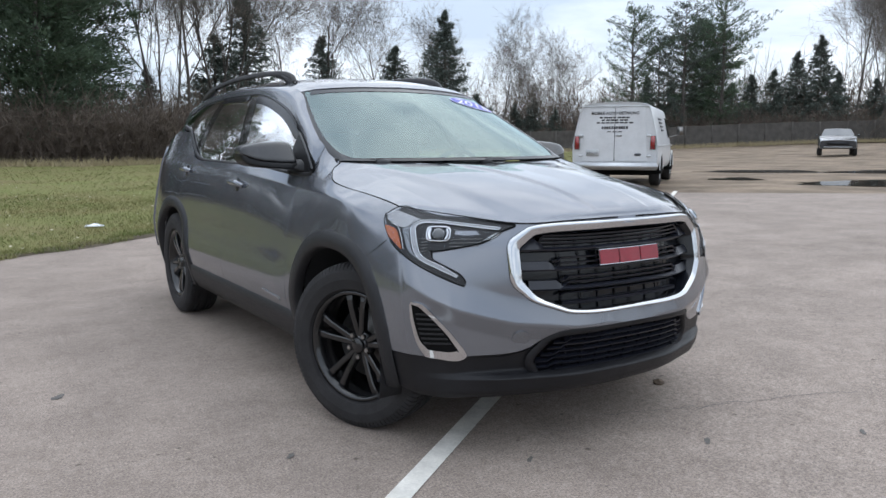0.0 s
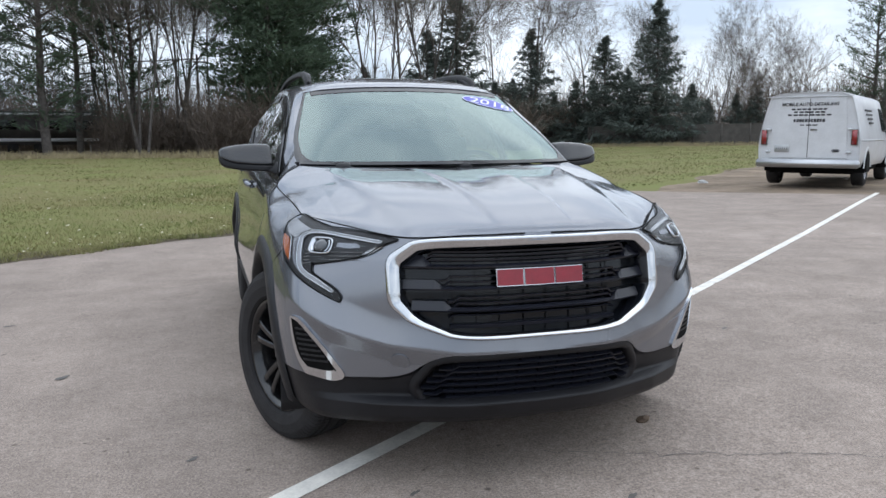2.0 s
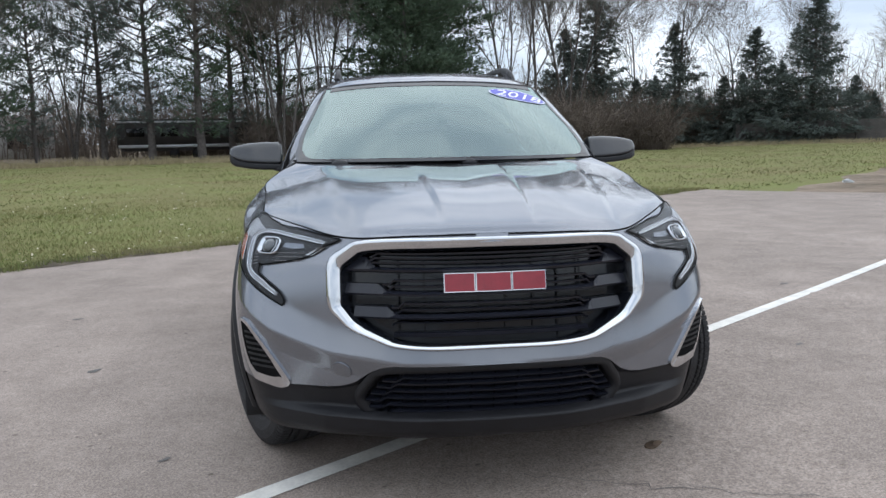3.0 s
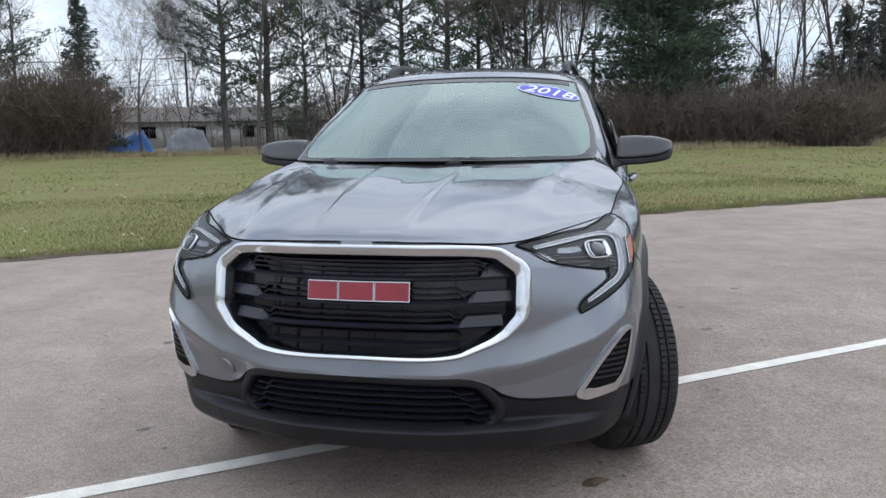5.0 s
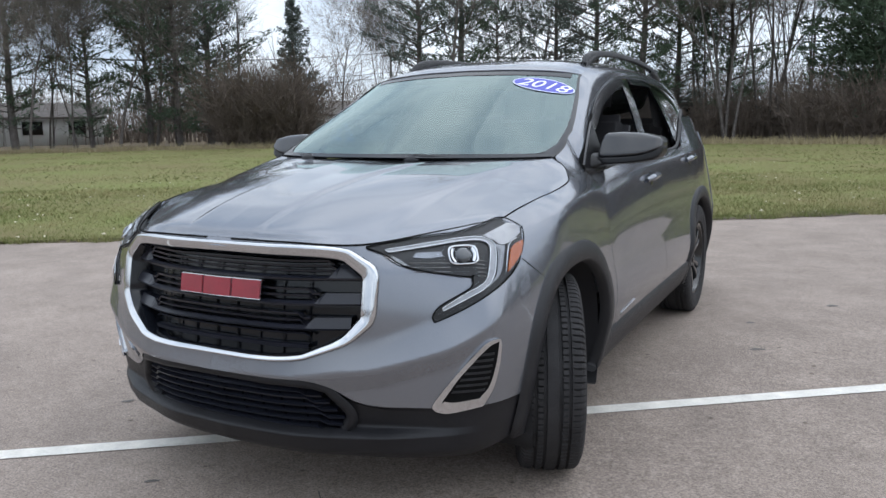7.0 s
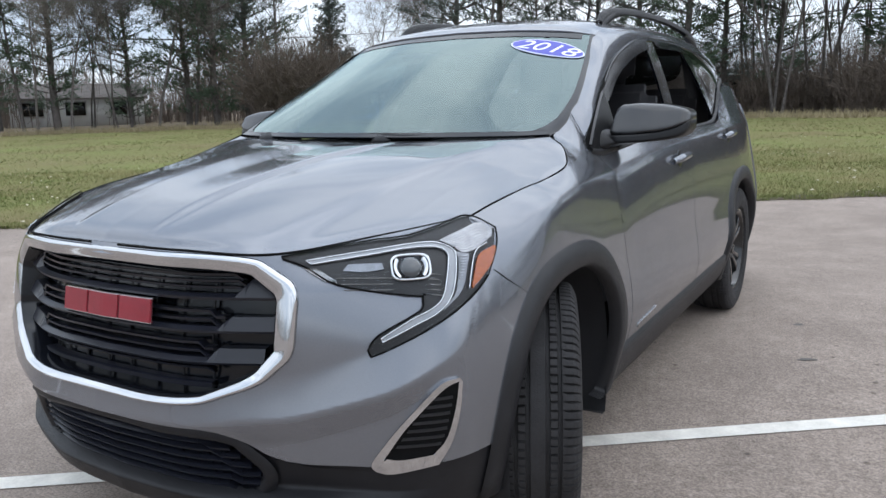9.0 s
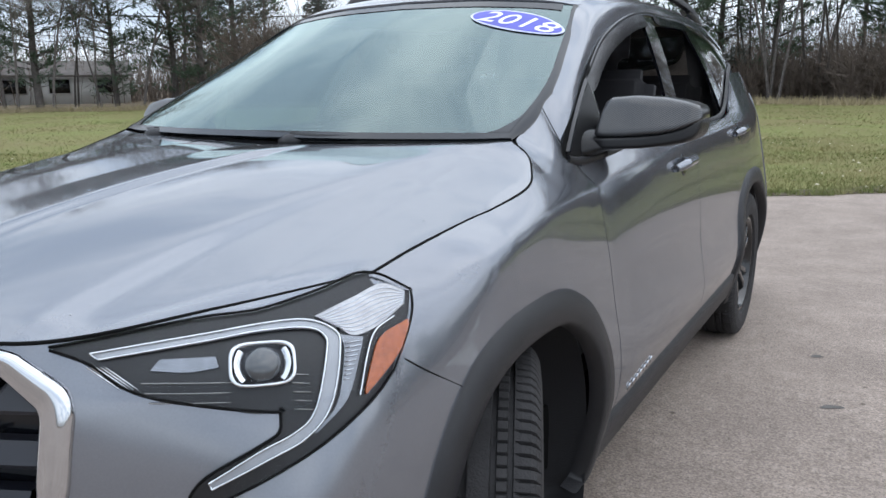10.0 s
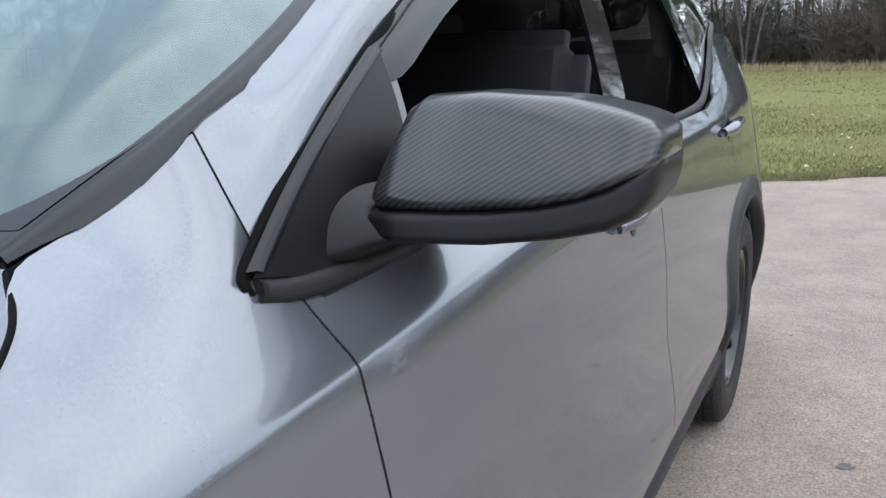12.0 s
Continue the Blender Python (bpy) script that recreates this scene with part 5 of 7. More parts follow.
    for nm, rad, inner_r, hgt, material in (("projector_bezel", .046, .041, .009, CHROME), ("projector_shroud", .040, .0, .006, GLOSS_BLACK)):
        prof = [(rad, 0), (rad, hgt), (inner_r, hgt * .8), (inner_r * .9, hgt * .2)]
        v, f = [], []
        for k in range(40):
            a = 2 * math.pi * k / 40
            sq = (abs(math.cos(a)) ** 4 + abs(math.sin(a)) ** 4) ** -0.25
            for q_, z_ in prof:
                v.append((q_ * math.cos(a) * sq, q_ * .70 * math.sin(a) * sq, z_))
        f = [(k * 4 + j_, ((k + 1) % 40) * 4 + j_, ((k + 1) % 40) * 4 + j_ + 1, k * 4 + j_ + 1) for k in range(40) for j_ in range(3)]
        ob = make(nm, v, f, material, lamp)
        ob.matrix_basis = Matrix.Translation(c * np.array([side, 1, 1])) @ fr
    bm = bmesh.new()
    bmesh.ops.create_uvsphere(bm, u_segments=24, v_segments=12, radius=1.0)
    bm.transform(Matrix.Translation(c * np.array([side, 1, 1])) @ fr @ Matrix.Diagonal((.027, .027, .017, 1)))
    part("projector_lens", bm, PROJECTOR, lamp)
    # bright cheeks either side of the lens
    for sd in (-1, 1):
        g = np.array([[(sd * r_ * math.cos(a_), r_ * math.sin(a_), .010 if r_ > .033 else .004) for a_ in np.linspace(-.75, .6, 9)] for r_ in (.029, .034, .039)])
        cheek = sheet("projector_cheek", g, CHROME, lamp, 0, flip=sd * side > 0)
        cheek.matrix_basis = Matrix.Translation(c * np.array([side, 1, 1])) @ fr
    for rim_c in (MAIN[0], TAIL[1], [*MAIN[1][:6], *TAIL[0]], [MAIN[0][6], (.819, -.300, .900), MAIN[1][6]], [TAIL[0][-1], TAIL[1][-1]]):
        tube("lamp_gasket", mirrored(strip_path(crom(rim_c, np.linspace(0, 1, 40)), .007), side), .0022, SHADOW_BLACK, lamp, 6)
    cover = skin_patch("lens_cover", MAIN, 14, 36, LENS, lamp, side, 0.015, 0.011)
    cover.visible_shadow = False
    cover = skin_patch("lens_cover", TAIL, 10, 24, LENS, lamp, side, 0.015, 0.011)
    cover.visible_shadow = False
    fog = skin_patch("fog_insert", [[(.824, -.511, .620), (.787, -.549, .590), (.740, -.586, .524), (.696, -.609, .456), (.686, -.611, .428)], [(.828, -.503, .612), (.821, -.512, .560), (.811, -.517, .496), (.796, -.529, .452), (.777, -.546, .428)]], 10, 24, SHADOW_BLACK, suv, side, 0.003, 0.006)
    skin_patch("fog_bezel", [[(.826, -.507, .628), (.796, -.550, .616), (.731, -.594, .532), (.679, -.620, .460), (.661, -.626, .428), (.667, -.621, .412)], [(.827, -.505, .620), (.801, -.540, .603), (.741, -.586, .526), (.696, -.610, .456), (.688, -.613, .443), (.689, -.611, .434)]], 5, 36, CHROME, fog, side, 0.008, 0.011)
    skin_patch("fog_bezel", [[(.693, -.610, .444), (.717, -.595, .440), (.754, -.568, .444), (.782, -.544, .448)], [(.667, -.621, .412), (.696, -.604, .404), (.745, -.572, .412), (.785, -.536, .420)]], 5, 20, CHROME, fog, side, 0.0085, 0.011)
    skin_patch("fog_bezel", [[(.826, -.507, .628), (.819, -.514, .556), (.802, -.527, .484), (.779, -.547, .448)], [(.830, -.500, .616), (.825, -.504, .548), (.809, -.516, .472), (.785, -.536, .420)]], 4, 24, CHROME, fog, side, 0.0075, 0.011)
    for k in range(7):
        z = .468 + k * .0185
        x0, x1 = np.interp(z, [.462, .527, .59], [.713, .754, .798]), np.interp(z, [.455, .50, .56, .61], [.792, .806, .815, .82])
        y0, y1 = np.interp(z, [.462, .527, .59], [-.61, -.588, -.55]), np.interp(z, [.455, .50, .56, .61], [-.543, -.53, -.522, -.518])
        skin_patch("fog_slat", [[(x0, y0, z), (x1, y1, z)], [(x0 + .004, y0 + .002, z + .007), (x1, y1, z + .007)]], 3, 6, PLASTIC, fog, side, 0.0055, 0.006)
for side in (1, -1):
    seam = strip_path([(.836, -.340, .844), (.853, -.298, .812), (.878, -.200, .748)], 0.0005)
    tube("bumper_seam", mirrored(seam, side), .0013, SHADOW_BLACK, suv, 6, n=10)
    edge = crom([row[-1] for row in HOOD], np.linspace(0, .995, 110))
    tube("hood_seam", mirrored(edge + np.array([.002, 0, -.002]), side), .0027, SHADOW_BLACK, suv, 6)
    edge = crom(HOOD[0], np.linspace(0.05, 1, 40))
    tube("hood_seam", mirrored(edge + np.array([.001, -.002, -.003]), side), .003, SHADOW_BLACK, suv, 6)
    tube("pillar_seam", mirrored(pillar_grid[:, 0], side), .0011, SHADOW_BLACK, suv, 6, n=18)
bm = bmesh.new()
bmesh.ops.create_cone(bm, cap_ends=True, segments=28, radius1=.034, radius2=.033, depth=.004)
n_o = outward(on_skin(.494, -.746, .490), .50) * np.array([-1, 1, 1])
bm.transform(Matrix.Translation(strip_path([(.494, -.746, .490)], 0.002)[0] * np.array([-1, 1, 1])) @ Vector(n_o).to_track_quat("Z", "Y").to_matrix().to_4x4())
part("tow_eye_cover", bm, PAINT, suv, "", False)

# ---- the car: wheels ----
def lathe(profile, steps, notch=None):
    """Spin (radius, x) pairs about the x axis."""
    verts, faces, m = [], [], len(profile)
    for i in range(steps):
        a = 2 * math.pi * i / steps
        for j, (rad, x) in enumerate(profile):
            rr = rad - (notch(i, j) if notch else 0)
            verts.append((x, rr * math.cos(a), rr * math.sin(a)))
    for i in range(steps):
        k = (i + 1) % steps
        for j in range(m - 1):
            faces.append((i * m + j, i * m + j + 1, k * m + j + 1, k * m + j))
    return verts, faces


TYRE_R = 0.362
TREAD = [(.235, -.085), (.25, -.108), (.29, -.116), (.325, -.112), (.346, -.102), (.355, -.092), (.358, -.075), (.358, -.062), (.350, -.060), (.350, -.052), (.360, -.050), (.361, -.032), (.352, -.030), (.352, -.021),
         (.3615, -.019), (.362, 0), (.3615, .019), (.352, .021), (.352, .030), (.361, .032), (.360, .050), (.350, .052), (.350, .060), (.358, .062), (.358, .075), (.355, .092), (.346, .102), (.325, .112), (.29, .116), (.25, .108), (.235, .085)]


def sipe(i, j):
    shoulder = j in (5, 6, 24, 25) or j in (4, 26)
    rib = j in (10, 11, 19, 20)
    if shoulder and i % 6 == 0:
        return 0.010
    if rib and (i + (3 if j < 15 else 0)) % 6 == 0:
        return 0.008
    return 0


def build_wheel(place):
    wheel = new("wheel")
    wheel.parent = suv
    wheel.matrix_basis = place
    v, f = lathe(TREAD, 600, sipe)
    make("tyre", v, f, RUBBER, wheel, "worn all-season tyre with grooved tread", smooth=False)
    v, f = lathe([(.225, -.10), (.222, .095), (.238, .100), (.240, .092), (.232, .085), (.226, .07), (.212, .05), (.205, -.09)], 60)
    make("rim", v, f, RIM, wheel, "gloss black alloy rim")
    v, f = lathe([(.0, -.02), (.15, -.02), (.155, -.015), (.155, .0), (.0, .004)], 40)
    make("brake_disc", v, f, STEEL, wheel)
    for k in range(5):
        for d in (-10.5, 10.5):
            a = radians(72 * k + d + 90)
            ca, sa = math.cos(a), math.sin(a)
            rows = []
            for rad, wdt, x in ((.03, .020, .064), (.075, .026, .070), (.12, .026, .078), (.17, .027, .084), (.20, .030, .084), (.230, .036, .078)):
                tx = (-sa, ca)
                rows.append([(x - .03, rad * ca + tx[0] * wdt * .6, rad * sa + tx[1] * wdt * .6), (x - .004, rad * ca + tx[0] * wdt / 2, rad * sa + tx[1] * wdt / 2), (x, rad * ca + tx[0] * wdt * .32, rad * sa + tx[1] * wdt * .32),
                             (x, rad * ca - tx[0] * wdt * .32, rad * sa - tx[1] * wdt * .32), (x - .004, rad * ca - tx[0] * wdt / 2, rad * sa - tx[1] * wdt / 2), (x - .03, rad * ca - tx[0] * wdt * .6, rad * sa - tx[1] * wdt * .6)])
            sheet("spoke", np.array(rows), RIM, wheel, 0, flip=False, smooth=False)
    v, f = lathe([(.0, .082), (.028, .082), (.032, .078), (.034, .066), (.062, .062), (.064, .03)], 36)
    make("hub_cap", v, f, RIM, wheel)
    for k in range(5):
        a = radians(72 * k + 54)
        bm = bmesh.new()
        bmesh.ops.create_cone(bm, cap_ends=True, segments=6, radius1=.011, radius2=.010, depth=.02, matrix=Matrix.Translation((.068, .05 * math.cos(a), .05 * math.sin(a))) @ Matrix.Rotation(radians(90), 4, "Y"))
        part("lug_nut", bm, STEEL, wheel, "", False)
    return wheel


STEER = 24
wheel = build_wheel(pose(TRACK, AXLE_F + .035, HUB_Z, 0, 0, STEER))


def copy_wheel(place):
    made = wheel.copy()
    scene.collection.objects.link(made)
    made.matrix_basis = place
    for o in wheel.children:
        c = o.copy()
        scene.collection.objects.link(c)
        c.parent = made
    return made


copy_wheel(pose(-TRACK + .018, AXLE_F - .04, HUB_Z, 0, 0, 180 + STEER))
copy_wheel(pose(TRACK, AXLE_R, HUB_Z, 20, 0, 0))
copy_wheel(pose(-TRACK, AXLE_R, HUB_Z, 35, 0, 180))


# ---- the car: mirrors, handles, rails, wipers, trim ----
def carbon_material():
    m, n, l, b = node_mat("gloss_carbon_weave")
    co = n.new("ShaderNodeTexCoord")
    mp = n.new("ShaderNodeMapping")
    mp.inputs["Rotation"].default_value = (radians(12), radians(38), radians(8))
    wv = n.new("ShaderNodeTexWave")
    wv.wave_type, wv.bands_direction = "BANDS", "Z"
    wv.inputs["Scale"].default_value, wv.inputs["Distortion"].default_value = 62.0, 0.3
    ramp = n.new("ShaderNodeValToRGB")
    ramp.color_ramp.elements[0].position, ramp.color_ramp.elements[0].color = 0.38, (0.006, 0.006, 0.007, 1)
    ramp.color_ramp.elements[1].position, ramp.color_ramp.elements[1].color = 0.62, (0.030, 0.031, 0.034, 1)
    l.new(co.outputs["Object"], mp.inputs["Vector"])
    l.new(mp.outputs["Vector"], wv.inputs["Vector"])
    l.new(wv.outputs["Fac"], ramp.inputs["Fac"])
    l.new(ramp.outputs["Color"], b.inputs["Base Color"])
    b.inputs["Roughness"].default_value, b.inputs["Metallic"].default_value = 0.32, 0.0
    b.inputs["Specular IOR Level"].default_value = 0.25
    b.inputs["Coat Weight"].default_value, b.inputs["Coat Roughness"].default_value = 0.6, 0.03
    return m


CARBON = carbon_material()
MIRROR_GLASS = mat("mirror_glass", (0.85, 0.86, 0.88), 0.02, 1.0, 0.02, 5.0)


def ring_loft(sections, n=32, power=4.0, steps=None, slope=0.0):
    """A closed body along x from sections (x, y0, y1, z0, z1) with rounded corners; slope leans its front face back."""
    sec = np.array(sections, float)
    if steps:
        sec = crom(sec, np.linspace(0, 1, steps))
    rows = []
    for x, y0, y1, z0, z1 in sec:
        a = np.linspace(0, 2 * np.pi, n, endpoint=False)
        c, s_ = np.cos(a), np.sin(a)
        q = (np.abs(c) ** power + np.abs(s_) ** power) ** (-1 / power)
        y = (y0 + y1) / 2 + (y1 - y0) / 2 * c * q
        z = (z0 + z1) / 2 + (z1 - z0) / 2 * s_ * q
        y = y + slope * (z - z0) * np.clip((y1 - y) / (y1 - y0), 0, 1)
        rows.append(np.stack([np.full(n, x), y, z], -1))
    v = np.concatenate(rows)
    m = len(rows)
    f = [(i * n + j, i * n + (j + 1) % n, (i + 1) * n + (j + 1) % n, (i + 1) * n + j) for i in range(m - 1) for j in range(n)]
    return v, f + [tuple(range(n))[::-1], tuple((m - 1) * n + j for j in range(n))]


def flip_side(v, f, side):
    v = np.array(v, float)
    v[:, 0] *= side
    return v, ([q[::-1] for q in f] if side < 0 else f)


for side in (1, -1):
    mir = new("door_mirror")
    mir.parent = suv
    v, f = ring_loft([(.778, .672, .80, 1.122, 1.160), (.785, .662, .82, 1.114, 1.208), (.80, .658, .83, 1.114, 1.219), (.86, .658, .84, 1.116, 1.222), (.94, .668, .852, 1.124, 1.217), (.98, .682, .86, 1.133, 1.210), (1.005, .695, .862, 1.144, 1.204), (1.022, .712, .864, 1.153, 1.197), (1.031, .735, .856, 1.159, 1.188), (1.035, .77, .84, 1.164, 1.176)], 52, 7.0, None, 0.85)
    make("mirror_cap", *flip_side(v, f, side)[:1], flip_side(v, f, side)[1], CARBON, mir, "gloss carbon-weave mirror cap")
    v, f = ring_loft([(.770, .668, .81, 1.094, 1.112), (.782, .655, .825, 1.087, 1.117), (.82, .651, .842, 1.085, 1.119), (.90, .660, .855, 1.089, 1.124), (.96, .676, .866, 1.096, 1.134), (1.0, .694, .868, 1.103, 1.148), (1.020, .71, .868, 1.112, 1.160), (1.030, .732, .86, 1.125, 1.166), (1.034, .755, .85, 1.138, 1.168)], 44, 5.0, None, 0.3)
    make("mirror_shell", *flip_side(v, f, side)[:1], flip_side(v, f, side)[1], MIRROR_BLACK, mir)
    v, f = ring_loft([(.730, .575, .80, 1.052, 1.140), (.752, .582, .80, 1.056, 1.136), (.775, .612, .80, 1.065, 1.124), (.795, .640, .80, 1.077, 1.115), (.84, .665, .80, 1.088, 1.114)], 40, 2.8, 24, 0.8)
    make("mirror_arm", *flip_side(v, f, side)[:1], flip_side(v, f, side)[1], MIRROR_BLACK, mir)
    g = np.array([[(x, .846 + (x - .8) * .08, z) for z in np.linspace(1.125 + max(0, x - .93) * .35, 1.203, 5)] for x in np.linspace(.805, 1.0, 8)])
    sheet("mirror_glass", mirrored(g, side), MIRROR_GLASS, mir, 0, flip=side > 0)
    # black sail in the front corner of the window, with its gasket and foot trim
    edge_s = [(.757, .523, 1.083), (.741, .60, 1.143), (.722, .69, 1.200), (.706, .77, 1.243), (.698, .81, 1.264)]
    rear_s = [(.766, .64, 1.056), (.770, .73, 1.075), (.758, .775, 1.135), (.732, .80, 1.20), (.700, .815, 1.262)]
    sheet("sail_panel", mirrored(loft([edge_s, rear_s], 8, 20) + np.array([.005, 0, .002]), side), MIRROR_BLACK, suv, 0.012, flip=side > 0)
    trim = crom(edge_s, np.linspace(0.02, 1, 24))
    sheet("sail_trim", mirrored(np.stack([trim + np.array([.006, -.014, .004]), trim + np.array([.012, -.006, .004]), trim + np.array([.012, .004, .0])]), side), GLOSS_BLACK, suv, 0.004, flip=side > 0)
    gasket = [(.664, .99, 1.352), (.680, .90, 1.312), (.694, .84, 1.284), (.704, .755, 1.240), (.736, .60, 1.148), (.751, .528, 1.092), (.757, .516, 1.078), (.758, .527, 1.066), (.760, .56, 1.058), (.763, .62, 1.052), (.775, .75, 1.058)]
    tube("sail_gasket", mirrored(crom(gasket, np.linspace(0, 1, 40)), side), .0065, SHADOW_BLACK, suv, 8)
    base_s = [(.760, .525, 1.072), (.763, .56, 1.064), (.767, .62, 1.060), (.778, .76, 1.066)]
    tube("sail_base", mirrored(crom(base_s, np.linspace(0, 1, 14)), side), .012, PLASTIC, suv, 8)
    # door handles
    for hy, hz in ((1.37, .985), (2.41, 1.035)):
        hd = new("door_handle")
        hd.parent = suv
        pts = [(hy - .10, hz - .008), (hy - .06, hz), (hy, hz + .004), (hy + .06, hz + .006), (hy + .10, hz + .002)]
        path = []
        for k, (yy, zz) in enumerate(pts):
            s0 = station(yy)
            path.append(skin(s0, zz) + outward(s0, zz) * (.004 if k in (0, 4) else .026))
        tube("handle_grip", mirrored(np.array(path), side), (.012, .016, .017, .016, .012), PAINT, hd, 12, n=18)
        s0 = station(hy)
        bm = bmesh.new()
        bmesh.ops.create_uvsphere(bm, u_segments=20, v_segments=8, radius=1)
        ctr = skin(s0, hz - .004) * np.array([side, 1, 1])
        bm.transform(Matrix.Translation(ctr) @ Vector(outward(s0, hz) * np.array([side, 1, 1])).to_track_quat("Z", "Y").to_matrix().to_4x4() @ Matrix.Diagonal((.032, .040, .003, 1)))
        part("handle_cup", bm, GLOSS_BLACK, hd)
    # roof rails
    rail = [(.505, 1.33, 1.555), (.50, 1.40, 1.600), (.50, 1.55, 1.625), (.505, 1.9, 1.643), (.505, 2.4, 1.642), (.50, 2.85, 1.615), (.495, 3.08, 1.575), (.492, 3.16, 1.545)]
    rc = crom(rail, np.linspace(0, 1, 40))
    rr = new("roof_rail")
    rr.parent = suv
    rows = [rc + np.array(o) for o in ((-.016, 0, -.014), (-.014, 0, .010), (0, 0, .016), (.014, 0, .010), (.016, 0, -.014))]
    sheet("rail_bar", mirrored(np.array(rows), side), PLASTIC, rr, 0.004, flip=side > 0)
    for k in (0, 1):
        p = np.array([(.503, 1.345, 1.535), (.50, 1.40, 1.565), (.50, 1.50, 1.600), (.50, 1.62, 1.615)] if k == 0 else [(.492, 3.15, 1.53), (.495, 3.05, 1.56), (.50, 2.95, 1.58), (.50, 2.85, 1.597)])
        tube("rail_foot", mirrored(p, side), (.012, .022, .020, .010), PLASTIC, rr, 8, n=12)
    # window visors, belt trim and frames
    for y0, y1 in ((0.80, 1.60), (1.75, 2.28)):
        e = along(EDGE_OUT, np.linspace(y0, y1, 24))
        b = along(BELT, np.linspace(y0, y1, 24))
        dn = (b - e) / np.linalg.norm(b - e, axis=1, keepdims=True)
        wd = (0.050 if y0 < 1 else 0.040) * np.clip((np.linspace(y0, y1, 24) - y0) / .15 + .7, 0, 1)[:, None]
        g = np.stack([e + np.array([.004, 0, .004]), e + dn * wd * .5 + wd * np.array([.20, 0, .05]), e + dn * wd + wd * np.array([.24, 0, 0])])
        sheet("window_visor", mirrored(g, side), GLOSS_BLACK, suv, 0.004, flip=side > 0)
    bl = crom(BELT, np.linspace(0.0, 1, 50))
    g = np.stack([bl + np.array([.006, 0, -.016]), bl + np.array([.016, 0, -.008]), bl + np.array([.014, 0, .006]), bl + np.array([.002, 0, .010])])
    sheet("belt_trim", mirrored(g, side), PLASTIC, suv, 0.004, flip=side < 0)
    el = along(EDGE_OUT, np.linspace(.66, 3.15, 60))
    g = np.stack([el + np.array([.003, 0, .009]), el + np.array([.010, 0, .002]), el + np.array([.006, 0, -.010])])
    sheet("window_frame", mirrored(g, side), GLOSS_BLACK, suv, 0.004, flip=side > 0)
    # maker's name on the door as plain bars
    for k in range(7):
        y0 = .665 + k * .034
        skin_patch("name_bar", [[(.9, y0, .437 + k * .002), (.9, y0 + .022, .438 + k * .002)], [(.9, y0, .455 + k * .002), (.9, y0 + .022, .456 + k * .002)]], 2, 3, CHROME, suv, side, 0.004, 0.003)
    # tail lamp
    skin_patch("tail_lamp", [[(.80, 3.46, 1.08), (.74, 3.58, 1.09), (.6, 3.68, 1.10)], [(.83, 3.48, .97), (.76, 3.6, .96), (.62, 3.70, .96)]], 6, 12, RED_LENS, suv, side, 0.010, 0.02)

# wipers: a hump over each pivot, the arm, and the blade low along the cowl
def on_glass(x, up):
    return (x, .266 + .12 * (abs(x) / .7) ** 2 + up * .85, 1.124 + up * .5)


for pv, x0, x1, lean in (((-.484, .321, 1.119), -.70, -.40, -.07), ((.09, .278, 1.117), -.17, .42, .10)):
    wp = new("wiper")
    wp.parent = suv
    bm = bmesh.new()
    bmesh.ops.create_uvsphere(bm, u_segments=18, v_segments=10, radius=1)
    bm.transform(Matrix.Translation(pv) @ Matrix.Rotation(.2, 4, "X") @ Matrix.Diagonal((.042, .026, .019, 1)))
    part("pivot_cap", bm, PLASTIC, wp)
    tube("wiper_arm", [(pv[0], pv[1] + .004, pv[2] + .010), on_glass(pv[0] + lean, .008), on_glass(pv[0] + 2.2 * lean, .010)], (.014, .010, .006), PLASTIC, wp, 6, n=10)
    tube("wiper_blade", [on_glass(x0, .024), on_glass(x0 * .6 + x1 * .4, .020), on_glass(x1, .024)], (.005, .009, .004), PLASTIC, wp, 6, n=16)

# rain beads on the hood, too many to count
r_ = np.random.default_rng(41)
bead_v, bead_f = [], []
ang = np.linspace(0, 2 * np.pi, 8, endpoint=False)
for _ in range(240):
    i, j = int(r_.integers(6, h.shape[0] - 8)), int(r_.integers(4, h.shape[1] - 6))
    if r_.uniform() > .35 + .65 * (math.sin(i * .31) * math.sin(j * .17) > .1):
        continue
    c0 = h[i, j] * np.array([r_.choice([-1, 1]), 1, 1])
    rad = r_.uniform(.0006, .0014)
    k0 = len(bead_v)
    for rr_, up in ((1.0, .0), (.8, .45), (.4, .65)):
        bead_v += [(c0[0] + rad * rr_ * math.cos(t), c0[1] + rad * rr_ * math.sin(t), c0[2] + rad * up + .0004) for t in ang]
    bead_f += [(k0 + q * 8 + t, k0 + q * 8 + (t + 1) % 8, k0 + q * 8 + 8 + (t + 1) % 8, k0 + q * 8 + 8 + t) for q in range(2) for t in range(8)] + [tuple(k0 + 16 + t for t in range(8))]
BEAD = mat("clear_rain_bead", (0.4, 0.42, 0.45), 0.05, 0.6, 0.1, 40.0, coat=1.0)
tagged(make("rain_bead", bead_v, bead_f, BEAD, suv), kind="stuff")

# year sticker in the top corner of the windscreen
def glass_point(u, v):
    """A place on the windscreen, u across from the centre to its edge, v up."""
    us = crom(np.stack([crom(c, [abs(u)])[0] for c in WS]), [v])[0]
    return us * np.array([math.copysign(1, u), 1, 1])


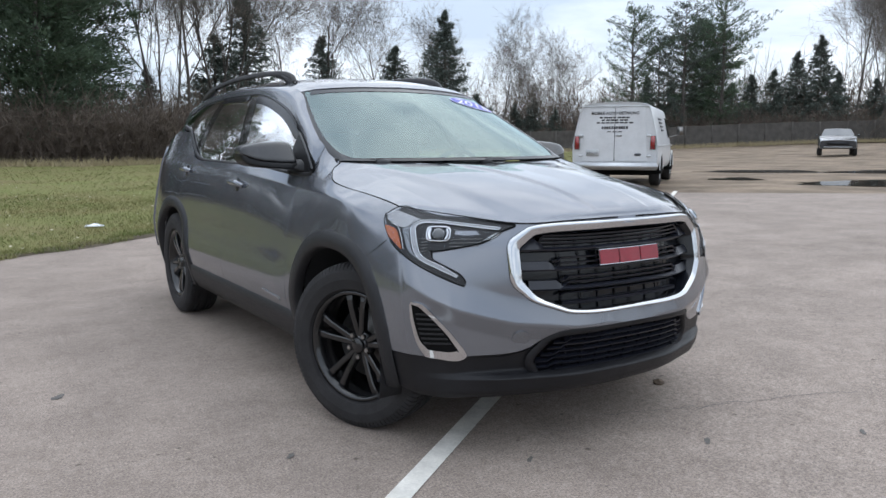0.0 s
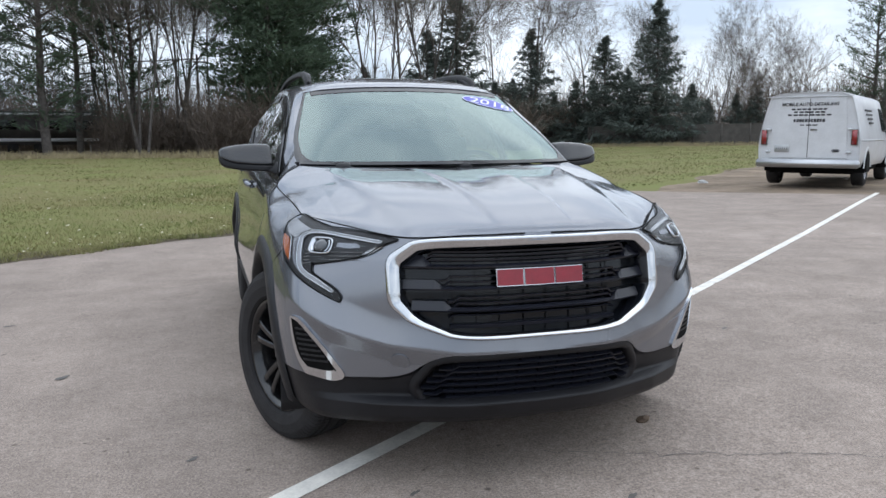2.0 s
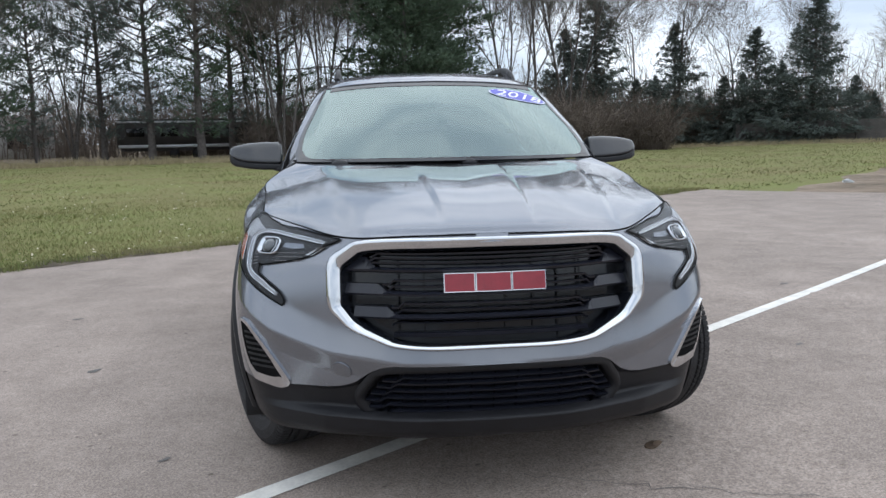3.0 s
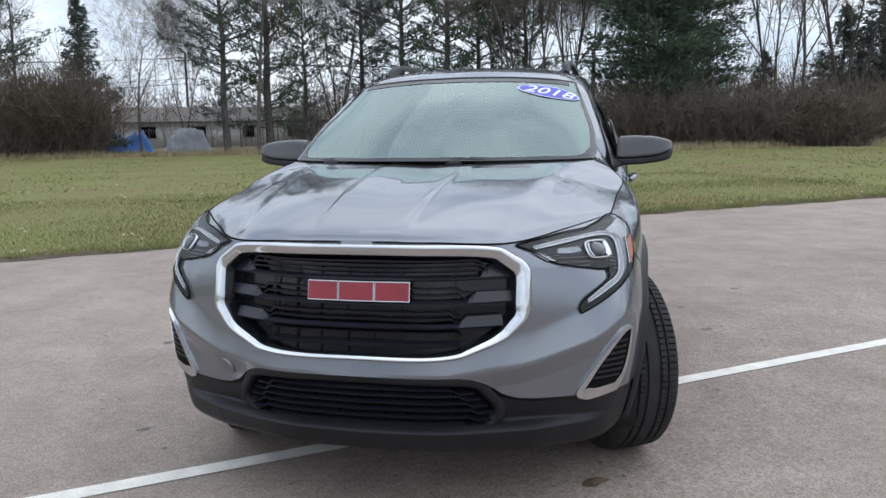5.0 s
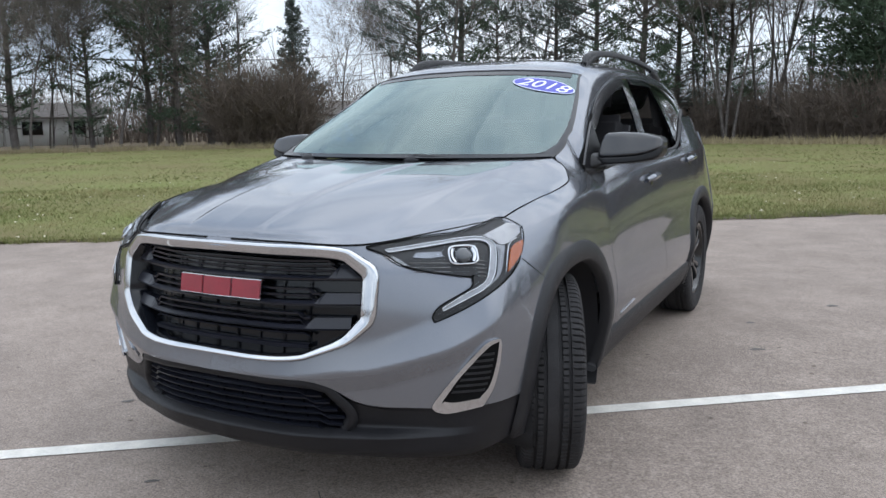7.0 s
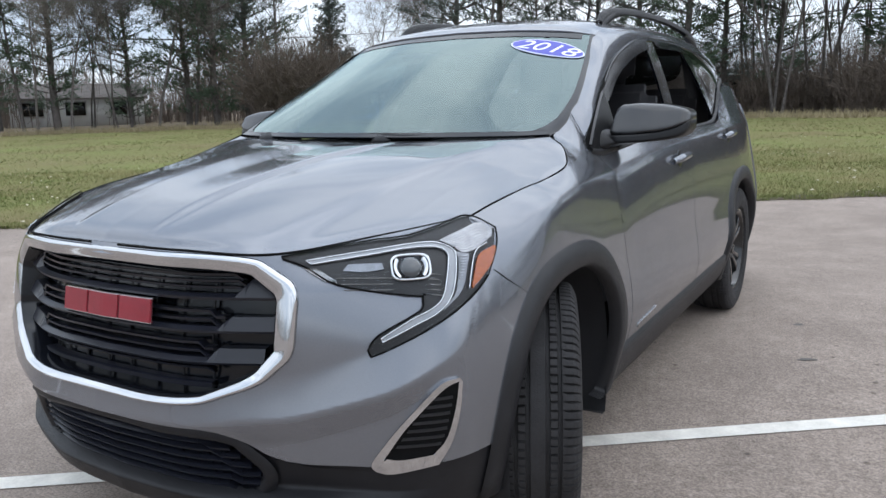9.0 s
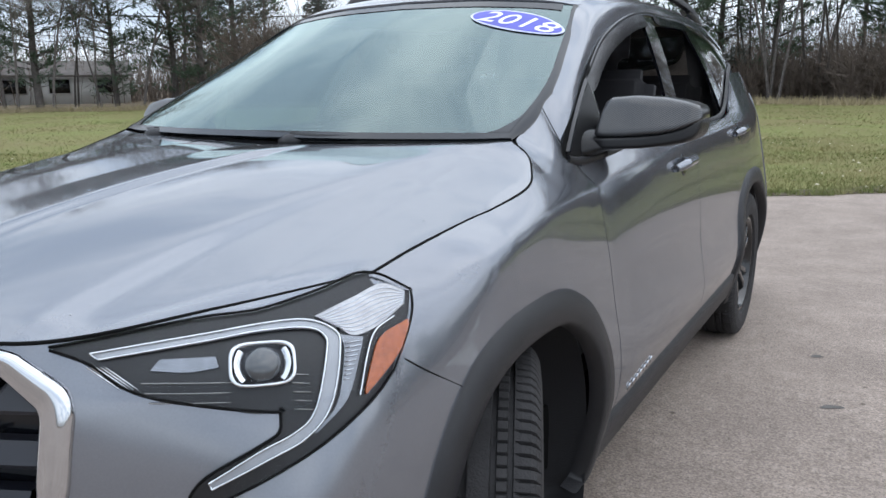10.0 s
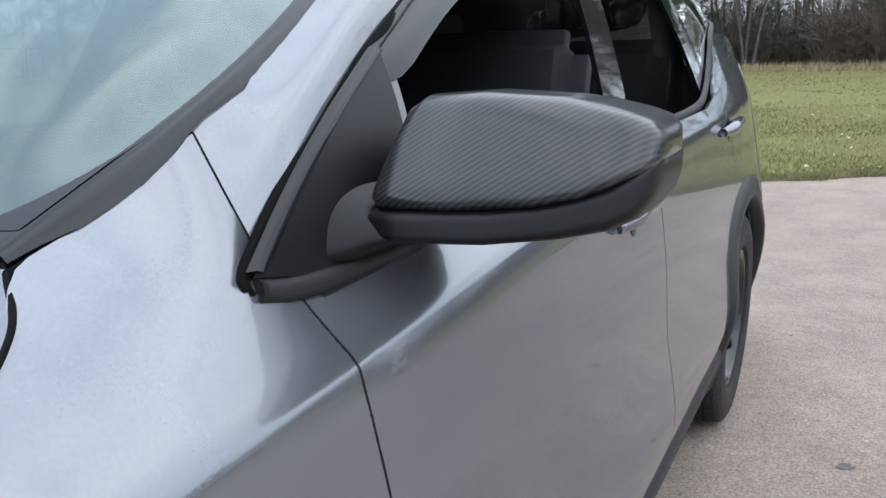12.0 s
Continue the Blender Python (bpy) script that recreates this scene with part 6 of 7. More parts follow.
sticker_at = Vector(glass_point(.61, .795))
sx = Vector((.306, -.012, -.045)).normalized()
sz = Vector(glass_point(.61, .86)) - Vector(glass_point(.61, .73))
sz = (sz - sx * sz.dot(sx)).normalized()
sn = sx.cross(sz).normalized()
if sn.z < 0:
    sn = -sn
frame_m = Matrix((sx, sz, sn)).transposed().to_4x4()
frame_m.translation = sticker_at
stick = new("year_sticker")
stick.parent = suv
stick.matrix_basis = frame_m
tagged(stick, "oval blue sticker with the white year 2018")
glass_g = loft(WS, 160, 160).reshape(-1, 3) - np.array(frame_m.translation)
glass_a, glass_b, glass_h = glass_g @ np.array(sx), glass_g @ np.array(sz), glass_g @ np.array(sn)


def lie_on_glass(me):
    """Bend a flat mesh in the sticker's frame onto the curved glass."""
    for v_ in me.vertices:
        k = int(np.argmin((glass_a - v_.co.x) ** 2 + (glass_b - v_.co.y) ** 2))
        v_.co.z += float(glass_h[k]) + .0035
    me.update()


for nm, rx_, rz_, h_, material in (("sticker_border", .155, .064, .0, STICKER_EDGE), ("sticker_face", .148, .057, .0008, STICKER)):
    rings = [(r_ * rx_ * math.cos(t), r_ * rz_ * math.sin(t), h_) for r_ in np.linspace(.06, 1, 9) for t in np.linspace(0, 2 * np.pi, 48, endpoint=False)]
    face = make(nm, rings, [(i * 48 + j, i * 48 + (j + 1) % 48, i * 48 + 48 + (j + 1) % 48, i * 48 + 48 + j) for i in range(8) for j in range(48)] + [tuple(range(48))], material, stick)
    lie_on_glass(face.data)


def words(text, size, material, parent, m, depth=0.0006, bold=0.0, name="lettering", shear=0.0):
    """Lettering in the built-in face, as a mesh."""
    cu = bpy.data.curves.new(name, "FONT")
    cu.body, cu.size, cu.align_x, cu.align_y, cu.extrude, cu.offset, cu.shear, cu.resolution_u = text, size, "CENTER", "CENTER", depth, bold, shear, 3
    tmp = bpy.data.objects.new(name, cu)
    me = bpy.data.meshes.new_from_object(tmp)
    bpy.data.objects.remove(tmp)
    me.materials.clear()
    me.materials.append(material)
    ob = new(name, me)
    ob.parent = parent
    ob.matrix_basis = m
    return ob


year = words("2018", .104, WHITE_INK, stick, Matrix.Translation((0, 0, 0)), 0.0003, 0.0, "year", .22)
year.data.transform(Matrix.Translation((0, -.003, .0014)) @ Matrix.Diagonal((1.2, 1, 1, 1)))
lie_on_glass(year.data)

# cabin
dash = loft([[(-.70, .42, 1.04), (-.35, .36, 1.06), (0, .34, 1.06), (.35, .36, 1.08), (.70, .42, 1.05)], [(-.70, .72, 1.06), (-.35, .74, 1.07), (0, .74, 1.08), (.35, .72, 1.12), (.70, .72, 1.06)], [(-.70, .86, .93), (-.35, .9, .93), (0, .92, .93), (.35, .9, .95), (.70, .86, .93)], [(-.70, .84, .6), (-.35, .86, .6), (0, .9, .55), (.35, .86, .6), (.70, .84, .6)]], 14, 24)
sheet("dashboard", dash, INTERIOR, suv, 0.01)
for x in (-.37, .37):
    st = new("seat")
    st.parent = suv
    st.matrix_basis = pose(x, 0, 0)
    part("cushion", box_bm((.52, .54, .18), (0, 1.42, .62), .06, 3), SEAT, st)
    bm = box_bm((.50, .16, .66), (0, 0, 0), .06, 3)
    bm.transform(pose(0, 1.78, .98, -14))
    part("backrest", bm, SEAT, st)
    bm = box_bm((.26, .10, .19), (0, 0, 0), .045, 3)
    bm.transform(pose(0, 1.88, 1.40, -10))
    part("headrest", bm, SEAT, st)
bm = box_bm((1.25, .16, .62), (0, 0, 0), .06, 3)
bm.transform(pose(0, 2.62, .98, -14))
part("rear_bench", bm, SEAT, suv)
v, f = [], []
for i in range(40):
    a = 2 * math.pi * i / 40
    for j in range(8):
        b_ = 2 * math.pi * j / 8
        v.append(((.18 + .016 * math.cos(b_)) * math.cos(a), .016 * math.sin(b_), (.18 + .016 * math.cos(b_)) * math.sin(a)))
f = [(i * 8 + j, ((i + 1) % 40) * 8 + j, ((i + 1) % 40) * 8 + (j + 1) % 8, i * 8 + (j + 1) % 8) for i in range(40) for j in range(8)]
wh = make("steering_wheel", v, f, INTERIOR, suv)
wh.matrix_basis = pose(.37, 1.0, 1.0, 24)
part("mirror_mount", box_bm((.058, .05, .085), (0, .905, 1.400), .015), INTERIOR, suv)
for side in (1, -1):
    make("rear_trim", [(side * .61, 2.75, .9), (side * .56, 3.5, .9), (side * .47, 3.36, 1.52), (side * .50, 2.75, 1.52)], [(0, 1, 2, 3)], INTERIOR, suv)
make("headliner", [(-.5, 1.1, 1.49), (.5, 1.1, 1.49), (.5, 3.2, 1.50), (-.5, 3.2, 1.50)], [(0, 3, 2, 1)], SEAT, suv)
make("cabin_floor", [(-.72, .5, .47), (.72, .5, .47), (.72, 3.3, .47), (-.72, 3.3, .47)], [(0, 1, 2, 3)], INTERIOR, suv)
make("firewall", [(-.72, .42, .4), (.72, .42, .4), (.68, .40, 1.07), (-.68, .40, 1.07)], [(0, 1, 2, 3)], INTERIOR, suv)


# ---- the white van ----
VAN_WHITE = mat("weathered_white_paint", (0.60, 0.61, 0.625), 0.4, 0, 0.08, 3.0, coat=0.3)
DARK_GLASS = mat("dark_window_glass", (0.012, 0.014, 0.016), 0.05, 0, 0.2, 4.0)
PRINT = mat("dark_sign_print", (0.05, 0.05, 0.055), 0.6, 0, 0.1, 20.0)
PLATE = mat("pale_number_plate", (0.45, 0.46, 0.46), 0.5, 0, 0.15, 60.0)
ROOF_GREY = mat("brown_grey_shingles", (0.13, 0.115, 0.105), 0.9, 0, 0.3, 3.0, 0.4, 20.0)
SIDING = mat("pale_house_siding", (0.62, 0.62, 0.61), 0.7, 0, 0.1, 1.5)
FENCE_WOOD = mat("weathered_grey_fence_wood", (0.092, 0.084, 0.076), 0.9, 0, 0.3, 2.0, 0.4, 30.0)
BLUE_TARP = mat("bright_blue_tarpaulin", (0.02, 0.12, 0.38), 0.5, 0, 0.3, 1.5, 0.5, 6.0)
GREY_TARP = mat("grey_tarpaulin", (0.28, 0.29, 0.31), 0.6, 0, 0.3, 1.5, 0.5, 6.0)
CAMPER = mat("dark_brown_camper_skin", (0.05, 0.045, 0.042), 0.5, 0, 0.3, 1.5)
DARK_CAR = mat("black_car_paint", (0.02, 0.021, 0.025), 0.25, 0.2, 0.2, 6.0, coat=1.0)
CABLE = mat("black_cable_sheath", (0.02, 0.02, 0.02), 0.8, 0, 0.1, 5.0)


def simple_wheel(parent, x, y, r, wdt, out):
    wh_ = new("wheel")
    wh_.parent = parent
    wh_.matrix_basis = pose(x, y, r, 0, 0, 0 if out > 0 else 180)
    v, f = lathe([(r * .6, -wdt / 2), (r * .93, -wdt / 2), (r, -wdt * .38), (r, wdt * .38), (r * .93, wdt / 2), (r * .6, wdt / 2)], 32)
    make("tyre", v, f, RUBBER, wh_)
    v, f = lathe([(0, wdt * .42), (r * .25, wdt * .44), (r * .3, wdt * .3), (r * .52, wdt * .3), (r * .6, wdt * .48), (r * .6, -wdt * .4)], 28)
    make("rim", v, f, SATIN, wh_)


van_xy = (11.1, 10.15)
van = thing("van", pose(*van_xy, float(ground_z(*van_xy)) + .02, 0, 0, -53.7), "old white panel van with dark sign lettering on its rear doors", "van")
VAN_SIDE = [(.93, .42), (.985, .55), (1.0, .78), (.995, 1.0), (.965, 1.2), (.90, 1.5), (.83, 1.78), (.775, 1.90), (.62, 1.965), (.3, 1.99), (0, 1.995)]


def van_section(y, w_=1.0, h_=1.0, lo=0.0):
    p = crom([(x * w_, .42 + lo + (z - .42) * h_) for x, z in VAN_SIDE], np.linspace(0, 1, 30))
    half = np.array([(x, y, z) for x, z in p])
    return np.concatenate([half, mirrored(half, -1)[-2::-1]])


secs = [van_section(0.04, .965, .985), van_section(.0, .985, .995), van_section(.10), van_section(1.0), van_section(2.4), van_section(3.3), van_section(3.7, 1, .995), van_section(4.1, .985, .86), van_section(4.45, .96, .58), van_section(5.1, .94, .50), van_section(5.25, .88, .42)]
sheet("body", np.array(secs), VAN_WHITE, van, 0, flip=True)
for k, sec in ((0, secs[0]), (1, secs[-1])):
    c = sec.mean(0)
    make("rear_panel" if k == 0 else "front_panel", [*sec, c], [((i + 1) % len(sec), i, len(sec)) if k == 0 else (i, (i + 1) % len(sec), len(sec)) for i in range(len(sec))], VAN_WHITE, van, smooth=False)
part("rain_gutter", box_bm((1.66, .03, .02), (0, .0, 1.895), .006), VAN_WHITE, van)


def rear(name, x0, x1, z0, z1, d, material, parent=van, bev=.008, label=""):
    """A flat fitting on the upright rear face."""
    return part(name, box_bm((x1 - x0, d, z1 - z0), ((x0 + x1) / 2, .035 - d / 2, (z0 + z1) / 2), min(bev, d * .45)), material, parent, label)


for x0, x1 in ((-.76, -.006), (.006, .76)):
    bm = bmesh.new()
    vs = [bm.verts.new(p) for p in ((x0, .012, .62), (x1, .012, .62), (x1 * (.90 if abs(x1) > .1 else 1), .012, 1.86), (x0 * (.90 if abs(x0) > .1 else 1), .012, 1.86))]
    bm.faces.new(vs)
    ex = bmesh.ops.extrude_face_region(bm, geom=bm.faces[:])
    for v_ in [g_ for g_ in ex["geom"] if isinstance(g_, bmesh.types.BMVert)]:
        v_.co.y += .05
    bmesh.ops.recalc_face_normals(bm, faces=bm.faces[:])
    part("rear_door", bm, VAN_WHITE, van, "", False)
rear("door_gap", -.006, .006, .62, 1.86, .030, SHADOW_BLACK)
rear("door_handle", .03, .17, 1.20, 1.225, .06, STEEL)
for x in (-.93, .83):
    rear("tail_lamp", x, x + .10, .90, 1.20, .05, RED_LENS)
    rear("lamp_rim", x - .012, x + .112, .885, 1.215, .035, STEEL)
for sx_ in (-1, 1):
    for z in (.72, 1.19):
        rear("hinge", *sorted((sx_ * .74, sx_ * .84)), z, z + .05, .05, VAN_WHITE)
rear("number_plate", -.66, -.36, .735, .885, .045, PLATE)
for k in range(6):
    rear("plate_bar", -.63 + k * .042, -.60 + k * .042, .78, .84, .05, PRINT)
rear("maker_oval", .46, .62, .74, .80, .045, PRINT, bev=.02)
part("bumper", box_bm((2.02, .16, .17), (0, -.02, .50), .03, 3), SATIN, van, "white and steel rear bumper")
part("underside", box_bm((1.6, 4.6, .2), (0, 2.6, .38)), SHADOW_BLACK, van)
sign = Matrix.Translation((0, .0, 1.735)) @ Matrix.Rotation(radians(90), 4, "X")
words("MOBILE AUTO DETAILING", .094, PRINT, van, sign, .004, .0012, "sign_lettering", .1)
for wd_, z, hh in ((.72, 1.635, .034), (.62, 1.575, .034), (.86, 1.515, .034), (.62, 1.40, .065), (.36, 1.305, .022)):
    n_ = int(wd_ / (.10 if hh < .05 else .055))
    x = -wd_ / 2
    for k in range(n_):
        step_ = wd_ / n_
        rear("sign_bar", x + step_ * .06, x + step_ * (.9 if k % 3 else .75), z - hh / 2, z + hh / 2, .028, PRINT, bev=.001)
        x += step_
for sd in (-1, 1):
    for y in (1.05, 4.35):
        simple_wheel(van, sd * .86, y, .37, .24, sd)
        g = []
        for rad, off in ((.38, -.02), (.40, .012), (.46, .014), (.48, .0)):
            g.append([(sd * (1.0 + off), y + rad * math.cos(radians(a)), max(.40, .37 + rad * math.sin(radians(a)))) for a in np.linspace(0, 180, 24)])
        sheet("wheel_arch", np.array(g), VAN_WHITE, van, 0, flip=sd < 0)
        v, f = [], []
        for k, xx in enumerate((1.004, .6)):
            v += [(sd * xx, y + .385 * math.cos(radians(a)), max(.30, .37 + .385 * math.sin(radians(a)))) for a in np.linspace(-12, 192, 24)]
        make("wheel_well", v, [(i, i + 1, 25 + i, 24 + i) for i in range(23)] + [tuple(range(24))[::-1 if sd > 0 else 1]], SHADOW_BLACK, van)
    pan = [[(sd * .985, 3.05, 1.18), (sd * .985, 3.75, 1.16), (sd * .975, 3.95, 1.16)], [(sd * .86, 3.1, 1.70), (sd * .86, 3.5, 1.69), (sd * .87, 3.62, 1.64)]]
    sheet("cab_window", loft(pan, 8, 10), DARK_GLASS, van, .006, flip=sd < 0)
    for k in range(4):
        z = 1.62 - k * .09
        part("side_sign_bar", box_bm((.012, .9 - .12 * k, .04), (sd * (.885 + .026 * k), 1.5, z)), PRINT, van, "", False)
    part("side_moulding", box_bm((.02, 4.2, .035), (sd * 1.0, 2.2, .98), .008), VAN_WHITE, van)
    tube("mirror_arm", [(sd * .97, 3.75, 1.2), (sd * 1.2, 3.72, 1.26), (sd * 1.24, 3.72, 1.34)], .014, STEEL, van, 6)
    part("mirror_head", box_bm((.16, .05, .24), (sd * 1.25, 3.70, 1.36), .02), STEEL, van)

# ---- the dark car at the far side of the yard ----
fx, fy = 37.6, 20.0
far_car = thing("car", pose(fx, fy, float(ground_z(fx, fy)), 0, 0, -58), "small dark grey car with a pale hood, parked on dirt", "car")
CAR_SEC = [(-2.0, .78, .35, .72), (-1.95, .84, .32, .78), (-1.3, .90, .30, .90), (-.9, .91, .28, 1.0), (.6, .91, .28, 1.02), (1.6, .90, .30, 1.02), (2.1, .80, .36, .95)]
rows = []
for y, hw, z0, z1 in CAR_SEC:
    prof = crom([(hw * .9, z0), (hw, z0 + .12), (hw, (z0 + z1) / 2), (hw * .95, z1 - .06), (hw * .82, z1), (0, z1 + .03)], np.linspace(0, 1, 16))
    half = np.array([(x, y, z) for x, z in prof])
    rows.append(np.concatenate([half, mirrored(half, -1)[-2::-1]]))
sheet("body", crom(np.array(rows), np.linspace(0, 1, 30)), DARK_CAR, far_car, 0, flip=True)
make("front_panel", [*rows[0], rows[0].mean(0)], [((i + 1) % 31, i, 31) for i in range(31)], DARK_CAR, far_car)
cab = loft([[(-.78, -.85, 1.0), (0, -.98, 1.03), (.78, -.85, 1.0)], [(-.62, -.15, 1.37), (0, -.22, 1.40), (.62, -.15, 1.37)]], 8, 12)
sheet("windscreen", cab, mat("grey_reflecting_screen", (0.11, 0.12, 0.13), 0.06, 0.5, 0.1, 2.0), far_car)
sheet("roof", loft([[(-.62, -.15, 1.37), (0, -.22, 1.40), (.62, -.15, 1.37)], [(-.6, 1.3, 1.36), (0, 1.3, 1.40), (.6, 1.3, 1.36)], [(-.7, 2.0, 1.0), (0, 2.1, 1.0), (.7, 2.0, 1.0)]], 10, 12), DARK_CAR, far_car)
for sd in (-1, 1):
    sheet("side_window", loft([[(sd * .8, -.8, 1.0), (sd * .82, .6, 1.02), (sd * .76, 1.8, 1.03)], [(sd * .63, -.15, 1.36), (sd * .63, .6, 1.38), (sd * .6, 1.35, 1.35)]], 6, 10), DARK_GLASS, far_car, 0, flip=sd > 0)
    part("headlight", box_bm((.34, .08, .10), (sd * .66, -1.93, .74), .03), WHITE_LENS, far_car)
    part("mirror", box_bm((.16, .08, .10), (sd * .98, -.6, 1.04), .03), DARK_CAR, far_car)
    for y in (-1.3, 1.3):
        simple_wheel(far_car, sd * .80, y, .33, .2, sd)
part("grille", box_bm((1.0, .05, .16), (0, -2.0, .62), .02), GLOSS_BLACK, far_car)
part("bumper_strip", box_bm((1.3, .05, .05), (0, -2.0, .44), .015), SATIN, far_car)

# ---- fence, houses and yard things behind the lawn ----
fence = thing("fence", pose(0, 0, 0), "weathered grey wooden board fence beyond the lawn", "fence")
F0, F1 = np.array([34.0, 63.5]), np.array([78.0, 28.0])
f_len = float(np.linalg.norm(F1 - F0))
f_dir = (F1 - F0) / f_len
f_rot = math.degrees(math.atan2(f_dir[1], f_dir[0]))
post_me = None
for k in range(int(f_len / 2.4) + 1):
    p = F0 + f_dir * 2.4 * k
    gz_ = float(ground_z(*p))
    if post_me is None:
        po = part("post", box_bm((.12, .12, 2.0), (0, 0, .9), .01), FENCE_WOOD, fence)
        post_me = po.data
    else:
        po = new("post", post_me)
        po.parent = fence
    po.matrix_basis = pose(*p, gz_, 0, 0, f_rot)
bd_v, bd_f = [], []
r_ = np.random.default_rng(11)
for k in range(int(f_len / .15)):
    p = F0 + f_dir * (.15 * k + .07)
    z0 = float(ground_z(*p)) + .04
    h_ = 1.82 + r_.normal(0, .015)
    n_ = np.array([-f_dir[1], f_dir[0]]) * (.02 + r_.normal(0, .004))
    b0 = len(bd_v)
    for q, z in ((-.069, z0), (.069, z0), (.069, z0 + h_), (0, z0 + h_ + .03), (-.069, z0 + h_)):
        for t in (-1, 1):
            w2 = p + f_dir * q + n_ * (t + 2)
            bd_v.append((w2[0], w2[1], z))
    bd_f += [(b0, b0 + 2, b0 + 4, b0 + 6, b0 + 8), (b0 + 1, b0 + 9, b0 + 7, b0 + 5, b0 + 3)]
tagged(make("board", bd_v, bd_f, FENCE_WOOD, fence, smooth=False), kind="stuff")


def bearing(az, dist):
    x, y = dist * math.sin(radians(az)), -3 + dist * math.cos(radians(az))
    return x, y, float(ground_z(x, y))


def house(az, dist, width, depth, wall_h, roof_h, wall, roof, label, windows, name="house"):
    """A low gabled house that faces the lot."""
    x, y, z = bearing(az, dist)
    hs = thing(name, pose(x, y, z - .1, 0, 0, -az), label, "house")
    part("wall", box_bm((width, depth, wall_h), (0, depth / 2, wall_h / 2), .02), wall, hs)
    w2, d0, d1 = width / 2 + .35, -.4, depth + .4
    make("roof", [(-w2, d0, wall_h - .05), (w2, d0, wall_h - .05), (w2, d1, wall_h - .05), (-w2, d1, wall_h - .05), (-w2 + .2, depth / 2, wall_h + roof_h), (w2 - .2, depth / 2, wall_h + roof_h),
                  (-w2, d0, wall_h - .2), (w2, d0, wall_h - .2)], [(0, 1, 5, 4), (2, 3, 4, 5), (1, 2, 5), (3, 0, 4), (6, 7, 1, 0), (3, 2, 1, 0)], roof, hs, smooth=False)
    for wx, wz, ww, wh2 in windows:
        win = part("window", box_bm((ww + .16, .08, wh2 + .16), (wx, -.03, wz), .015), VAN_WHITE, hs)
        part("pane", box_bm((ww, .05, wh2), (wx, -.06, wz), .005), DARK_GLASS, win)
    return hs


house(-27.5, 72, 18, 7, 2.5, 1.3, SIDING, ROOF_GREY, "long pale single-storey house with a brown-grey roof", [(-6.5, 1.5, 1.2, 1.0), (-2.5, 1.5, 1.6, 1.0), (2.0, 1.5, 1.0, 1.0), (6.2, 1.5, 1.4, 1.0)])
house(-54, 66, 9.5, 6, 2.4, 1.1, SIDING, ROOF_GREY, "small pale house with dark windows behind bare trees", [(-3.2, 1.5, 1.5, 1.0), (-.2, 1.5, 1.4, 1.0), (2.9, 1.5, 1.2, 1.0)])
house(8.5, 92, 14, 7, 2.5, 1.5, SIDING, ROOF_GREY, "pale house half hidden behind the woods", [(-4, 1.5, 1.4, 1.0), (3, 1.5, 1.4, 1.0)])
x, y, z = bearing(-12.2, 60)
camper = thing("camper", pose(x, y, z, 0, 0, 10), "long dark camper trailer with pale stripes behind the trees", "camper")
part("shell", box_bm((9.4, 2.4, 2.3), (0, 1.2, 1.75), .25, 4), CAMPER, camper)
part("skirt_stripe", box_bm((9.2, .04, .22), (0, -.01, .95), .01), VAN_WHITE, camper)
part("roof_stripe", box_bm((9.2, .06, .14), (0, -.01, 2.7), .01), VAN_WHITE, camper)
for wx in (-3.4, -1.1, 1.6, 3.6):
    part("window", box_bm((1.2, .06, .6), (wx, -.02, 1.95), .02), DARK_GLASS, camper)
for sd in (-.5, .5):
    part("tyre", box_bm((.7, .25, .7), (sd * 1.6, .1, .35), .12, 3), RUBBER, camper)
part("jack", box_bm((.1, .1, .62), (4.0, .5, .31)), STEEL, camper)


def heap(name, az, dist, wdt, hgt, material, label, seed):
    """Something lumpy under a draped sheet."""
    rr_ = np.random.default_rng(seed)
    x, y, z = bearing(az, dist)
    g = np.zeros((24, 14, 3))
    for i in range(24):
        for j in range(14):
            u, v = i / 23, j / 13
            edge = min(1, 6 * u, 6 * (1 - u)) * min(1, 4 * v, 4 * (1 - v))
            lump = .75 + .25 * math.sin(u * 5 + seed) + .08 * rr_.normal()
            g[i, j] = ((u - .5) * wdt, (v - .5) * 2.2, hgt * edge * lump)
    ob = sheet(name, g, material, None, .02, flip=True)
    ob.matrix_basis = pose(x, y, z - .05, 0, 0, -az)
    return tagged(ob, label, "tarpaulin")


heap("tarpaulin", -34.2, 56, 4.0, 2.0, BLUE_TARP, "bright blue tarpaulin draped over stored goods", 2)
heap("tarpaulin", -30.0, 57, 3.4, 1.6, GREY_TARP, "grey tarpaulin draped over a heap", 5)
heap("tarpaulin", -38.0, 57, 2.4, 1.5, BLUE_TARP, "dark blue tarpaulin over stored goods", 8)

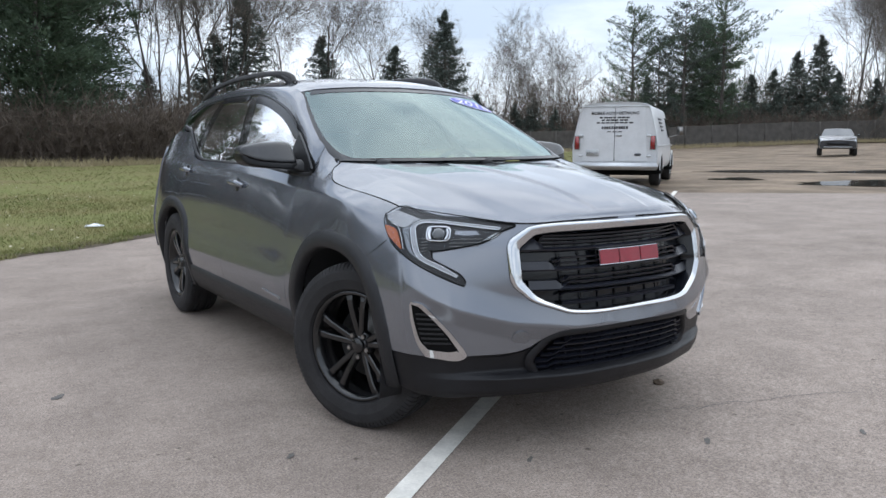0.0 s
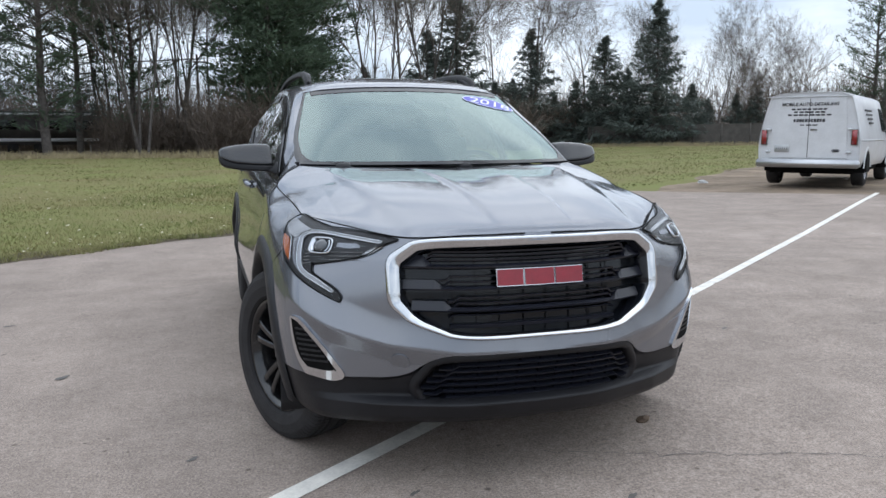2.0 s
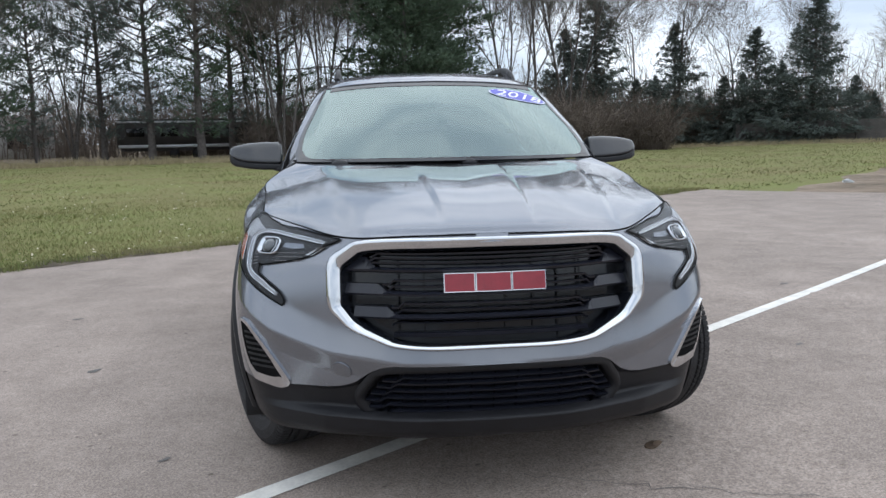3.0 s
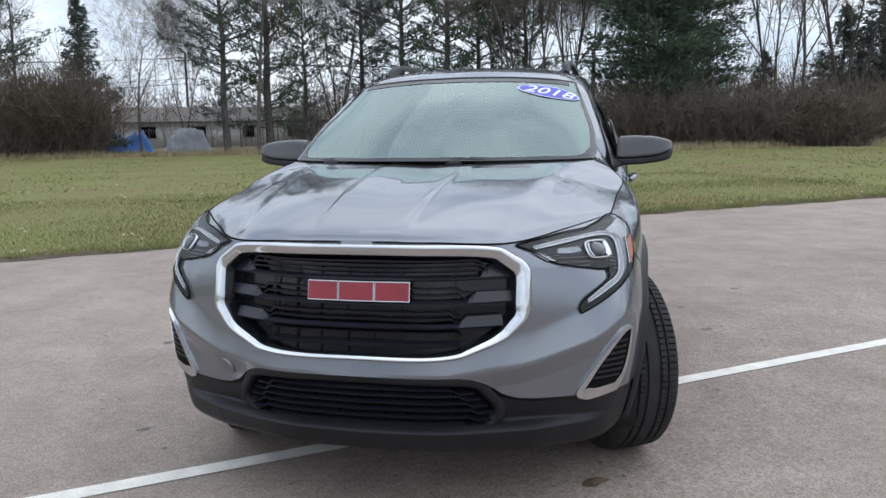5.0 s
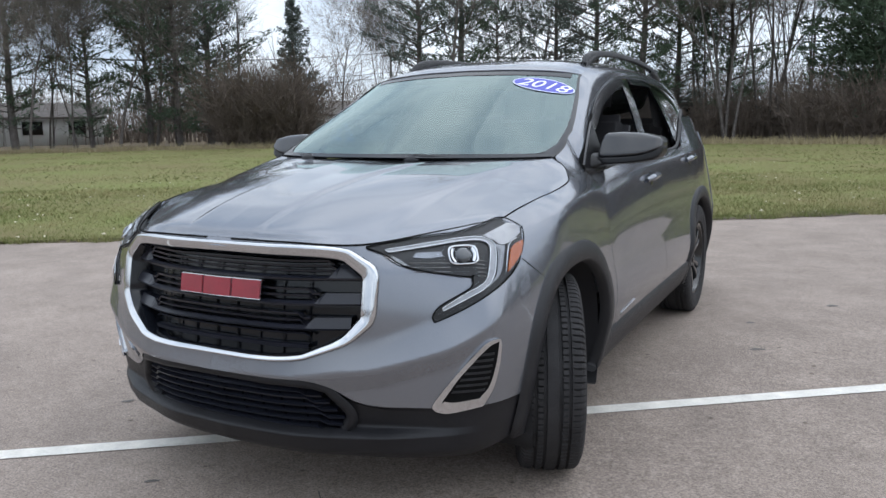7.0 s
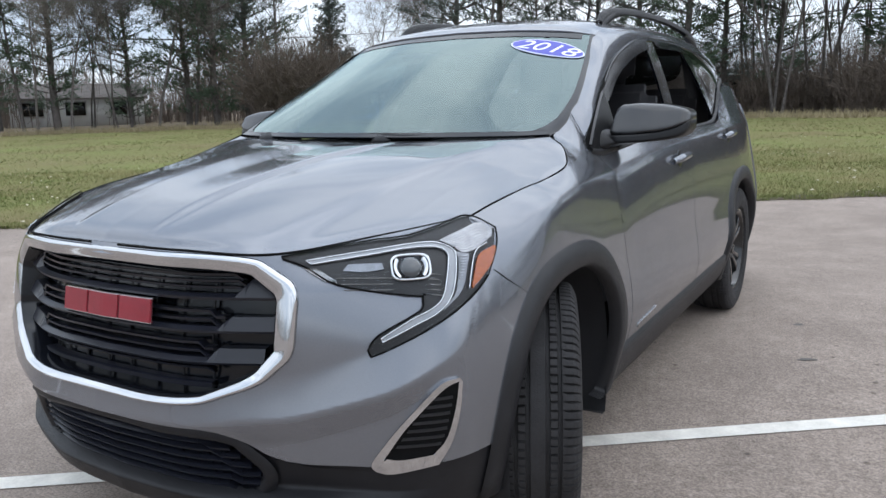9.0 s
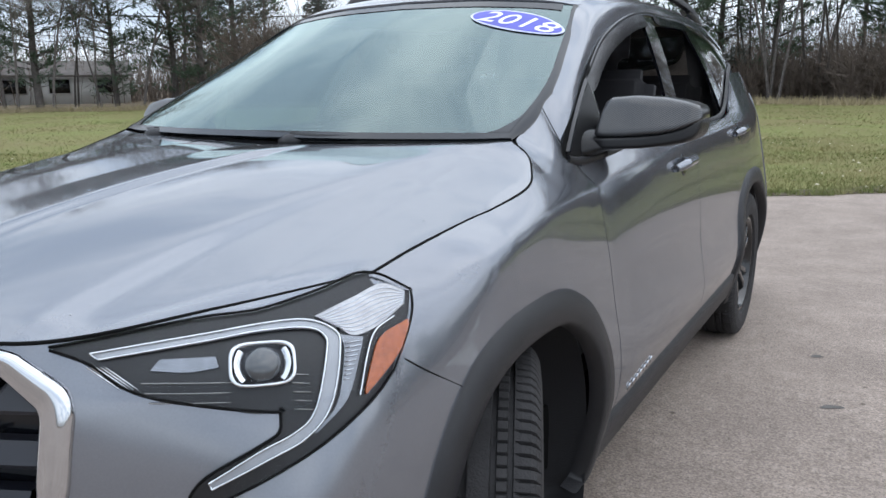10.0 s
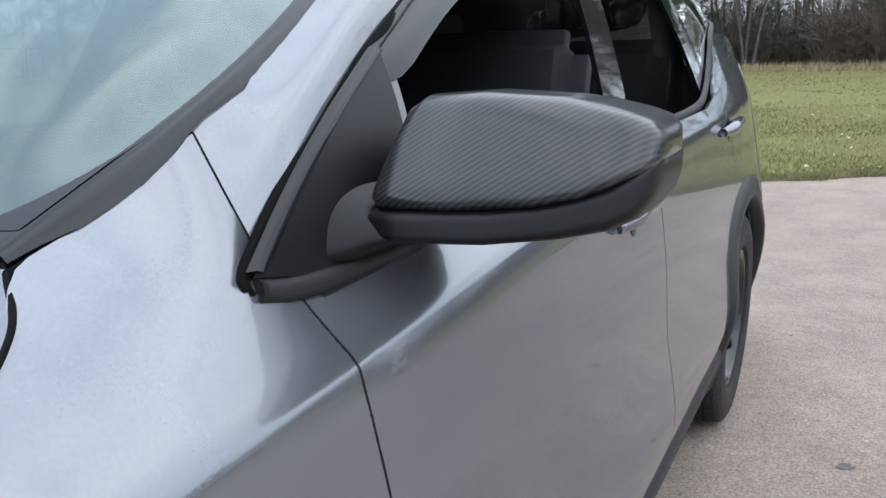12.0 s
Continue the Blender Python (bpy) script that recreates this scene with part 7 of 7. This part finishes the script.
# overhead cables and their poles
poles = []
for az in (-62, -30, -1):
    x, y, z = bearing(az, 80)
    pl = thing("utility_pole", pose(x, y, z - .2), "tall weathered wooden utility pole with a crossarm", "pole")
    tube("shaft", [(0, 0, 0), (0, 0, 9.2)], (.15, .10), FENCE_WOOD, pl, 10)
    part("crossarm", box_bm((2.2, .1, .12), (0, 0, 8.5), .01), FENCE_WOOD, pl)
    poles.append((x, y, z))
for k, (zz_, off) in enumerate(((8.6, -1.0), (8.6, 0), (8.6, 1.0), (6.6, 0), (6.1, .1))):
    for a, b in zip(poles, poles[1:]):
        t = np.linspace(0, 1, 20)
        pts = [(a[0] + (b[0] - a[0]) * q + off * .7, a[1] + (b[1] - a[1]) * q, a[2] + (b[2] - a[2]) * q + zz_ - 1.1 * 4 * q * (1 - q)) for q in t]
        cb = tube("cable", pts, .022, CABLE, None, 4)
        tagged(cb, "black overhead cable sagging between poles", "cable", "overhead cables")

# ---- puddles, litter and marks on the ground ----
def blot(name, ab, ra, rb, lift, material, label, category, seed, n=40, kind=""):
    """A flat uneven patch on the ground."""
    rr_ = np.random.default_rng(seed)
    ph = rr_.uniform(0, 6.28, 5)
    v = []
    for i in range(n):
        t = 2 * math.pi * i / n
        q = 1 + .22 * math.sin(2 * t + ph[0]) + .14 * math.sin(3 * t + ph[1]) + .08 * math.sin(5 * t + ph[2]) + .05 * math.sin(9 * t + ph[3])
        px, py = plan(ab[0] + ra * q * math.cos(t), ab[1] + rb * q * math.sin(t))
        v.append((px, py, float(ground_z(px, py)) + lift))
    px, py = plan(*ab)
    v.append((px, py, float(ground_z(px, py)) + lift))
    return tagged(make(name, v, [(i, (i + 1) % n, n) for i in range(n)], material, None, smooth=False), label, category, kind=kind)


for ab, ra, rb, sd in (((18.2, -5.6), 1.3, 3.2, 1), ((19.8, -1.8), .7, 1.5, 2), ((24.5, -4.0), 1.0, 4.5, 3)):
    blot("puddle", ab, ra, rb, -.034, WATER, "shallow rain puddle reflecting the sky on the dirt yard", "puddle", sd)
STAIN = mat("old_oil_stain", (0.11, 0.10, 0.092), 0.7, 0, 0.25, 20.0)
for k, (x, y, r0) in enumerate(((-.44, -.74, .016), (-1.87, 1.08, .03), (.28, -1.0, .02), (1.35, 1.9, .028), (-1.2, -.2, .018), (2.1, .9, .02), (.9, -1.3, .018), (1.7, 3.2, .03), (-2.4, 2.4, .025), (3.0, 2.6, .03), (1.25, 2.5, .022))):
    ab = (x * E1[0] + y * E1[1], x * E2[0] + y * E2[1])
    blot("stain", ab, r0 * 1.5, r0 * .7, .003, STAIN, "small dark tar spot on the asphalt", "stain", 30 + k, 16, "structure")


def crack(pts, seed):
    rr_ = np.random.default_rng(seed)
    p = crom(pts, np.linspace(0, 1, 60)) + rr_.normal(0, .012, (60, 2))
    v = []
    for i in range(60):
        d = p[min(i + 1, 59)] - p[max(i - 1, 0)]
        n_ = np.array([-d[1], d[0]]) / max(np.linalg.norm(d), 1e-6) * rr_.uniform(.001, .003)
        for s_ in (-1, 1):
            q = p[i] + n_ * s_
            v.append((*q, float(ground_z(*q)) + .003))
    tagged(make("asphalt_crack", v, [(2 * i, 2 * i + 1, 2 * i + 3, 2 * i + 2) for i in range(59)], STAIN, None, smooth=False), "thin dark crack in the asphalt", "crack", kind="structure")


crack([(.15, -.55), (.7, -.75), (1.3, -.95), (1.9, -1.3), (2.6, -1.5)], 1)
LEAF = mat("dead_brown_leaf", (0.10, 0.065, 0.04), 0.8, 0, 0.3, 40.0)


def scrap(name, x, y, z, size, material, label, category, seed, tall=.35):
    """A crumpled scrap lying on the ground."""
    rr_ = np.random.default_rng(seed)
    bm = bmesh.new()
    bmesh.ops.create_icosphere(bm, subdivisions=2, radius=size)
    for v_ in bm.verts:
        v_.co = Vector((v_.co.x * 1.5, v_.co.y * .8, max(v_.co.z, -.1 * size) * tall)) * (1 + rr_.normal() * .16)
    me = bpy.data.meshes.new(name)
    bm.to_mesh(me)
    bm.free()
    me.materials.append(material)
    ob = new(name, me)
    ob.matrix_basis = pose(x, y, z + .1 * size, 0, 0, 40 * seed)
    return tagged(ob, label, category)


scrap("dead_leaf", .72, -.36, 0, .035, LEAF, "curled dead leaf with a pale edge on the asphalt", "leaf", 1)
rx, ry = 10.6, 13.0
scrap("rock", rx, ry, float(ground_z(rx, ry)), .085, PLATE, "pale rock on the dirt beside the asphalt", "rock", 3, .9)
scrap("paper_scrap", -.47, 8.9, .03, .09, WHITE_INK, "crumpled white paper scrap lying in the grass", "litter", 4)

# ---- grass ----
def grass_material(name, c0, c1):
    m, n, l, b = node_mat(name)
    g = n.new("ShaderNodeNewGeometry")
    ramp = n.new("ShaderNodeValToRGB")
    ramp.color_ramp.elements[0].color, ramp.color_ramp.elements[1].color = (*c0, 1), (*c1, 1)
    co = n.new("ShaderNodeTexCoord")
    nz = n.new("ShaderNodeTexNoise")
    nz.inputs["Scale"].default_value, nz.inputs["Detail"].default_value, nz.inputs["Roughness"].default_value = 0.55, 6.0, 0.7
    l.new(co.outputs["Object"], nz.inputs["Vector"])
    add = n.new("ShaderNodeMath")
    add.operation, add.use_clamp = "MULTIPLY_ADD", True
    add.inputs[1].default_value = 4.2
    off = n.new("ShaderNodeMath")
    off.operation = "SUBTRACT"
    off.inputs[1].default_value = 0.5
    half = n.new("ShaderNodeMath")
    half.operation = "MULTIPLY_ADD"
    half.inputs[1].default_value, half.inputs[2].default_value = 0.7, 0.08
    l.new(nz.outputs["Fac"], off.inputs[0])
    l.new(g.outputs["Random Per Island"], half.inputs[0])
    l.new(off.outputs[0], add.inputs[0])
    l.new(half.outputs[0], add.inputs[2])
    l.new(add.outputs[0], ramp.inputs["Fac"])
    l.new(ramp.outputs["Color"], b.inputs["Base Color"])
    b.inputs["Roughness"].default_value = 0.8
    b.inputs["Specular IOR Level"].default_value = 0.2
    return m


GRASS = grass_material("mixed_green_and_straw_grass", (0.135, 0.162, 0.052), (0.27, 0.235, 0.115))
r_ = np.random.default_rng(17)


def blades(count, a_lo, a_hi, b_lo, b_hi, h_, w_, falloff, lie=.5):
    a = r_.uniform(a_lo, a_hi, count)
    b = b_lo + (b_hi - b_lo) * r_.uniform(0, 1, count) ** falloff
    b = b + .05 * np.sin(a * 3.1) + .04 * np.sin(a * 7.7)
    x, y = a * E1[0] + b * E2[0], a * E1[1] + b * E2[1]
    z = ground_z(x, y) + .005
    th = r_.uniform(0, 2 * np.pi, count)
    hh = h_ * r_.uniform(.4, 1.3, count)
    ww = w_ * r_.uniform(.6, 1.4, count)
    lean = r_.normal(0, lie, (count, 2)) * hh[:, None]
    p0 = np.stack([x - ww * np.cos(th), y - ww * np.sin(th), z], 1)
    p1 = np.stack([x + ww * np.cos(th), y + ww * np.sin(th), z], 1)
    p2 = np.stack([x + lean[:, 0], y + lean[:, 1], z + hh], 1)
    v = np.stack([p0, p1, p2], 1).reshape(-1, 3)
    return v, np.arange(count * 3).reshape(-1, 3)


parts_ = [blades(150000, -14, 13.4, 6.10, 14, .05, .005, 1.5), blades(140000, -45, 14, 9, 46, .045, .013, 1.2, 1.3), blades(16000, -14, 13.4, 6.02, 6.35, .06, .005, 1.0), blades(70000, 13.5, 60, 5.2, 46, .045, .016, 1.2, 1.3)]
v = np.concatenate([p[0] for p in parts_])
f = np.arange(len(v)).reshape(-1, 3)
tagged(mesh_np("grass", v, f, GRASS), "short patchy grass, green and straw coloured", "grass", kind="stuff")
EDGE_SOIL = mat("crumbly_soil_edge", (0.10, 0.082, 0.06), 0.95, 0, 0.4, 6.0, 0.8, 30.0, spec=0.1)
ga = np.linspace(-30, 13.4, 260)
rows = []
for off, lift in ((-.10, .003), (-.04, .014), (.05, .024), (.16, .02), (.24, .008)):
    bb = 6.15 + off * (1 + .5 * np.sin(ga * 2.3) + .35 * np.sin(ga * 5.9 + 1)) + .05 * np.sin(ga * 1.1)
    xx, yy = ga * E1[0] + bb * E2[0], ga * E1[1] + bb * E2[1]
    rows.append(np.stack([xx, yy, ground_z(xx, yy) + lift + .006 * np.sin(ga * 13)], -1))
tagged(sheet("lawn_edge", np.array(rows), EDGE_SOIL, None, 0, flip=False), "crumbly soil edge between asphalt and lawn", "ground", kind="structure")
# pale leaf bits and blown scraps in the grass, too many to count
n_b = 900
ba, bb = r_.uniform(-16, 13, n_b), 6.3 + 13 * r_.uniform(0, 1, n_b) ** 1.6
bx, by = ba * E1[0] + bb * E2[0], ba * E1[1] + bb * E2[1]
bz, bt, br = ground_z(bx, by) + .05, r_.uniform(0, 6.28, n_b), r_.uniform(.012, .032, n_b)
quad = np.stack([np.stack([bx + br * np.cos(bt + q) * (1 if k % 2 else .6), by + br * np.sin(bt + q) * (1 if k % 2 else .6), bz + r_.normal(0, .008, n_b)], 1) for k, q in enumerate((0, 1.57, 3.14, 4.71))], 1).reshape(-1, 3)
LEAF_BIT = mat("bleached_leaf_bits", (0.50, 0.45, 0.34), 0.8, 0, 0.3, 3.0)
tagged(mesh_np("leaf_bits", quad, np.arange(n_b * 4).reshape(-1, 4), LEAF_BIT), "pale bleached leaf bits scattered in the grass", "leaves", kind="stuff")
